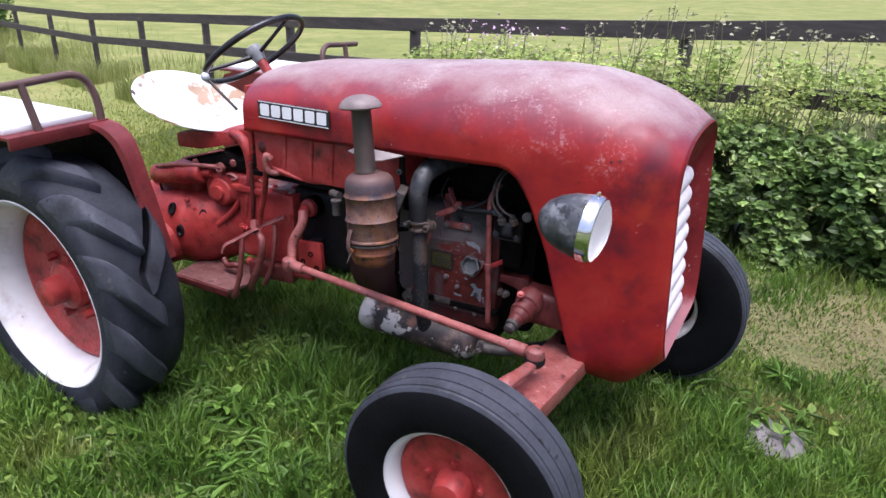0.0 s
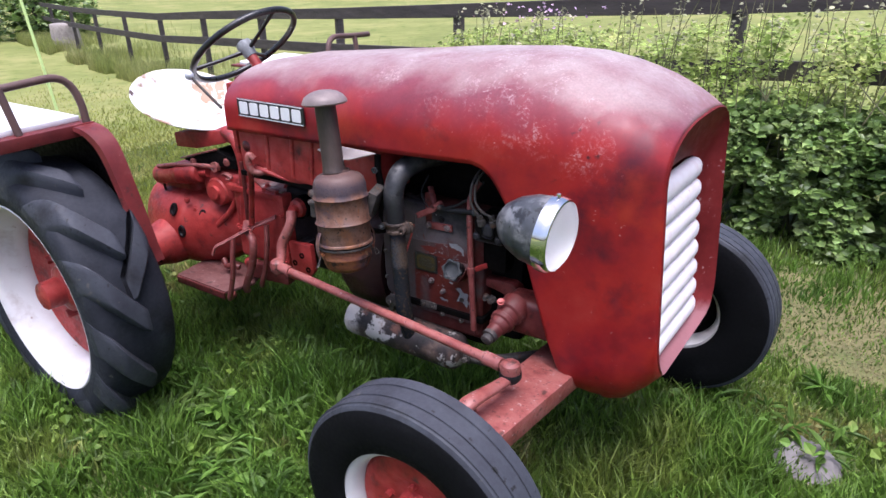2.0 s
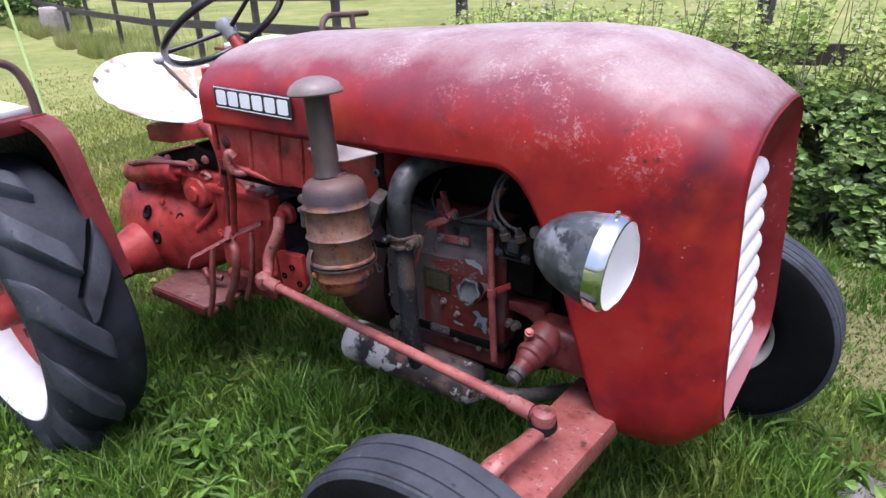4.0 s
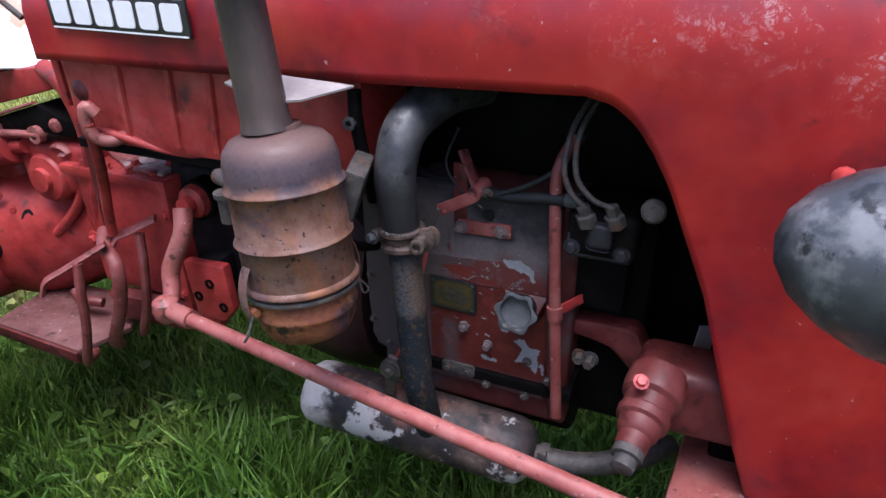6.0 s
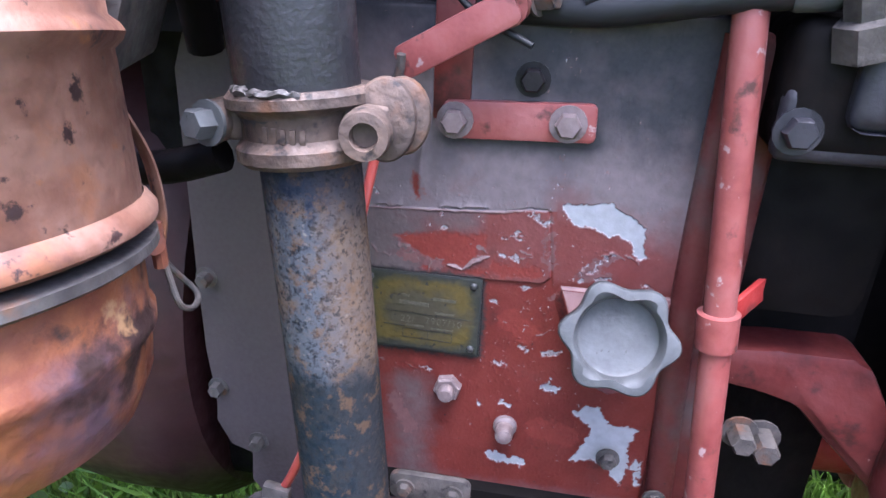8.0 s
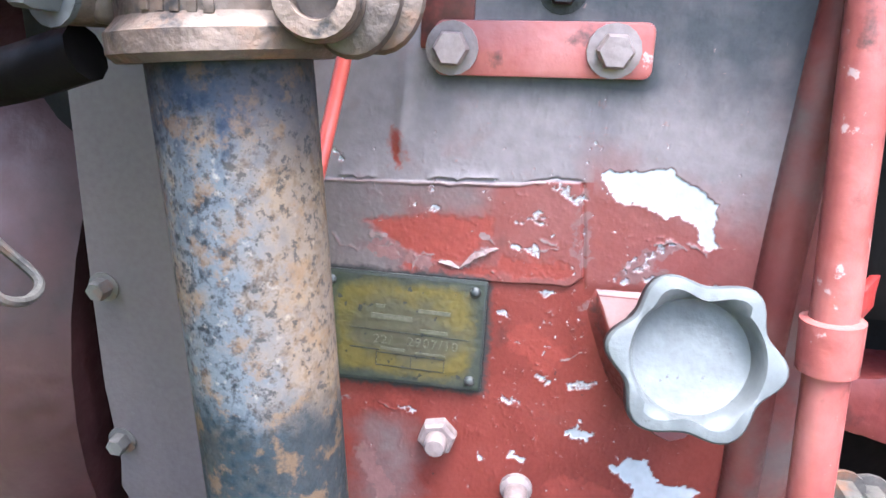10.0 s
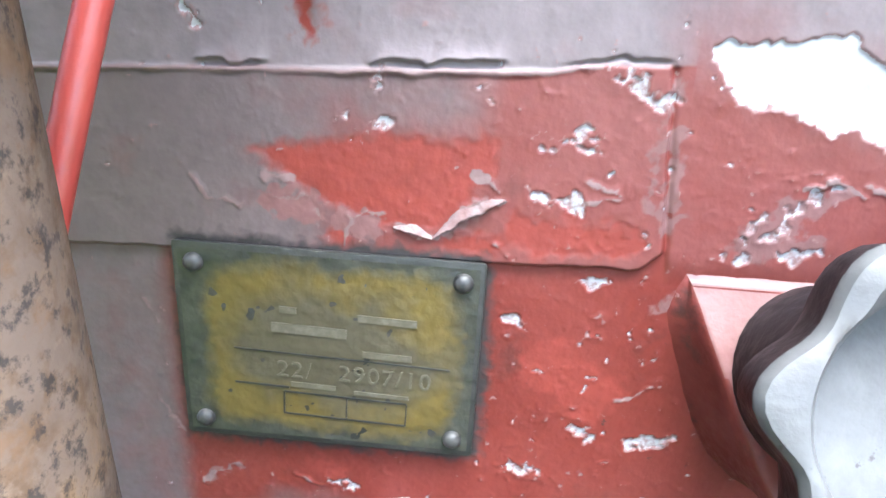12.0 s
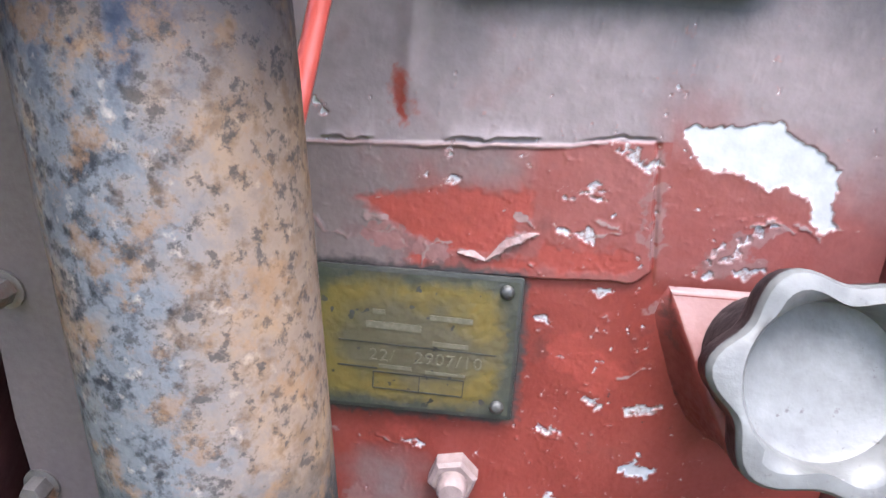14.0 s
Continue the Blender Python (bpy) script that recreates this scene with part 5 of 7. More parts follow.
part("fuel_hose", tube([(0.045, -0.278, 0.935), (0.09, -0.275, 0.955), (0.13, -0.268, 0.985), (0.16, -0.24, 1.03)], 0.005, 10), M["rubber"], engine, "", 60)
part("hanging_wire", tube([(0.02, -0.29, 0.91), (-0.02, -0.28, 0.93), (-0.05, -0.27, 0.97), (-0.04, -0.24, 1.02)], 0.0022, 8), M["rubber"], engine, "", 60)
part("front_knob", lathe([(0, 0), (0.017, 0), (0.017, 0.012), (0.013, 0.016), (0, 0.017)], frame_to((0.277, -0.312, 0.961), (0.30, -0.5, 1.0)), 20), M["iron"], engine, "round grey cap", 40)
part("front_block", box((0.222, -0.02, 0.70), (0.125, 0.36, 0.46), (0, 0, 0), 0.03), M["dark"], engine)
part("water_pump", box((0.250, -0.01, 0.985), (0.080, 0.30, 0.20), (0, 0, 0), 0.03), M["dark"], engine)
# pale plates made up for the daylight that shows through the gap here
for x, z, w, h in ((0.379, 0.634, 0.032, 0.062), (0.410, 0.615, 0.012, 0.080), (0.372, 0.850, 0.034, 0.040)):
    part("pale_bracket", box((x, -0.113, z), (w, 0.006, h), (0, 6, 30), 0.0015), M["tin"], tractor, "pale plate standing in for daylight through the gap by the radiator")
# added black sheet, not a known part: it blocks the lit far side
part("fan_cowl", box((0.350, -0.060, 0.80), (0.140, 0.012, 0.60), (0, 0, 0), 0.004), M["dark"], tractor, "added black sheet that blocks the lit far side")
part("fan_shroud", box((0.438, MID, 0.80), (0.045, 0.50, 0.72), (0, 0, 0), 0.01), M["dark"], tractor, "radiator shroud with its shadow put into a black colour")
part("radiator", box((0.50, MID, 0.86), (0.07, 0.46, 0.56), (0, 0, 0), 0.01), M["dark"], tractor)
part("support_bolt", merge(bolt_shape((0.188, -0.262, 0.652), OUT, 0.009, 0.016), bolt_shape((0.205, -0.255, 0.645), OUT, 0.010, 0.02)), M["iron"], engine)

# exhaust: elbow from the head, clamp, down pipe and muffler
exhaust = part("exhaust_elbow", tube([(-0.03, -0.16, 1.070), (-0.060, -0.24, 1.072), (-0.086, -0.325, 1.046), (-0.093, -0.359, 0.99), (-0.091, -0.363, 0.93), (-0.087, -0.361, 0.866)], [0.034, 0.034, 0.034, 0.032, 0.031, 0.030], 28), M["elbow"], tractor, "heat-stained steel exhaust elbow", 40)
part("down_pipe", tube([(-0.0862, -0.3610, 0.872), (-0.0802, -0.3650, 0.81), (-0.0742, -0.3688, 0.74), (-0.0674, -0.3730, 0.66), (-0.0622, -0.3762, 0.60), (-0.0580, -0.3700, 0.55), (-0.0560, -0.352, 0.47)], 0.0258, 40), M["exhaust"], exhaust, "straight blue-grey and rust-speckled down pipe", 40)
CLAMP = Vector((-0.0867, -0.3610, 0.8760))
part("clamp_ring", lathe([(0.0262, -0.019), (0.0330, -0.019), (0.0354, -0.0165), (0.0354, -0.0105), (0.0325, -0.0075), (0.0312, -0.006), (0.0312, 0.004), (0.0325, 0.0062), (0.0352, 0.0078), (0.0374, 0.0095), (0.0374, 0.0140), (0.0350, 0.0168), (0.0262, 0.0168)], frame_to(CLAMP, CLAMP + Vector((-0.085, 0.053, 1.0))), 44), M["clamp"], exhaust, "rusty cast two-part clamp ring", 40)
for k in range(5):
    part("cast_mark", box((CLAMP.x - 0.008 + 0.0045 * k, CLAMP.y - 0.0316 + 0.0006 * abs(k - 2), CLAMP.z - 0.001), (0.0028, 0.0016, 0.0070), (0, 0, (k - 2) * 8), 0.0004), M["clamp"], exhaust)
# clamp ears: two rounded cheeks with a socket on one side, a nut and stud on the other
part("clamp_ear", lathe([(0, -0.030), (0.0118, -0.030), (0.0124, -0.003), (0.0112, 0.003), (0.0066, 0.0034), (0.0058, -0.004), (0, -0.004)], frame_to((-0.0482, -0.3890, 0.8775), (-0.033, -0.489, 0.8825)), 24), M["clamp"], exhaust, "", 35)
for off, r in ((0.0, 0.0155), (0.010, 0.0145)):
    part("clamp_cheek", lathe([(0, 0), (r, 0), (r + 0.001, 0.002), (r, 0.0052), (r * 0.9, 0.006), (0, 0.006)], frame_to((-0.044 + off * 0.6, -0.3655 + off, 0.8805), (-0.030 + off * 0.6, -0.4655 + off, 0.890)) @ Matrix.Diagonal((0.92, 1.25, 1, 1)), 26), M["clamp"], exhaust, "", 40)
part("clamp_ear", lathe([(0, -0.026), (0.0100, -0.026), (0.0105, 0.0), (0.0092, 0.004), (0, 0.004)], frame_to((-0.1270, -0.3770, 0.8762), (-0.152, -0.477, 0.8812)), 24), M["clamp"], exhaust, "", 35)
part("ear_web", box((-0.0535, -0.3680, 0.8775), (0.024, 0.020, 0.022), (0, 0, 25), 0.006, 3), M["clamp"], exhaust)
part("ear_web", box((-0.1205, -0.3680, 0.8765), (0.020, 0.018, 0.020), (0, 0, -25), 0.006, 3), M["clamp"], exhaust)
part("clamp_bolt", bolt_shape((-0.1275, -0.3815, 0.8762), (-0.3, -0.95, 0.1), 0.0078, 0.010), M["alloy"], exhaust)
bead = tube([(CLAMP.x + 0.034 * math.cos(radians(a)), CLAMP.y + 0.034 * math.sin(radians(a)), CLAMP.z + 0.0178) for a in range(222, 292, 5)], 0.0021, 8, 3)
for v in bead.verts:
    v.co += 0.0026 * noise.noise_vector(v.co * 240)
part("weld_bead", bead, M["seam"], exhaust, "pale lumpy weld bead")
part("stay_rod", tube([(-0.127, -0.372, 0.858), (-0.160, -0.369, 0.848), (-0.22, -0.35, 0.836)], 0.009, 10), M["dark"], exhaust)
mu0, mu1 = Vector((-0.318, -0.343, 0.481)), Vector((0.135, -0.306, 0.437))
muf = part("muffler", lathe([(0, -0.006), (0.030, -0.006), (0.050, 0.0), (0.060, 0.012), (0.0635, 0.03), (0.0635, 0.412), (0.060, 0.430), (0.046, 0.446), (0.028, 0.454), (0, 0.454)], frame_to(mu0, mu1), 40), M["muffler"], tractor, "drum muffler with peeling grey and rust-brown paint", 40)
part("tail_pipe", tube([(0.13, -0.306, 0.440), (0.19, -0.300, 0.436), (0.25, -0.28, 0.440), (0.31, -0.25, 0.452), (0.36, -0.20, 0.45)], 0.021, 16), M["iron"], muf, "", 40)
part("muffler_clamp", merge(lathe([(0.021, -0.008), (0.027, -0.008), (0.027, 0.008), (0.021, 0.008)], frame_to((0.150, -0.304, 0.438), (0.3, -0.29, 0.435)), 20), bolt_shape((0.150, -0.334, 0.442), OUT, 0.010, 0.012), box((0.150, -0.322, 0.455), (0.016, 0.012, 0.03), (0, 0, 0), 0.003)), M["iron"], muf)
part("hanger", merge(box((-0.131, -0.348, 0.575), (0.02, 0.008, 0.09), (0, 8, 0), 0.003), lathe([(0, 0), (0.021, 0), (0.021, 0.010), (0, 0.010)], frame_to((-0.131, -0.345, 0.590), (-0.131, -1, 0.590)), 20), bolt_shape((-0.131, -0.356, 0.590), OUT, 0.009, 0.008)), M["iron"], muf, "rusty muffler hanger with a bolt")

# oil-bath air cleaner on the flank, leaning a little
a0, a1 = Vector((-0.176, -0.500, 0.700)), Vector((-0.214, -0.472, 1.080))
am = frame_to(a0, a1)
prof = [(0.079, 0.1500), (0.0808, 0.1600)]
for z in (0.221, 0.298):
    prof += [(0.081, z - 0.006), (0.0845, z - 0.003), (0.086, z), (0.0845, z + 0.003), (0.081, z + 0.006)]
prof += [(0.081, 0.315), (0.080, 0.335), (0.075, 0.352), (0.064, 0.364), (0.046, 0.371), (0.036, 0.374), (0.035, 0.380), (0, 0.380)]
cleaner = part("air_cleaner", lathe([(0, 0.150), *prof], am, 48), M["rust"], tractor, "rusty cylindrical oil-bath air cleaner with rolled ribs", 50)
part("bowl", lathe([(0, 0.062), (0.050, 0.064), (0.064, 0.072), (0.072, 0.088), (0.0745, 0.104), (0.077, 0.107), (0.0775, 0.112), (0.0755, 0.115), (0.0768, 0.138), (0.070, 0.139), (0, 0.139)], am, 48), M["bowl"], cleaner, "orange-rusted lower oil bowl", 40)
part("seam_band", lathe([(0.070, 0.1385), (0.0805, 0.1385), (0.0838, 0.1405), (0.0838, 0.1445), (0.0805, 0.1462), (0.070, 0.1462)], am, 48), M["seam"], cleaner, "dark grey clamping band round the seam", 40)
part("rolled_lip", lathe([(0.070, 0.1492), (0.0815, 0.1492), (0.0852, 0.1515), (0.0856, 0.1545), (0.0835, 0.158), (0.0812, 0.1605)], am, 48), M["rust"], cleaner, "rolled rusty lip above the seam", 40)
part("intake_pipe", lathe([(0.036, 0.376), (0.034, 0.385), (0.0325, 0.40), (0.031, 0.57), (0.0335, 0.578), (0, 0.578)], frame_to(a0, a1 + Vector((-0.004, -0.012, 0.0))), 28), M["stack"], cleaner, "dull steel intake stack", 40)
part("rain_cap", lathe([(0.0, 0.578), (0.062, 0.574), (0.0665, 0.578), (0.066, 0.583), (0.058, 0.597), (0.042, 0.608), (0.022, 0.614), (0, 0.616)], frame_to(a0, a1 + Vector((-0.004, -0.012, 0.0))), 40), M["cap"], cleaner, "mushroom-shaped rain cap", 40)
for a in (14, 188):
    c = Matrix.Rotation(radians(a), 4, "Z")
    clip = part("clip", tube([am @ (c @ Vector(q)) for q in ((0.082, 0, 0.196), (0.088, 0, 0.186), (0.095, 0, 0.165), (0.096, 0, 0.140), (0.091, 0, 0.122))], 0.0085, 10, flat=0.24), M["rust"], cleaner, "rusty spring clip")
    part("clip_hinge", merge(tube([am @ (c @ Vector((0.085, -0.011, 0.129))), am @ (c @ Vector((0.085, 0.011, 0.129)))], 0.0055, 10, straight=True), tube([am @ (c @ Vector((0.088, -0.008, 0.138))), am @ (c @ Vector((0.0885, -0.006, 0.116)))], 0.0035, 8, straight=True)), M["bowl"], clip)
    part("clip_loop", tube([am @ (c @ Vector(q)) for q in ((0.088, -0.007, 0.134), (0.090, -0.008, 0.112), (0.092, -0.010, 0.096), (0.102, -0.004, 0.090), (0.110, 0.006, 0.093), (0.101, 0.009, 0.108), (0.090, 0.007, 0.126))], 0.0016, 8), M["iron"], clip)
part("mounting_strap", box((-0.150, -0.395, 0.955), (0.03, 0.09, 0.10), (0, 20, 20), 0.004), M["iron"], cleaner)
part("heat_plate", slab([(-0.30, -0.40), (-0.165, -0.375), (-0.145, -0.372), (-0.175, -0.46), (-0.21, -0.49), (-0.30, -0.46)], pose(0, 0, 1.105, 2, 6, 0), 0.003), M["tin"], cleaner, "pale sheet-metal plate behind the stack")
part("vent_pipe", tube([(-0.175, -0.325, 1.09), (-0.172, -0.33, 1.04), (-0.165, -0.325, 0.97), (-0.17, -0.30, 0.90)], 0.011, 12), M["dark"], engine)
part("vent_nut", lathe([(0.005, 0), (0.011, 0), (0.011, 0.008), (0.006, 0.009), (0.005, 0.004)], frame_to((-0.177, -0.338, 1.042), (-0.17, -1, 1.1)), 6), M["alloy"], engine)
part("oil_cup", lathe([(0, -0.05), (0.014, -0.05), (0.014, -0.006), (0.019, -0.004), (0.019, 0.004), (0.0, 0.004)], frame_to((-0.395, -0.400, 0.915), (-0.395, -0.400, 2)), 24), M["iron"], engine, "small oil cup", 40)
part("oil_cup_stub", tube([(-0.44, -0.36, 0.925), (-0.395, -0.38, 0.928)], 0.014, 14, straight=True), M["iron"], engine)

# clutch housing, gearbox and the rear casting that swells towards the axle
gear = part("gearbox", box((-0.885, MID, 0.650), (0.285, 0.385, 0.31), (0, 0, 0), 0.022, 3), M["red"], tractor, "red cast gearbox housing with bolts", 40)
part("housing_shoulder", box((-0.890, MID, 0.803), (0.32, 0.41, 0.026), (0, 0, 0), 0.008), M["red"], gear)
part("bell_housing", lathe([(0, -0.01), (0.19, -0.01), (0.235, 0.01), (0.262, 0.05), (0.270, 0.11), (0.268, 0.190), (0.250, 0.222), (0, 0.222)], frame_to((-0.455, MID, 0.640), (1, MID, 0.640)), 48), M["belly"], gear, "oily black clutch housing", 40)
part("clutch_case", box((-0.60, MID, 0.68), (0.34, 0.32, 0.34), (0, 0, 0), 0.04, 3), M["grime_shade"], gear, "grimy case between gearbox and clutch", 40)
part("case_flange", box((-0.735, MID, 0.655), (0.020, 0.42, 0.33), (0, 0, 0), 0.006), M["red"], gear)
for z in (0.54, 0.64, 0.74):
    bolt((-0.735, -0.232, z), OUT, gear, 0.008, 0.008, "red")
lug_plate = part("cast_lug", slab([(-0.700, 0.645), (-0.585, 0.652), (-0.578, 0.540), (-0.612, 0.502), (-0.690, 0.505)], FACE @ pose(0, 0, 0.224), 0.026, 0.008), M["red"], gear, "flat red casting lug")
part("lug_web", box((-0.64, -0.20, 0.60), (0.05, 0.06, 0.10), (0, 0, 0), 0.01), M["grime_shade"], gear)
for x, z in ((-0.672, 0.560), (-0.632, 0.600), (-0.605, 0.545)):
    part("bolt_hole", lathe([(0.011, -0.001), (0.012, 0.003), (0.007, 0.004), (0.006, -0.004), (0, -0.004)], frame_to((x, -0.250, z), (x, -1, z)), 16), M["dark"], lug_plate)
for x in (-0.985, -0.915, -0.845, -0.775):
    bolt((x, -0.205, 0.816), (0, 0, 1), gear, 0.009, 0.010, "red")
part("shoulder_cover", slab([(-1.000, -0.130), (-0.845, -0.205), (-0.752, -0.200), (-0.762, -0.120), (-0.960, -0.030)], pose(0, 0, 0.8165), 0.008, 0.002), M["flaked"], gear, "flat cover with pale flaked paint")
for x, y in ((-0.955, -0.125), (-0.850, -0.180), (-0.775, -0.150)):
    bolt((x, y, 0.8245), (0, 0, 1), gear, 0.009, 0.010, "red")

axle = part("rear_axle_housing", box((-1.45, MID + 0.03, 0.60), (0.30, 0.36, 0.38), (0, 0, 0), 0.06, 3), M["red"], tractor, "red rear axle and differential casting", 40)
bm = bmesh.new()
rings = []
for x, hw, zc, hh in ((-1.70, 0.10, 0.56, 0.10), (-1.66, 0.17, 0.56, 0.15), (-1.60, 0.222, 0.55, 0.185), (-1.50, 0.252, 0.54, 0.200), (-1.40, 0.262, 0.54, 0.202), (-1.31, 0.256, 0.543, 0.196), (-1.23, 0.230, 0.555, 0.180), (-1.16, 0.192, 0.580, 0.160), (-1.10, 0.172, 0.605, 0.150), (-1.04, 0.168, 0.630, 0.152), (-0.97, 0.180, 0.650, 0.158)):
    ring = []
    for i in range(40):
        a = 2 * math.pi * i / 40
        ca, sa = math.cos(a), math.sin(a)
        q = (abs(ca) ** 2.4 + abs(sa) ** 2.4) ** (-1 / 2.4)
        wob = 1 + 0.012 * noise.noise(Vector((x * 6, ca * 2, sa * 2)))
        ring.append(bm.verts.new((x, MID + hw * q * ca * wob, zc + hh * q * sa * wob)))
    rings.append(ring)
for p, q in zip(rings, rings[1:]):
    for i in range(40):
        bm.faces.new((p[i], p[(i + 1) % 40], q[(i + 1) % 40], q[i]))
bm.faces.new(rings[0])
bm.faces.new(rings[-1])
bmesh.ops.recalc_face_normals(bm, faces=bm.faces)
part("final_drive", bm, M["red"], axle, "domed red final-drive casting", 40)
for at, way in (((-1.372, -0.262, 0.655), (0.05, -0.90, 0.42)), ((-1.318, -0.279, 0.566), (0.12, -0.98, 0.06)), ((-1.225, -0.225, 0.640), (0.35, -0.85, 0.35))):
    part("plug_hole", lathe([(0.024, -0.006), (0.022, 0.003), (0.015, 0.003), (0.011, -0.004), (0, -0.004)], frame_to(at, Vector(at) + Vector(way)) @ Matrix.Diagonal((0.8, 1.25, 1, 1)), 18), M["grime_shade"], axle)
for at in ((-1.245, -0.235, 0.560), (-1.270, -0.222, 0.660), (-1.300, -0.235, 0.700)):
    bolt(at, (0.35, -0.85, 0.25), axle, 0.010, 0.010, "red")
part("trumpet", lathe([(0.12, -0.05), (0.105, 0.06), (0.085, 0.12), (0.080, 0.30), (0.09, 0.36)], frame_to((-1.44, -0.22, 0.49), (-1.445, -1, 0.475)), 32), M["red"], axle, "", 40)
part("lift_housing", box((-1.10, -0.06, 0.785), (0.25, 0.28, 0.13), (0, -4, 0), 0.030, 3), M["red"], axle, "red cast lift housing", 40)
part("lift_boss", lathe([(0.060, -0.10), (0.062, 0.0), (0.054, 0.012), (0.030, 0.016), (0.028, 0.028), (0, 0.028)], frame_to((-1.13, -0.20, 0.76), (-1.10, -1, 0.80)), 28), M["red"], axle, "", 40)
cyl = part("hydraulic_cylinder", lathe([(0, 0), (0.034, 0.003), (0.043, 0.014), (0.044, 0.17), (0.047, 0.175), (0.047, 0.20), (0.044, 0.205), (0.044, 0.30), (0.036, 0.31), (0.018, 0.312), (0.018, 0.36), (0, 0.36)], frame_to((-1.525, -0.19, 0.772), (-1.22, -0.20, 0.828)), 28), M["red"], axle, "", 40)
part("control_rod", tube([(-1.47, -0.225, 0.826), (-1.34, -0.222, 0.852), (-1.20, -0.215, 0.868), (-1.10, -0.205, 0.872)], 0.009, 10), M["pink"], axle)
part("rod_eye", lathe([(0.010, -0.010), (0.020, -0.010), (0.021, 0.010), (0.010, 0.010)], frame_to((-1.115, -0.205, 0.872), (-1.115, -1, 0.9)), 18), M["pink"], axle, "", 40)
part("cover_pipe", tube([(-1.46, -0.20, 0.800), (-1.49, -0.20, 0.745), (-1.50, -0.19, 0.700)], 0.006, 8), M["iron"], axle)
part("seat_spring", slab([(-1.330, 0.872), (-1.240, 0.900), (-1.095, 0.943), (-1.010, 0.912), (-0.990, 0.872), (-1.090, 0.876), (-1.180, 0.858)], FACE @ pose(0, 0, 0.01), 0.19, 0.006), M["dark"], axle, "black saddle plate below the seat")
part("plate_edge", tube([(-1.330, -0.203, 0.878), (-1.240, -0.203, 0.905), (-1.095, -0.203, 0.948)], 0.007, 10, flat=0.6), M["pink"], axle)
for at in ((-1.255, -0.200, 0.872), (-1.045, -0.200, 0.900)):
    part("cap_nut", lathe([(0, -0.01), (0.015, -0.01), (0.015, 0.008), (0.010, 0.014), (0, 0.015)], frame_to(at, Vector(at) + Vector((0, -0.4, 1))), 6), M["pink"], axle)
part("quadrant", tube([(-1.09, -0.19, 0.838), (-1.06, -0.20, 0.850), (-1.03, -0.20, 0.838), (-1.06, -0.20, 0.828)], 0.012, 10, flat=0.5), M["pink"], axle)
part("casting_rib", tube([(-1.02, -0.185, 0.775), (-1.07, -0.192, 0.690), (-1.16, -0.205, 0.605)], 0.013, 10), M["red"], axle)

# levers beside the gearbox
lever = part("range_lever", tube([(-1.010, -0.195, 0.615), (-0.985, -0.205, 0.70), (-0.968, -0.206, 0.80), (-0.956, -0.206, 0.895), (-0.960, -0.205, 0.965), (-0.990, -0.198, 1.005), (-1.050, -0.185, 1.025)], [0.012, 0.012, 0.012, 0.013, 0.019, 0.022, 0.020], 12), M["red"], tractor, "bent red shift lever", 40)
part("lever_fork", merge(tube([(-1.035, -0.200, 0.625), (-1.005, -0.215, 0.632), (-0.975, -0.225, 0.625)], 0.010, 10), bolt_shape((-0.995, -0.225, 0.632), OUT, 0.011, 0.012)), M["red"], lever)
part("second_lever", tube([(-0.955, -0.215, 0.640), (-0.938, -0.222, 0.76), (-0.930, -0.225, 0.86), (-0.935, -0.222, 0.925)], 0.009, 10), M["cast_red"], lever)
part("hook_lever", tube([(-0.70, -0.29, 0.955), (-0.715, -0.325, 0.945), (-0.735, -0.345, 0.955), (-0.742, -0.352, 0.99), (-0.735, -0.35, 1.015), (-0.722, -0.342, 1.0)], 0.012, 12), M["pink"], tractor, "", 40)
part("pivot_disc", lathe([(0, 0), (0.026, 0), (0.028, 0.006), (0.018, 0.012), (0.010, 0.018), (0, 0.019)], frame_to((-0.790, -0.300, 1.030), (-0.78, -1, 1.06)), 22), M["cast_red"], tractor, "round red lever pivot", 40)
part("control_rod", tube([(-0.74, -0.33, 0.965), (-0.62, -0.30, 0.93), (-0.50, -0.29, 0.925)], 0.008, 10), M["red"], tractor)
th = part("hand_throttle", tube([(-0.905, -0.30, 1.155), (-0.965, -0.312, 1.21), (-1.025, -0.320, 1.262)], 0.006, 10), M["iron"], tractor, "slim throttle lever with a pale knob")
part("knob", lathe([(0, -0.018), (0.010, -0.015), (0.016, -0.004), (0.016, 0.004), (0.010, 0.015), (0, 0.018)], frame_to((-1.029, -0.321, 1.265), (-1.1, -0.33, 1.33)), 20), M["bare"], th, "", 60)

# foot plate and pedals
step = part("foot_plate", slab([(-1.278, -0.366), (-0.972, -0.372), (-0.930, -0.250), (-0.990, -0.130), (-1.300, -0.150)], pose(0, 0, 0.392), 0.014, 0.003), M["worn_step"], tractor, "worn red steel foot plate")
part("turned_edge", box((-1.125, -0.371, 0.386), (0.305, 0.010, 0.030), (0, 0, -1.2), 0.003), M["cast_red"], step)
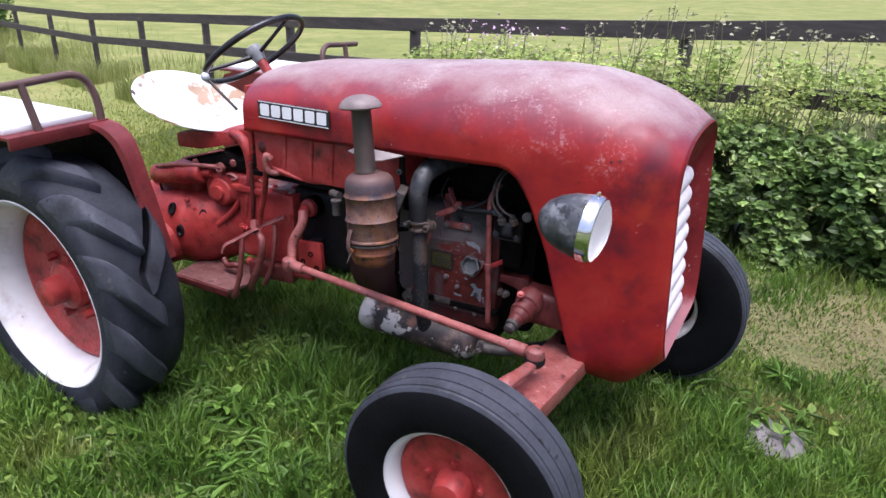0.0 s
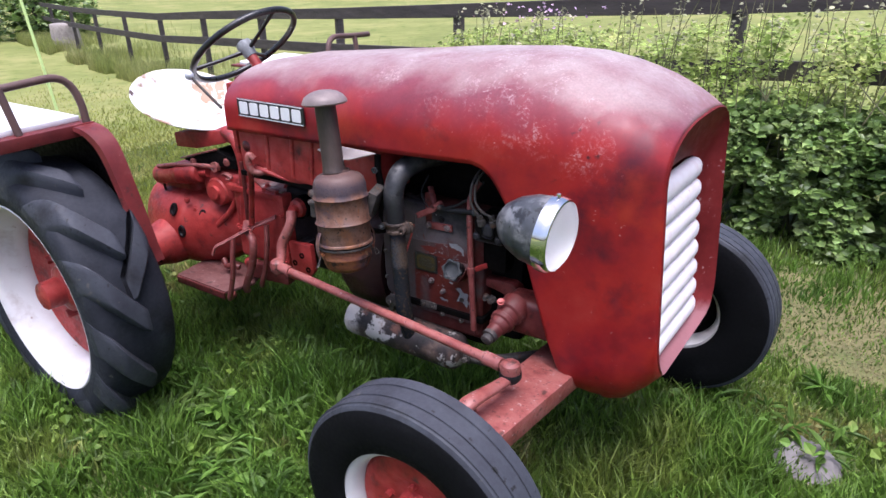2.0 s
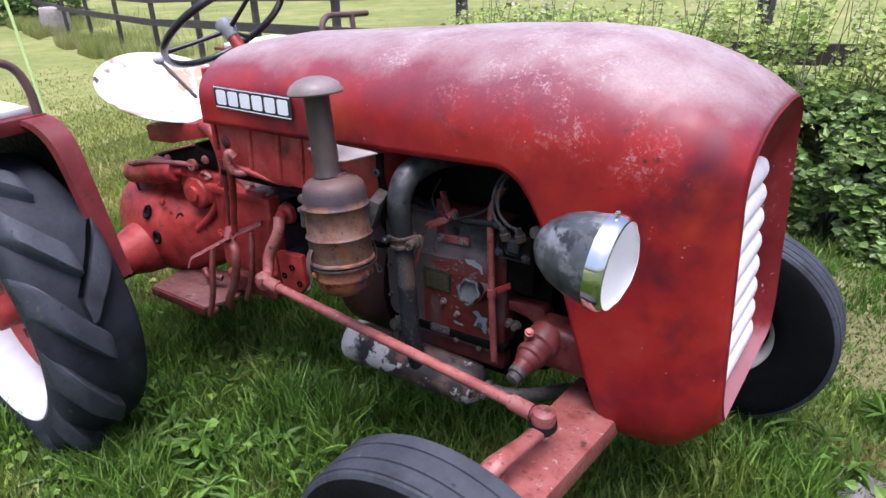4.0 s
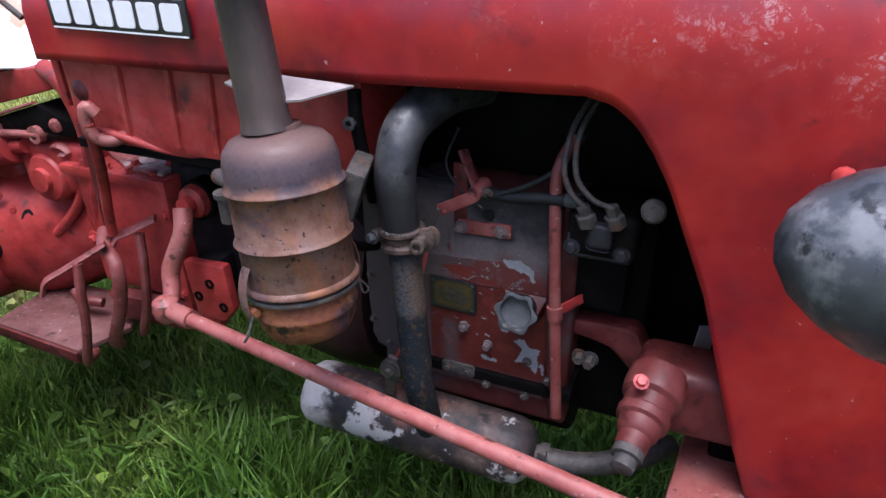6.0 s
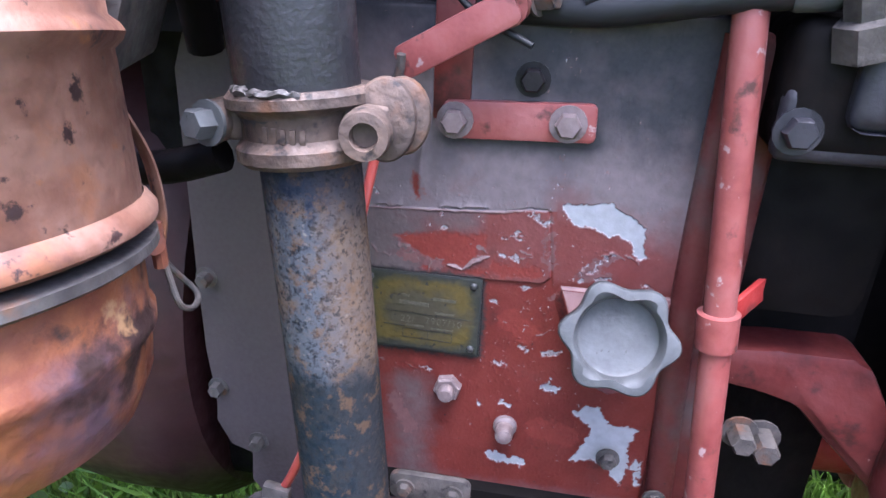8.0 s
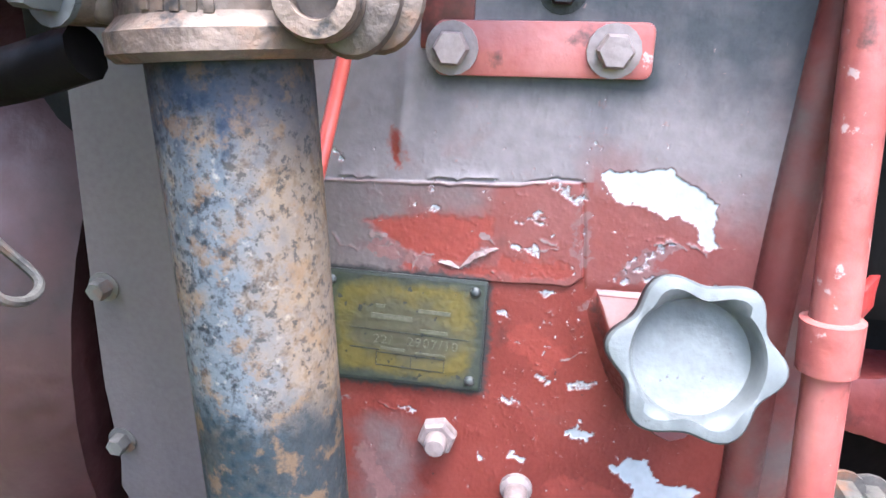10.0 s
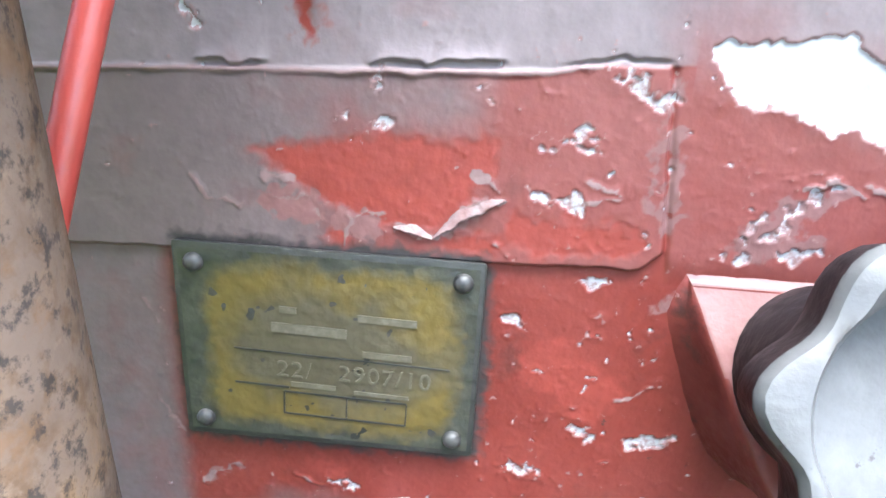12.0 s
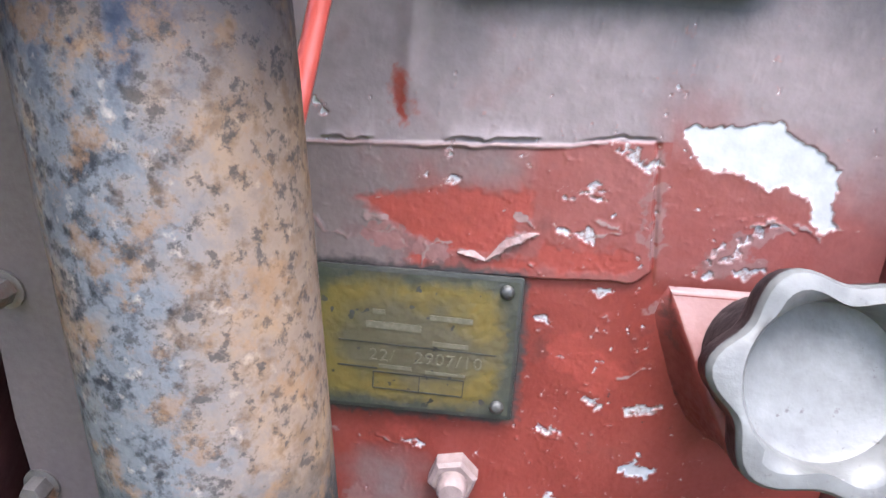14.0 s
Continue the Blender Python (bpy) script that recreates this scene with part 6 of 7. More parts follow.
for k, pts in enumerate(([(-0.868, -0.372, 0.668), (-0.869, -0.385, 0.603), (-0.881, -0.390, 0.514), (-0.912, -0.388, 0.430), (-0.945, -0.372, 0.385), (-0.962, -0.335, 0.378)], [(-0.905, -0.262, 0.690), (-0.868, -0.300, 0.676), (-0.806, -0.330, 0.650), (-0.824, -0.336, 0.549), (-0.880, -0.334, 0.440), (-0.905, -0.310, 0.400)], [(-0.795, -0.262, 0.700), (-0.790, -0.275, 0.632), (-0.810, -0.280, 0.523), (-0.848, -0.276, 0.440), (-0.880, -0.252, 0.410)])):
    pedal = part("pedal", tube(pts, 0.0150, 12, flat=0.7), M["engine_red"], tractor, "bent red pedal arm", 40)
    if k != 1:
        a, b, c = ((-0.925, -0.432, 0.610), (-0.916, -0.420, 0.640), (-0.838, -0.318, 0.694)) if k == 0 else ((-0.862, -0.296, 0.655), (-0.846, -0.280, 0.690), (-0.770, -0.232, 0.728))
        part("pad", tube([a, b, Vector(b).lerp(Vector(c), 0.3), c], 0.0165, 10, flat=0.34), M["engine_red"], pedal, "worn steel pedal pad")
part("pedal_shaft", tube([(-1.00, -0.21, 0.47), (-0.66, -0.20, 0.47)], 0.018, 14, straight=True), M["red"], tractor)
part("pedal_bracket", box((-0.86, -0.215, 0.46), (0.22, 0.05, 0.07), (0, 0, 6), 0.012), M["cast_red"], tractor)
part("return_spring", tube([(-1.115, -0.24, 0.465), (-1.085, -0.25, 0.445), (-1.05, -0.25, 0.455), (-1.02, -0.24, 0.450)], 0.013, 10), M["cast_red"], tractor)

# drag link and steering
link = part("drag_link", tube([(-0.655, -0.357, 0.595), (0.41, -0.535, 0.617)], 0.0145, 16, straight=True), M["pink"], tractor, "long sun-bleached red steering rod", 40)
for p in ((-0.655, -0.357, 0.596), (0.412, -0.538, 0.618)):
    part("ball_joint", merge(lathe([(0, -0.028), (0.018, -0.028), (0.026, -0.018), (0.029, 0), (0.026, 0.018), (0.016, 0.026), (0, 0.028)], frame_to(p, (p[0], p[1], 2)), 20), lathe([(0.0145, -0.03), (0.020, -0.03), (0.020, 0.03), (0.0145, 0.03)], frame_to(Vector(p) + Vector((0.05 if p[0] < 0 else -0.06, -0.0085 if p[0] < 0 else 0.0105, 0)), (p[0] + (1 if p[0] < 0 else -1), p[1] + (-0.167 if p[0] < 0 else 0.167), p[2])), 18)), M["pink"], link, "", 40)
part("joint_boot", lathe([(0.030, 0), (0.032, -0.006), (0.032, -0.018), (0.024, -0.03), (0, -0.03)], frame_to((0.412, -0.538, 0.612), (0.412, -0.538, 2)), 20), M["rubber"], link)
drop = part("drop_arm", tube([(-0.648, -0.262, 0.785), (-0.640, -0.285, 0.740), (-0.672, -0.305, 0.665), (-0.668, -0.32, 0.625), (-0.656, -0.34, 0.600)], [0.020, 0.019, 0.019, 0.018, 0.016], 16), M["pink"], tractor, "cranked red drop arm", 40)
part("drop_hub", lathe([(0, 0), (0.038, 0), (0.040, 0.02), (0.034, 0.045), (0.020, 0.05), (0.018, 0.07), (0, 0.07)], frame_to((-0.650, -0.19, 0.785), (-0.655, -1, 0.80)), 24), M["red"], drop, "", 40)
part("drop_shaft", tube([(-0.65, -0.05, 0.78), (-0.65, -0.22, 0.785)], 0.045, 20, straight=True), M["dark"], drop)
arm_bm = slab([(0.150, 0.700), (0.212, 0.7055), (0.262, 0.7055), (0.276, 0.698), (0.292, 0.668), (0.312, 0.640), (0.330, 0.630), (0.330, 0.585), (0.296, 0.600), (0.262, 0.630), (0.233, 0.660), (0.205, 0.668), (0.150, 0.676)], FACE @ pose(0, 0, 0.180), 0.055, 0.007)
for v in arm_bm.verts:
    v.co.y -= 0.45 * max(0.0, v.co.x - 0.27)
sbox = part("support_arm", arm_bm, M["cast_red"], tractor, "red cast front support arm", 40)
hous = part("steering_housing", box((0.375, -0.288, 0.655), (0.18, 0.10, 0.12), (0, 3, 4), 0.03, 4), M["cast_red"], tractor, "red steering gear housing", 40)
stub = part("steering_stub", lathe([(0.0, -0.03), (0.045, -0.03), (0.046, 0.0), (0.044, 0.014), (0.037, 0.020), (0.036, 0.040), (0.039, 0.043), (0.038, 0.056), (0.032, 0.060), (0.030, 0.075), (0.027, 0.080), (0.024, 0.083), (0.023, 0.105), (0, 0.105)], frame_to((0.318, -0.345, 0.680), (0.297, -0.475, 0.636)), 32), M["cast_red"], tractor, "red flange with a bare shaft end", 40)
part("shaft_end", lathe([(0.0225, 0.100), (0.0225, 0.118), (0.017, 0.120), (0.017, 0.136), (0.010, 0.139), (0, 0.139)], frame_to((0.318, -0.345, 0.680), (0.297, -0.475, 0.636)), 20), M["iron"], stub, "bare steel splined shaft", 30)
bolt((0.300, -0.385, 0.725), (0.2, -0.5, 0.8), stub, 0.008, 0.006, "red")
part("shift_rod", tube([(-0.738, -0.352, 0.985), (-0.775, -0.325, 0.88), (-0.83, -0.295, 0.76), (-0.85, -0.285, 0.70)], 0.011, 12), M["red"], tractor, "", 40)

# front axle
beam = part("front_axle", slab([(-0.085, 0.0), (0.085, 0.0), (0.075, 0.62), (0.02, 0.70), (-0.075, 0.66)], Matrix.Translation((0.475, MID - 0.04, 0.435)) @ pose(0, 0, 0, 4, 0, 180 - 6), 0.065, 0.012), M["pink"], tractor, "flat sun-bleached red front axle beam", 40)
part("axle_half", slab([(-0.085, 0.0), (0.085, 0.0), (0.075, 0.62), (0.02, 0.70), (-0.075, 0.66)], Matrix.Translation((0.475, MID - 0.02, 0.435)) @ pose(0, 0, 0, 4, 0, 6), 0.065, 0.012), M["pink"], beam)
part("axle_pivot", tube([(0.34, MID, 0.50), (0.62, MID, 0.50)], 0.05, 20, straight=True), M["red"], beam)
for s in (-1, 1):
    part("king_pin", tube([(0.36, MID + s * 0.72, 0.30), (0.37, MID + s * 0.70, 0.585)], 0.032, 20, straight=True), M["pink"], beam, "", 40)
    part("stub_axle", tube([(0.35, MID + s * 0.70, 0.33), (0.30, MID + s * 0.86, 0.322)], 0.026, 16, straight=True), M["red"], beam)
part("steering_arm", tube([(0.37, -0.735, 0.595), (0.385, -0.70, 0.61), (0.40, -0.62, 0.600), (0.412, -0.545, 0.592)], [0.026, 0.024, 0.020, 0.018], 14, flat=0.7), M["pink"], beam, "", 40)


# wheels
def tyre_front(R=0.352, rim=0.208, w=0.165):
    """A ribbed tyre about the local z axis."""
    prof = [(rim, -0.42 * w), (rim + 0.012, -0.47 * w), (rim + 0.05, -0.5 * w), (R - 0.045, -0.49 * w), (R - 0.018, -0.44 * w), (R - 0.008, -0.40 * w)]
    for a, b in ((-0.36, -0.17), (-0.13, 0.13), (0.17, 0.36)):
        prof += [(R - 0.0055, a * w - 0.0012), (R - 0.001, a * w), (R, (a + b) / 2 * w), (R - 0.001, b * w), (R - 0.0055, b * w + 0.0012)]
    prof += [(r, -z) for r, z in prof[5::-1]]
    return lathe(prof, Matrix(), 72)


def front_wheel(m, rim=0.208, disc_paint="red"):
    k = rim / 0.208
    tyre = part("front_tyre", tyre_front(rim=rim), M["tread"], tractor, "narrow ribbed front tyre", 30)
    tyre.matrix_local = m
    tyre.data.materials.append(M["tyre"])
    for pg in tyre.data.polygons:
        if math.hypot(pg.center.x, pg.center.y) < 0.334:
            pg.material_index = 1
    rimob = part("rim", lathe([(r * k, z) for r, z in ((0.212, 0.052), (0.216, 0.060), (0.210, 0.064), (0.196, 0.058), (0.184, 0.040), (0.178, 0.0), (0.184, -0.04), (0.200, -0.058), (0.214, -0.058))], Matrix(), 56), M["rimwhite"], tyre, "white painted rim", 40)
    disc = part("disc", lathe([(0.182 * k, 0.012), (0.17 * k, 0.026), (0.12, 0.034), (0.09, 0.020), (0.06, 0.014), (0.055, 0.05), (0.045, 0.075), (0.02, 0.082), (0, 0.083)], Matrix(), 48), M[disc_paint], tyre, "painted wheel disc with hub cap", 40)
    for k in range(5):
        a = radians(72 * k + 20)
        part("wheel_nut", bolt_shape((0.088 * math.cos(a), 0.088 * math.sin(a), 0.02), (0, 0, 1), 0.010, 0.014), M["red"], tyre)
    return tyre


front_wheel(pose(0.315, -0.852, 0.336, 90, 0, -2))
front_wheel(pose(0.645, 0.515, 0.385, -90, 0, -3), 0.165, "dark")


def rear_wheel(m):
    R, rim, w = 0.538, 0.375, 0.29
    prof = [(rim, -0.44 * w), (rim + 0.015, -0.48 * w), (rim + 0.06, -0.5 * w), (R - 0.055, -0.48 * w), (R - 0.035, -0.42 * w), (R - 0.026, -0.25 * w), (R - 0.022, 0)]
    prof += [(r, -z) for r, z in prof[-2::-1]]
    tyre = part("rear_tyre", lathe(prof, Matrix(), 80), M["carcass"], tractor, "large lugged rear tyre", 40)
    tyre.matrix_local = m
    # one angled bar, then copies round the tread on both sides
    for side in (1, -1):
        bm = bmesh.new()
        rows = []
        for i in range(15):
            u = i / 14
            z = side * (-0.018 + u * 0.164)
            a = 0.04 + 0.46 * u ** 1.15
            fall = max(0.0, (u - 0.62) / 0.38) ** 2
            top = R + 0.022 - 0.085 * fall - 0.010 * max(0.0, 1 - u / 0.08)
            low = R - 0.036 - 0.070 * fall
            hw = (0.050 + 0.022 * u) * (1 - 0.10 * max(0.0, 1 - u / 0.08))
            ring = []
            for da, lift in ((-1.20, 0.0), (-1.06, 0.55), (-0.96, 0.86), (-0.80, 0.985), (-0.40, 1.0), (0.40, 1.0), (0.80, 0.985), (0.96, 0.86), (1.06, 0.55), (1.20, 0.0)):
                b = a + da * hw / R
                r = low + (top - low) * lift
                n = noise.noise_vector(Vector((math.cos(b) * r * 14, math.sin(b) * r * 14, z * 14 + side))) * 0.003
                ring.append(bm.verts.new((r * math.cos(b) + n.x, r * math.sin(b) + n.y, z + n.z)))
            rows.append(ring)
        for p, q in zip(rows, rows[1:]):
            for i in range(9):
                bm.faces.new((p[i], q[i], q[i + 1], p[i + 1]))
        bm.faces.new(rows[0])
        bm.faces.new(rows[-1][::-1])
        bmesh.ops.recalc_face_normals(bm, faces=bm.faces)
        lug = part("lug", bm, M["tread"], tyre)
        count = 12
        for k in range(1, count):
            o = lug.copy()
            scene.collection.objects.link(o)
            o.matrix_local = pose(0, 0, 0, 0, 0, 360 / count * k)
        lug.matrix_local = pose(0, 0, 0, 0, 0, 0)
        if side < 0:
            for o in tyre.children:
                if o.data == lug.data:
                    o.matrix_local = o.matrix_local @ pose(0, 0, 0, 0, 0, 14)
    part("rim", lathe([(0.382, 0.116), (0.386, 0.130), (0.378, 0.136), (0.362, 0.126), (0.350, 0.10), (0.346, 0.07), (0.330, 0.05), (0.325, 0.0), (0.330, -0.06), (0.35, -0.10), (0.384, -0.12)], Matrix(), 72), M["rimwhite"], tyre, "deep white painted rim", 40)
    disc = part("disc", lathe([(0.328, -0.015), (0.30, 0.0), (0.26, -0.012), (0.20, -0.02), (0.15, -0.02), (0, -0.02)], Matrix(), 56), M["red"], tyre, "red dished wheel disc", 40)
    part("hub", lathe([(0.10, -0.02), (0.095, 0.02), (0.07, 0.03), (0.058, 0.035), (0.055, 0.10), (0.048, 0.105), (0, 0.105)], Matrix(), 32), M["red"], tyre, "", 40)
    for k in range(6):
        a = radians(60 * k + 12)
        part("wheel_nut", bolt_shape((0.135 * math.cos(a), 0.135 * math.sin(a), -0.02), (0, 0, 1), 0.018, 0.04), M["red"], tyre)
    return tyre


rear_wheel(pose(-1.43, -0.745, 0.475, 90, 0, -4))
rear_wheel(pose(-1.40, 0.72, 0.475, -90, 0, 0))


# fenders with grab rails
def fender(side, x0):
    """side -1: on the walker's side. Wide top, curved side plate with a turned-out lip."""
    y0, y1 = MID + side * 0.57, MID + side * 0.94
    outline = [(-1.95, 0.62), (-1.95, 1.02), (-1.90, 1.10), (-1.82, 1.125), (-1.30, 1.125), (-1.21, 1.118), (-1.155, 1.09), (-1.12, 1.04), (-1.085, 0.93), (-1.02, 0.70), (-1.00, 0.64), (-1.06, 0.63), (-1.20, 0.80), (-1.35, 0.90), (-1.60, 0.85)]
    m = Matrix.Translation((x0, y0, 0)) @ FACE
    ob = part("fender", slab(outline, m, 0.006), M["fender"], tractor, "red sheet-metal fender with rubbed edges")
    # near-black sheet along the inner side of the fender plate
    part("under_coat", slab([(x * 0.995 - 0.004, z - 0.012) for x, z in outline], m @ pose(0, 0, 0.008 if side < 0 else -0.006), 0.004), M["dark"], ob, "black inner side of the fender")
    lip = [(x0 + x, y0, z) for x, z in ((-1.30, 1.128), (-1.21, 1.120), (-1.155, 1.092), (-1.12, 1.042), (-1.085, 0.93), (-1.02, 0.70), (-1.00, 0.64))]
    bm = bmesh.new()
    path = smooth_path(lip, 5)
    rows = []
    for i, p in enumerate(path):
        f = i / (len(path) - 1)
        out = side * (0.085 - 0.035 * f)
        rows.append([bm.verts.new(p + Vector((0.004, 0, 0))), bm.verts.new(p + Vector((0.004, out, 0.0))), bm.verts.new(p + Vector((-0.016, out + side * 0.006, -0.012))), bm.verts.new(p + Vector((-0.010, out - side * 0.01, -0.010))), bm.verts.new(p + Vector((-0.004, 0, -0.006)))])
    for p, q in zip(rows, rows[1:]):
        for i in range(5):
            j = (i + 1) % 5
            bm.faces.new((p[i], p[j], q[j], q[i]))
    bmesh.ops.recalc_face_normals(bm, faces=bm.faces)
    part("lip", bm, M["fender"], ob, "", 40)
    yc, ww = (y0 + y1) / 2, abs(y1 - y0)
    part("top_plate", box((x0 - 1.60, yc, 1.122), (0.70, ww, 0.012), (0, 0, 0), 0.004), M["fender"], ob)
    part("front_edge", box((x0 - 1.252, yc, 1.108), (0.014, ww, 0.044), (0, 0, 0), 0.005), M["fender"], ob)
    part("white_pad", box((x0 - 1.60, yc, 1.137), (0.60, ww * 0.9, 0.022), (0, 0, 0), 0.008), M["white"], ob, "white painted fender seat")
    part("stay", tube([(x0 - 1.05, y0 + side * 0.02, 0.66), (x0 - 1.075, y0 + side * 0.06, 0.55), (x0 - 1.085, y0 + side * 0.085, 0.47)], 0.010, 8, flat=0.4), M["dark"], ob)
    r = 0.0135
    za = 1.128
    rail = part("grab_rail", tube([(x0 - 1.262, y0 + side * 0.02, za), (x0 - 1.268, y0 + side * 0.022, 1.20), (x0 - 1.280, y0 + side * 0.04, 1.262), (x0 - 1.288, y0 + side * 0.085, 1.290), (x0 - 1.296, y0 + side * 0.17, 1.287), (x0 - 1.305, y0 + side * 0.26, 1.28), (x0 - 1.32, y0 + side * 0.40, 1.272)], r, 14), M["rust"], ob, "rust-brown bent tube rail", 40)
    part("rail_post", tube([(x0 - 1.272, y0 + side * 0.25, za), (x0 - 1.300, y0 + side * 0.262, 1.28)], r * 0.95, 14, straight=True), M["rust"], rail)
    return ob


fender(-1, 0.0)
fender(1, 0.13)

# seat: a dished pan with a raised rear rim, on a spring
bm = bmesh.new()
rows = []
for i in range(25):
    v = i / 24
    row = []
    for j in range(41):
        a = 2 * math.pi * j / 40
        r = v
        c, s = math.cos(a), math.sin(a)
        x, y = c * 0.265 * r, s * 0.27 * r
        z = 0.03 * r ** 2 + 0.155 * r ** 3 * ((1 - c) / 2) ** 1.6 - 0.03 * r ** 2 * max(0.0, c) ** 1.5
        if c > 0.3:
            x *= 1 + 0.10 * math.cos(2 * a) * r
        row.append(bm.verts.new((x, y, z)))
    rows.append(row)
for p, q in zip(rows, rows[1:]):
    for j in range(40):
        bm.faces.new((p[j], q[j], q[j + 1], p[j + 1]))
bmesh.ops.remove_doubles(bm, verts=bm.verts, dist=1e-5)
bmesh.ops.recalc_face_normals(bm, faces=bm.faces)
seat = part("seat_pan", bm, M["seat"], tractor, "white painted pan seat with rust showing through", 60)
seat.matrix_local = pose(-1.36, MID - 0.025, 1.010, 0, 0, -3)
so = seat.modifiers.new("thickness", "SOLIDIFY")
so.thickness = 0.006
part("seat_support", slab([(-1.355, 0.985), (-1.352, 0.925), (-1.225, 0.932), (-1.020, 0.984), (-1.030, 1.034)], FACE @ pose(0, 0, -0.16), 0.36, 0.008), M["red"], tractor, "red seat support box")

# steering wheel
hubp = Vector((-1.040, MID - 0.01, 1.335))
wm = frame_to(hubp, hubp + Vector((-0.62, -0.02, 0.78)))
ringpts = [wm @ Vector((0.226 * math.cos(2 * math.pi * k / 48), 0.226 * math.sin(2 * math.pi * k / 48), 0)) for k in range(49)]
wheel = part("steering_wheel", tube(ringpts, 0.0125, 14, straight=True), M["black"], tractor, "black three-spoke steering wheel", 60)
for a in (90, 210, 330):
    b = radians(a)
    part("spoke", tube([wm @ Vector((0.02 * math.cos(b), 0.02 * math.sin(b), -0.02)), wm @ Vector((0.12 * math.cos(b), 0.12 * math.sin(b), -0.012)), wm @ Vector((0.223 * math.cos(b), 0.223 * math.sin(b), 0))], [0.009, 0.007, 0.009], 10), M["black"], wheel)
part("hub", lathe([(0, -0.05), (0.024, -0.05), (0.030, -0.02), (0.034, 0.0), (0.030, 0.014), (0.018, 0.020), (0, 0.021)], wm, 24), M["hub_grey"], wheel, "pale grey wheel hub", 40)
part("column", tube([wm @ Vector((0, 0, -0.05)), wm @ Vector((0, 0, -0.36))], 0.021, 16, straight=True), M["red"], wheel)

# ---- the ground and what grows on it ----
def ground_z(x, y):
    """A level yard that falls away gently beyond the tractor's rear."""
    d = np.minimum(0.0, np.asarray(x, float) + 2.2)
    return -1.3 * (1 - np.exp(d / 10.0)) + 0.012 * np.sin(np.asarray(x) * 2.1 + 1) * np.sin(np.asarray(y) * 1.7)


def fence_y(x):
    return 3.45 - 0.33 * (np.asarray(x, float) - 0.3)


axis = np.concatenate([-np.geomspace(6, 900, 26)[::-1], np.linspace(-5.8, 5.8, 59), np.geomspace(6, 900, 26)])
k = len(axis)
gx, gy = np.meshgrid(axis, axis)
gz = ground_z(gx, gy)
gverts = np.stack([gx.ravel(), gy.ravel(), gz.ravel()], 1)
gfaces = [(j * k + i, j * k + i + 1, (j + 1) * k + i + 1, (j + 1) * k + i) for j in range(k - 1) for i in range(k - 1)]
me = bpy.data.meshes.new("ground")
me.from_pydata(gverts.tolist(), [], gfaces)
me.materials.append(M["ground"])
me.materials.append(M["field"])
for p in me.polygons:
    p.use_smooth = True
    if p.center.y > fence_y(p.center.x) + 0.3 or p.center.x < -6:
        p.material_index = 1
ground = tagged(new("ground", me), "grassy yard with bare trodden spots, meadow beyond the fence", "ground", kind="structure")


def strew(name, verts, faces, material, label, category):
    me = bpy.data.meshes.new(name)
    me.from_pydata(verts.reshape(-1, 3).tolist(), [], faces)
    me.materials.append(material)
    return tagged(new(name, me), label, category, kind="stuff")


def blades(name, x, y, h, w, material, label, rng, lean=0.6):
    """Bent tapering blades with their feet at x, y."""
    n = len(x)
    z = ground_z(x, y) - 0.004
    a, b = rng.uniform(0, 2 * np.pi, n), rng.uniform(0, 2 * np.pi, n)
    tip = h * lean * rng.uniform(0.2, 1.3, n)
    sx, sy = np.cos(a) * w, np.sin(a) * w
    v = np.zeros((n, 5, 3))
    foot = np.stack([x, y, z], 1)
    bend = np.stack([np.cos(b) * tip, np.sin(b) * tip, h], 1)
    mid = foot + bend * np.array([0.35, 0.35, 0.6])
    side = np.stack([sx, sy, np.zeros(n)], 1)
    v[:, 0], v[:, 1], v[:, 2], v[:, 3], v[:, 4] = foot - side, foot + side, mid + side * 0.8, mid - side * 0.8, foot + bend
    base = np.arange(n) * 5
    faces = []
    for q in base.tolist():
        faces.append((q, q + 1, q + 2, q + 3))
        faces.append((q + 3, q + 2, q + 4))
    return strew(name, v, faces, material, label, "grass")


rng = np.random.default_rng(4)


def bare(x, y):
    """How trodden the yard is: 0 lush, 1 bare."""
    out = np.array([noise.noise(Vector((p * 0.9, q * 0.9, 3.3))) + 0.5 * noise.noise(Vector((p * 3.1, q * 3.1, 7.7))) for p, q in zip(x, y)])
    path = np.exp(-((y - 1.32 - 0.12 * (x - 1.2)) / 0.56) ** 2) / (1 + np.exp(-7 * (x - 0.25)))
    return np.clip(out * 0.9 + 0.15 + 0.9 * path, 0, 1)


n = 260000
far = rng.uniform(0, 1, n) ** 0.5 * 2.2 + rng.exponential(0.9, n) * (rng.uniform(0, 1, n) < 0.45)
ang = rng.uniform(0, 2 * np.pi, n)
far *= 1 + 0.16 * rng.normal(0, 1, n).clip(-2, 2)
x, y = -0.1 + 1.15 * far * np.cos(ang), -0.1 + far * np.sin(ang)
keep = (rng.uniform(0, 1, n) > 0.62 * bare(x, y)) & (y < 2.6) & (np.abs(x) < 9)
x, y = x[keep], y[keep]
worn_here = bare(x, y)
h = rng.uniform(0.025, 0.105, len(x)) * (1.15 - 0.88 * worn_here)
shade = np.exp(-((y + 0.1) / 0.75) ** 2) * np.exp(-((x + 0.1) / 1.1) ** 2)
clump = np.array([noise.noise(Vector((p * 4.3, q * 4.3, 1.3))) for p, q in zip(x, y)])
h *= 1 - 0.65 * np.exp(-(((x - 1.19) / 0.17) ** 2 + ((y - 0.27) / 0.20) ** 2) ** 2)
h *= (1 + 0.55 * shade) * (1 + 0.9 * np.clip(clump, -0.6, 1))
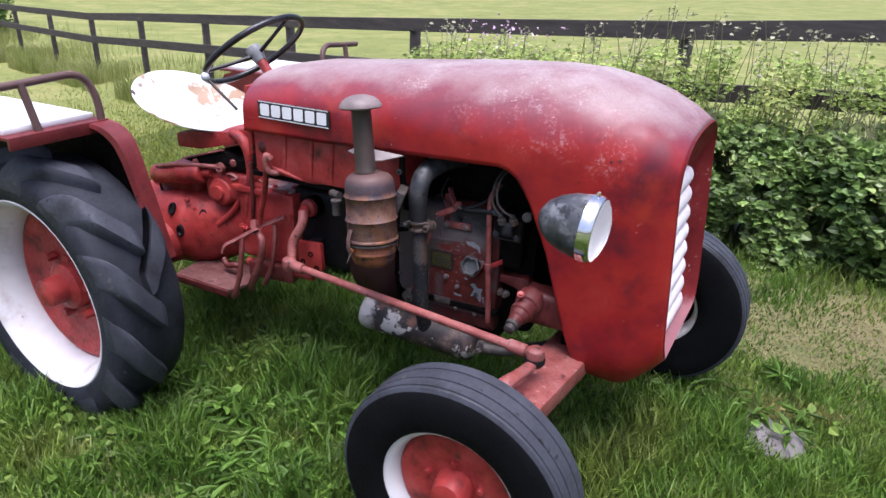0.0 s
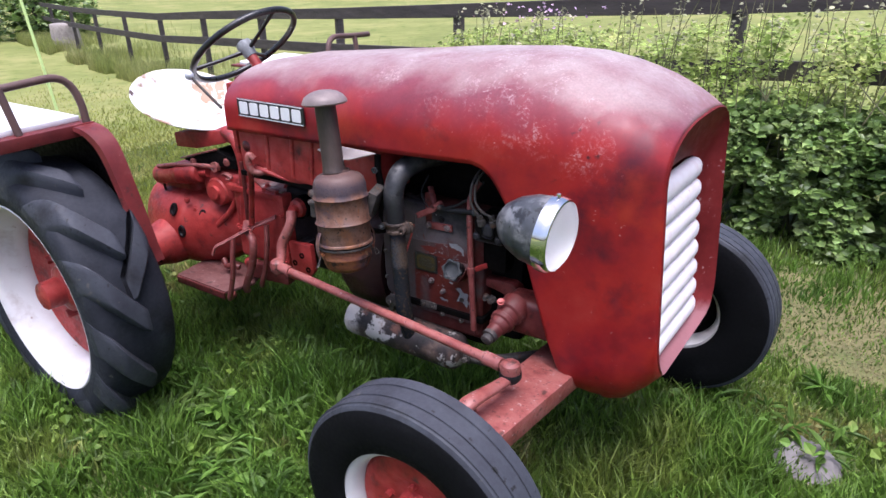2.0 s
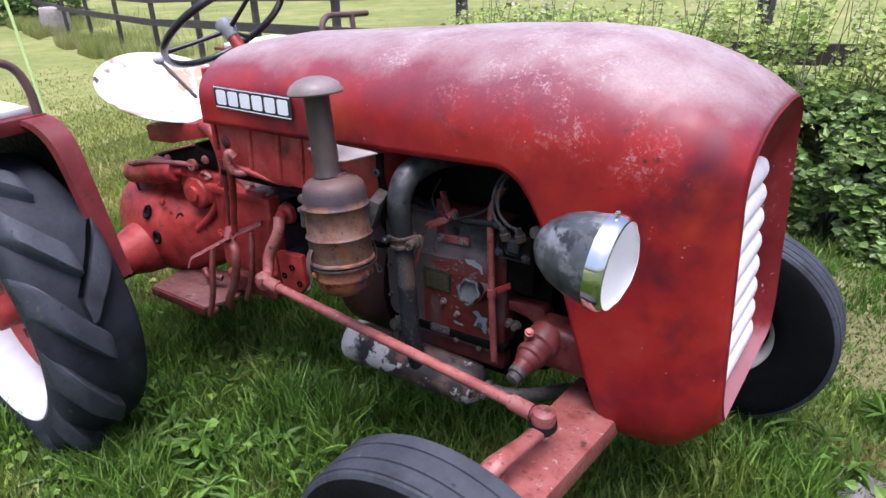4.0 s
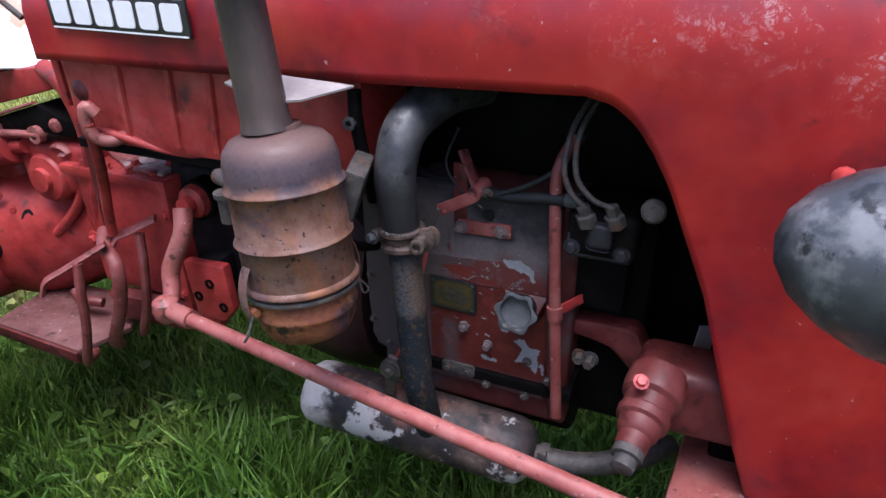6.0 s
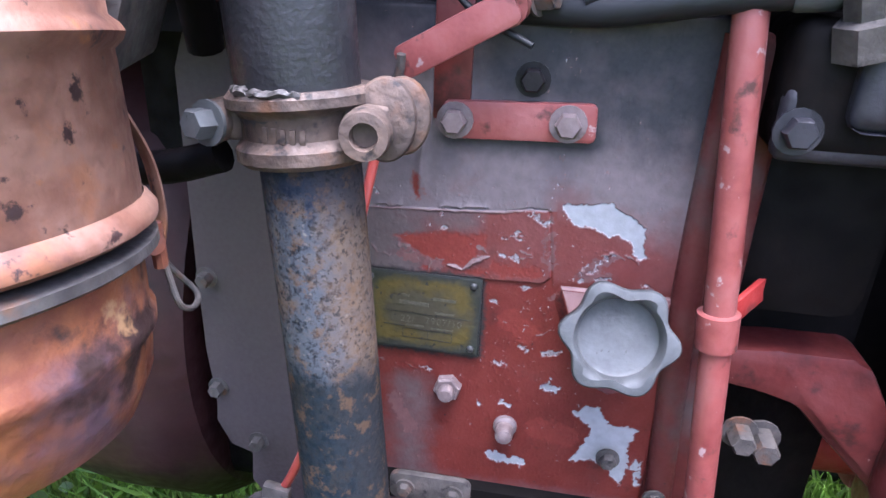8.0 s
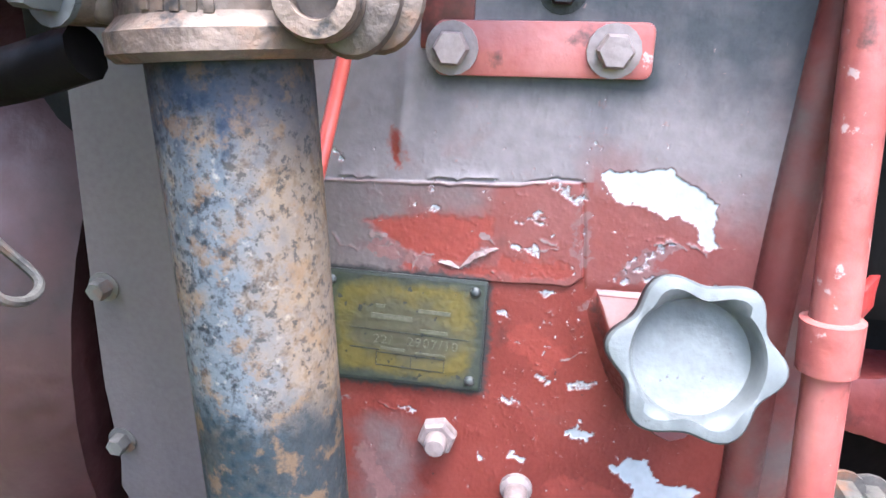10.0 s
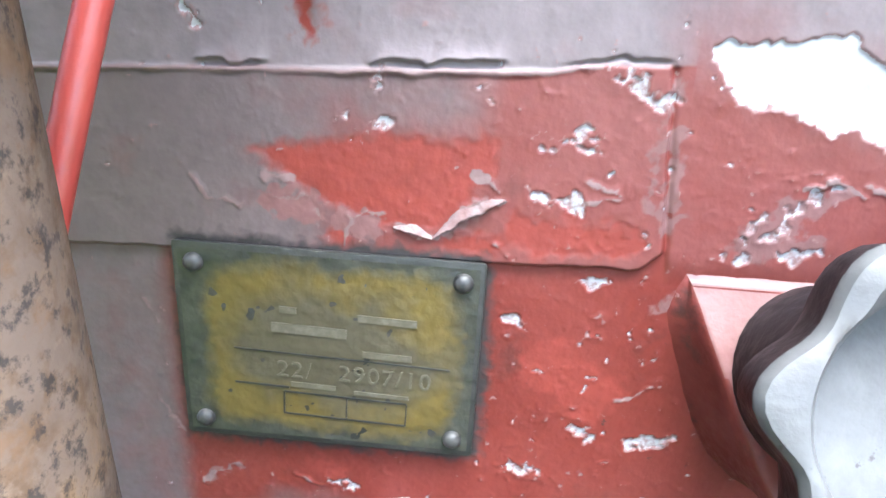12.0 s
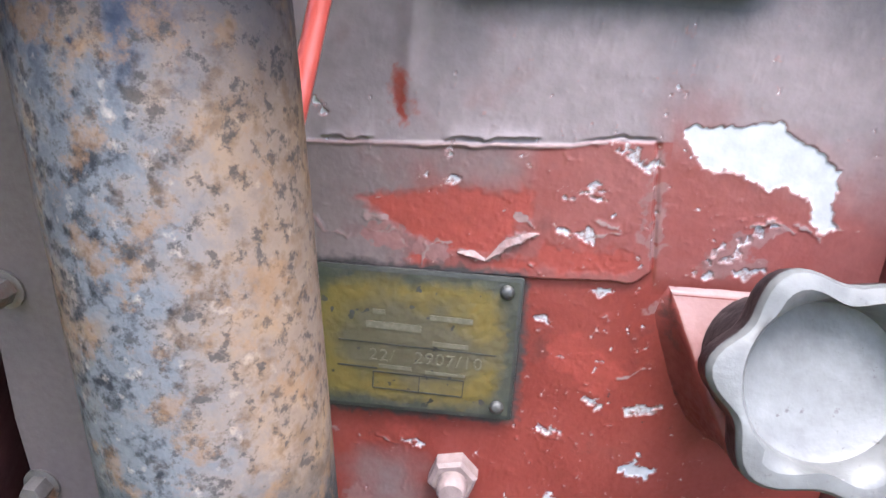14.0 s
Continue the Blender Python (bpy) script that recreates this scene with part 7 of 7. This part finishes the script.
blades("yard_grass", x, y, h, rng.uniform(0.0020, 0.0056, len(x)), M["grass"], "lush uncut green grass round and under the tractor", rng)
n = 170000
x, y = rng.uniform(-0.2, 4.6, n), rng.uniform(-1.2, 2.6, n)
keep = rng.uniform(0, 1, n) * (1 + np.exp(-9 * (x - 0.25))) < 0.15 + 1.1 * np.clip(bare(x, y) - 0.25, 0, 1)
x, y = x[keep], y[keep]
blades("dry_thatch", x, y, rng.uniform(0.004, 0.022, len(x)), rng.uniform(0.0015, 0.0035, len(x)), M["thatch"], "flattened dry grass on the trodden strip", rng, 2.6)
n = 90000
x = -2.4 - rng.exponential(3.0, n)
y = rng.uniform(-2.5, 1, n) + rng.uniform(0, 1, n) * (fence_y(x) - 0.4)
keep = (x > -14) & (y < fence_y(x) - 0.2)
x, y = x[keep], y[keep]
blades("lawn_grass", x, y, rng.uniform(0.02, 0.06, len(x)), rng.uniform(0.003, 0.007, len(x)), M["lawn"], "short light green mown lawn", rng)
n = 60000
x = rng.uniform(-27, 4, n)
off = rng.exponential(0.9, n)
y = fence_y(x) - 1.0 + off
keep = (y > 2.0) & (x < 0.2) & (np.array([noise.noise(Vector((p * 0.7, q * 0.7, 4.4))) for p, q in zip(x, y)]) > -0.15)
x, y = x[keep], y[keep]
blades("verge_grass", x, y, rng.uniform(0.10, 0.48, len(x)), rng.uniform(0.003, 0.006, len(x)), M["verge"], "tall pale verge grass along the fence", rng, 0.35)


def leaves(name, centre, size, normal_up, material, label, category, rng, wide=0.36, stray=0.55):
    """Pointed leaves of six corners with a folded midrib."""
    n = len(centre)
    d = rng.normal(0, 1, (n, 3))
    d[:, 2] = np.abs(d[:, 2]) * 0.3 - 0.15
    d /= np.linalg.norm(d, axis=1, keepdims=True)
    up = rng.normal(0, stray, (n, 3)) + np.array(normal_up)
    s = np.cross(d, up)
    s /= np.linalg.norm(s, axis=1, keepdims=True) + 1e-9
    u = np.cross(s, d)
    L, W = size[:, None], size[:, None] * wide * rng.uniform(0.75, 1.25, (n, 1))
    v = np.zeros((n, 6, 3))
    v[:, 0] = centre
    v[:, 1] = centre + d * L * 0.35 + s * W + u * L * 0.10
    v[:, 2] = centre + d * L * 0.72 + s * W * 0.62 + u * L * 0.05
    v[:, 3] = centre + d * L - u * L * 0.08
    v[:, 4] = centre + d * L * 0.72 - s * W * 0.62 + u * L * 0.05
    v[:, 5] = centre + d * L * 0.35 - s * W + u * L * 0.10
    faces = []
    for q in (np.arange(n) * 6).tolist():
        faces.append((q, q + 1, q + 2, q + 3))
        faces.append((q, q + 3, q + 4, q + 5))
    return strew(name, v, faces, material, label, category)


# broad weeds in the yard grass
spots = [(-1.35, -1.15), (-1.05, -1.0), (-0.75, -0.62), (-0.55, -0.45), (-0.85, -0.3), (-0.3, -0.55), (0.75, 0.2), (0.9, 0.35), (0.65, 0.1), (-0.6, -0.9), (-1.15, -1.3), (0.1, -0.15), (-0.45, -0.1), (1.0, 0.15), (-0.2, -0.85)]
spots += [(rng.uniform(-1.9, 1.5), rng.uniform(-1.6, 0.9)) for k in range(60)]
c, sz = [], []
for px, py in spots:
    for q in range(10):
        c.append((px + rng.normal(0, 0.07), py + rng.normal(0, 0.07), rng.uniform(0.025, 0.10)))
        sz.append(rng.uniform(0.018, 0.058))
leaves("yard_weeds", np.array(c), np.array(sz), (0, 0, 1.2), M["grass"], "broad-leaved weeds among the grass", "weeds", rng)

# flat rosettes of long leaves
c, sz = [], []
for k in range(120):
    px, py = (rng.uniform(-1.1, 0.35), rng.uniform(-1.0, -0.15)) if k < 80 else (rng.uniform(-2.0, 1.3), rng.uniform(-1.7, 0.8))
    for q in range(11):
        c.append((px + rng.normal(0, 0.012), py + rng.normal(0, 0.012), rng.uniform(0.035, 0.075)))
        sz.append(rng.uniform(0.045, 0.115))
leaves("rosette_weeds", np.array(c), np.array(sz), (0, 0, 1.6), M["rosette"], "long-leaved green weeds in rosettes in the grass", "weeds", rng, 0.10)

# hedge of small-leaved shrub, thickest beyond the nose
def bank(n, x0, x1, front, top, depth, rng):
    x = rng.uniform(x0, x1, n)
    t = rng.uniform(0, 1, n) ** 0.75
    hgt = np.array([top(q) for q in x])
    z = hgt * t
    lump = np.array([noise.noise(Vector((p * 2.3, q * 2.6, 1.7))) for p, q in zip(x, z)])
    y = np.array([front(q) for q in x]) + 0.30 * t ** 2 + 0.24 * lump + rng.exponential(depth, n)
    gap = np.array([noise.noise(Vector((p * 5.1, q * 5.3, 9.2))) for p, q in zip(x, z)])
    keep = gap > -0.22
    return np.stack([x, y, z + ground_z(x, y)], 1)[keep]


def hedge_front(x):
    return 2.10 + 0.10 * math.sin(2.3 * x) - 0.06 * (x - 1.2)


def hedge_top(x):
    return 0.72 + 0.26 * min(1.0, max(0.0, (x - 0.7) / 0.9)) + 0.10 * math.sin(3.1 * x + 0.5) + 0.07 * noise.noise(Vector((x * 4, 0, 0)))


pts = bank(46000, 0.40, 5.6, hedge_front, hedge_top, 0.16, rng)
leaves("hedge", pts, rng.uniform(0.022, 0.075, len(pts)), (0, -0.8, 0.9), M["leaf"], "dense dark green leafy hedge beyond the tractor", "hedge", rng, 0.42, 0.95)
back = bank(26000, 0.40, 5.6, lambda q: hedge_front(q) + 0.30, lambda q: hedge_top(q) - 0.04, 0.10, rng)
leaves("hedge_depth", back, rng.uniform(0.05, 0.11, len(back)), (0, -0.8, 0.9), M["leaf"], "shaded inner leaves of the hedge", "hedge", rng, 0.5, 0.8)
inner = []
for i in range(70):
    x = rng.uniform(0.3, 4.1)
    y = hedge_front(x) + 0.30
    inner.append(tube([(x, y, 0), (x + rng.normal(0, 0.08), y + 0.05, 0.45), (x + rng.normal(0, 0.18), y + 0.15, 0.95)], [0.010, 0.007, 0.003], 6, 3))
tagged(part("hedge_stems", merge(*inner), M["stem"]), "thin brown stems inside the hedge", "stems", kind="stuff")


def weed_front(x):
    return 2.35 + 0.12 * math.sin(1.7 * x) + 0.14 * max(0, -x)


def weed_top(x):
    return 1.16 + 0.08 * math.sin(2.7 * x) + 0.12 * noise.noise(Vector((x * 3, 5, 0))) - 0.22 * max(0.0, -x - 0.9)


pts = bank(62000, -2.6, 5.8, weed_front, weed_top, 0.35, rng)
leaves("tall_weeds", pts, rng.uniform(0.018, 0.055, len(pts)), (0, -0.5, 1.0), M["weed"], "tall light green weeds and brambles before the fence", "weeds", rng)
stems, heads = [], []
for i in range(190):
    x = rng.uniform(-1.7, 3.8)
    y = weed_front(x) + rng.uniform(0.05, 0.7)
    z0, z1 = 0.5, weed_top(x) + rng.uniform(-0.05, 0.26)
    stems.append(tube([(x, y, z0), (x + rng.normal(0, 0.03), y, (z0 + z1) / 2), (x + rng.normal(0, 0.05), y, z1)], [0.004, 0.003, 0.002], 5, 3))
    for q in range(7):
        heads.append((x + rng.normal(0, 0.02), y + rng.normal(0, 0.02), z1 - rng.uniform(-0.02, 0.09)))
tagged(part("weed_stems", merge(*stems), M["stem"]), "thin upright weed stems", "stems", kind="stuff")
heads = np.array(heads)
leaves("seed_heads", heads, rng.uniform(0.018, 0.042, len(heads)), (0, 0, 1), M["seed"], "pale nodding seed heads", "weeds", rng)
fl = np.array([(-1.15 + rng.normal(0, 0.22), 3.0 + rng.normal(0, 0.1), 1.20 + rng.normal(0, 0.06)) for i in range(70)])
leaves("blossoms", fl, rng.uniform(0.018, 0.034, len(fl)), (0, -1, 0.5), M["bloom"], "pale pink and white blossoms", "flowers", rng)

# fence
fence = tagged(new("fence"), "dark-stained wooden post and rail fence", "fence", kind="structure")
post_x = [8.9, 6.05, 3.2, 0.22, -2.75, -5.1, -7.4, -9.8, -12.2, -14.8, -17.5, -20.2, -23.0, -26.0]
FENCE_TOP = 1.30


def fence_rise(x):
    """The uneven height of the fence along its run."""
    return float(np.interp(x, [-12.0, -9.8, -7.4, -5.1, -2.75, 0.22, 3.2, 6.05], [0.0, 0.04, 0.035, -0.01, -0.11, 0.05, 0.32, 0.45]))



def fence_at(x):
    return Vector((x, float(fence_y(x)), float(ground_z(x, fence_y(x)))))


for px in post_x:
    b = fence_at(px)
    part("post", box((b.x, b.y + 0.06, b.z + (FENCE_TOP + fence_rise(px)) / 2 - 0.05), (0.09, 0.09, FENCE_TOP + fence_rise(px)), (0, 0, -18), 0.008), M["fence"], fence)
for a, b in zip(post_x, post_x[1:]):
    for zz in (FENCE_TOP - 0.06, FENCE_TOP - 0.52):
        p, q = fence_at(a) + Vector((0, 0, zz + fence_rise(a))), fence_at(b) + Vector((0, 0, zz + fence_rise(b)))
        d = q - p
        m = Matrix.Translation((p + q) / 2) @ d.to_track_quat("X", "Z").to_matrix().to_4x4()
        bm = bmesh.new()
        bmesh.ops.create_cube(bm, size=1, matrix=m @ Matrix.Diagonal((d.length + 0.02, 0.03, 0.14, 1)))
        bmesh.ops.bevel(bm, geom=list(bm.edges), offset=0.004, segments=1, affect="EDGES")
        part("rail", bm, M["fence"], fence)

# stump, flat stone, leaning cord and dark shrubs at the lawn's far end
bz = float(ground_z(-21.0, 10.4))
bm = lathe([(0.36, -0.05), (0.33, 0.1), (0.30, 0.45), (0.29, 0.56), (0.27, 0.58), (0, 0.585)], Matrix.Translation((-21.0, 10.4, bz)) @ Matrix.Scale(1.35, 4), 24)
for v in bm.verts:
    v.co += 0.03 * Vector((noise.noise(v.co * 4), noise.noise(v.co * 4 + Vector((9, 0, 0))), 0))
tagged(part("tree_stump", bm, M["stump"], None, "", 50), "grey weathered tree stump on the lawn", "stump")
bm = bmesh.new()
bmesh.ops.create_icosphere(bm, subdivisions=4, radius=1, matrix=Matrix.Translation((1.185, 0.30, 0.002)) @ Matrix.Diagonal((0.108, 0.130, 0.034, 1)))
for v in bm.verts:
    v.co += 0.020 * noise.noise_vector(v.co * 8) + 0.012 * noise.noise_vector(v.co * 22) + 0.006 * noise.noise_vector(v.co * 60)
tagged(part("flat_stone", bm, M["stone"], None, "", 60), "flat grey stone lying in the grass", "stone")
tagged(part("leaning_cord", tube([(-7.2, 2.4, -0.5), (-7.35, 2.42, 0.4), (-7.55, 2.45, 1.5), (-7.7, 2.5, 2.6)], 0.018, 8), M["string"]), "thin yellow-green cord slanting up from the lawn", "cord")
c, sz = [], []
for i in range(5000):
    bx, by, r = ((-27.0, 11.6, 2.0), (-31.0, 11.0, 2.2), (-25.2, 12.4, 1.5))[i % 3]
    q = rng.normal(0, 1, 3)
    q = q / np.linalg.norm(q) * r * rng.uniform(0.7, 1.05) * (1 + 0.25 * noise.noise(Vector(q.tolist()) * 1.5))
    c.append((bx + q[0], by + q[1], float(ground_z(bx, by)) + 0.9 + q[2] * 0.8))
    sz.append(rng.uniform(0.14, 0.32))
leaves("far_shrubs", np.array(c), np.array(sz), (0, -0.5, 1), M["leaf"], "dark rounded shrubs at the lawn's end", "shrubs", rng)
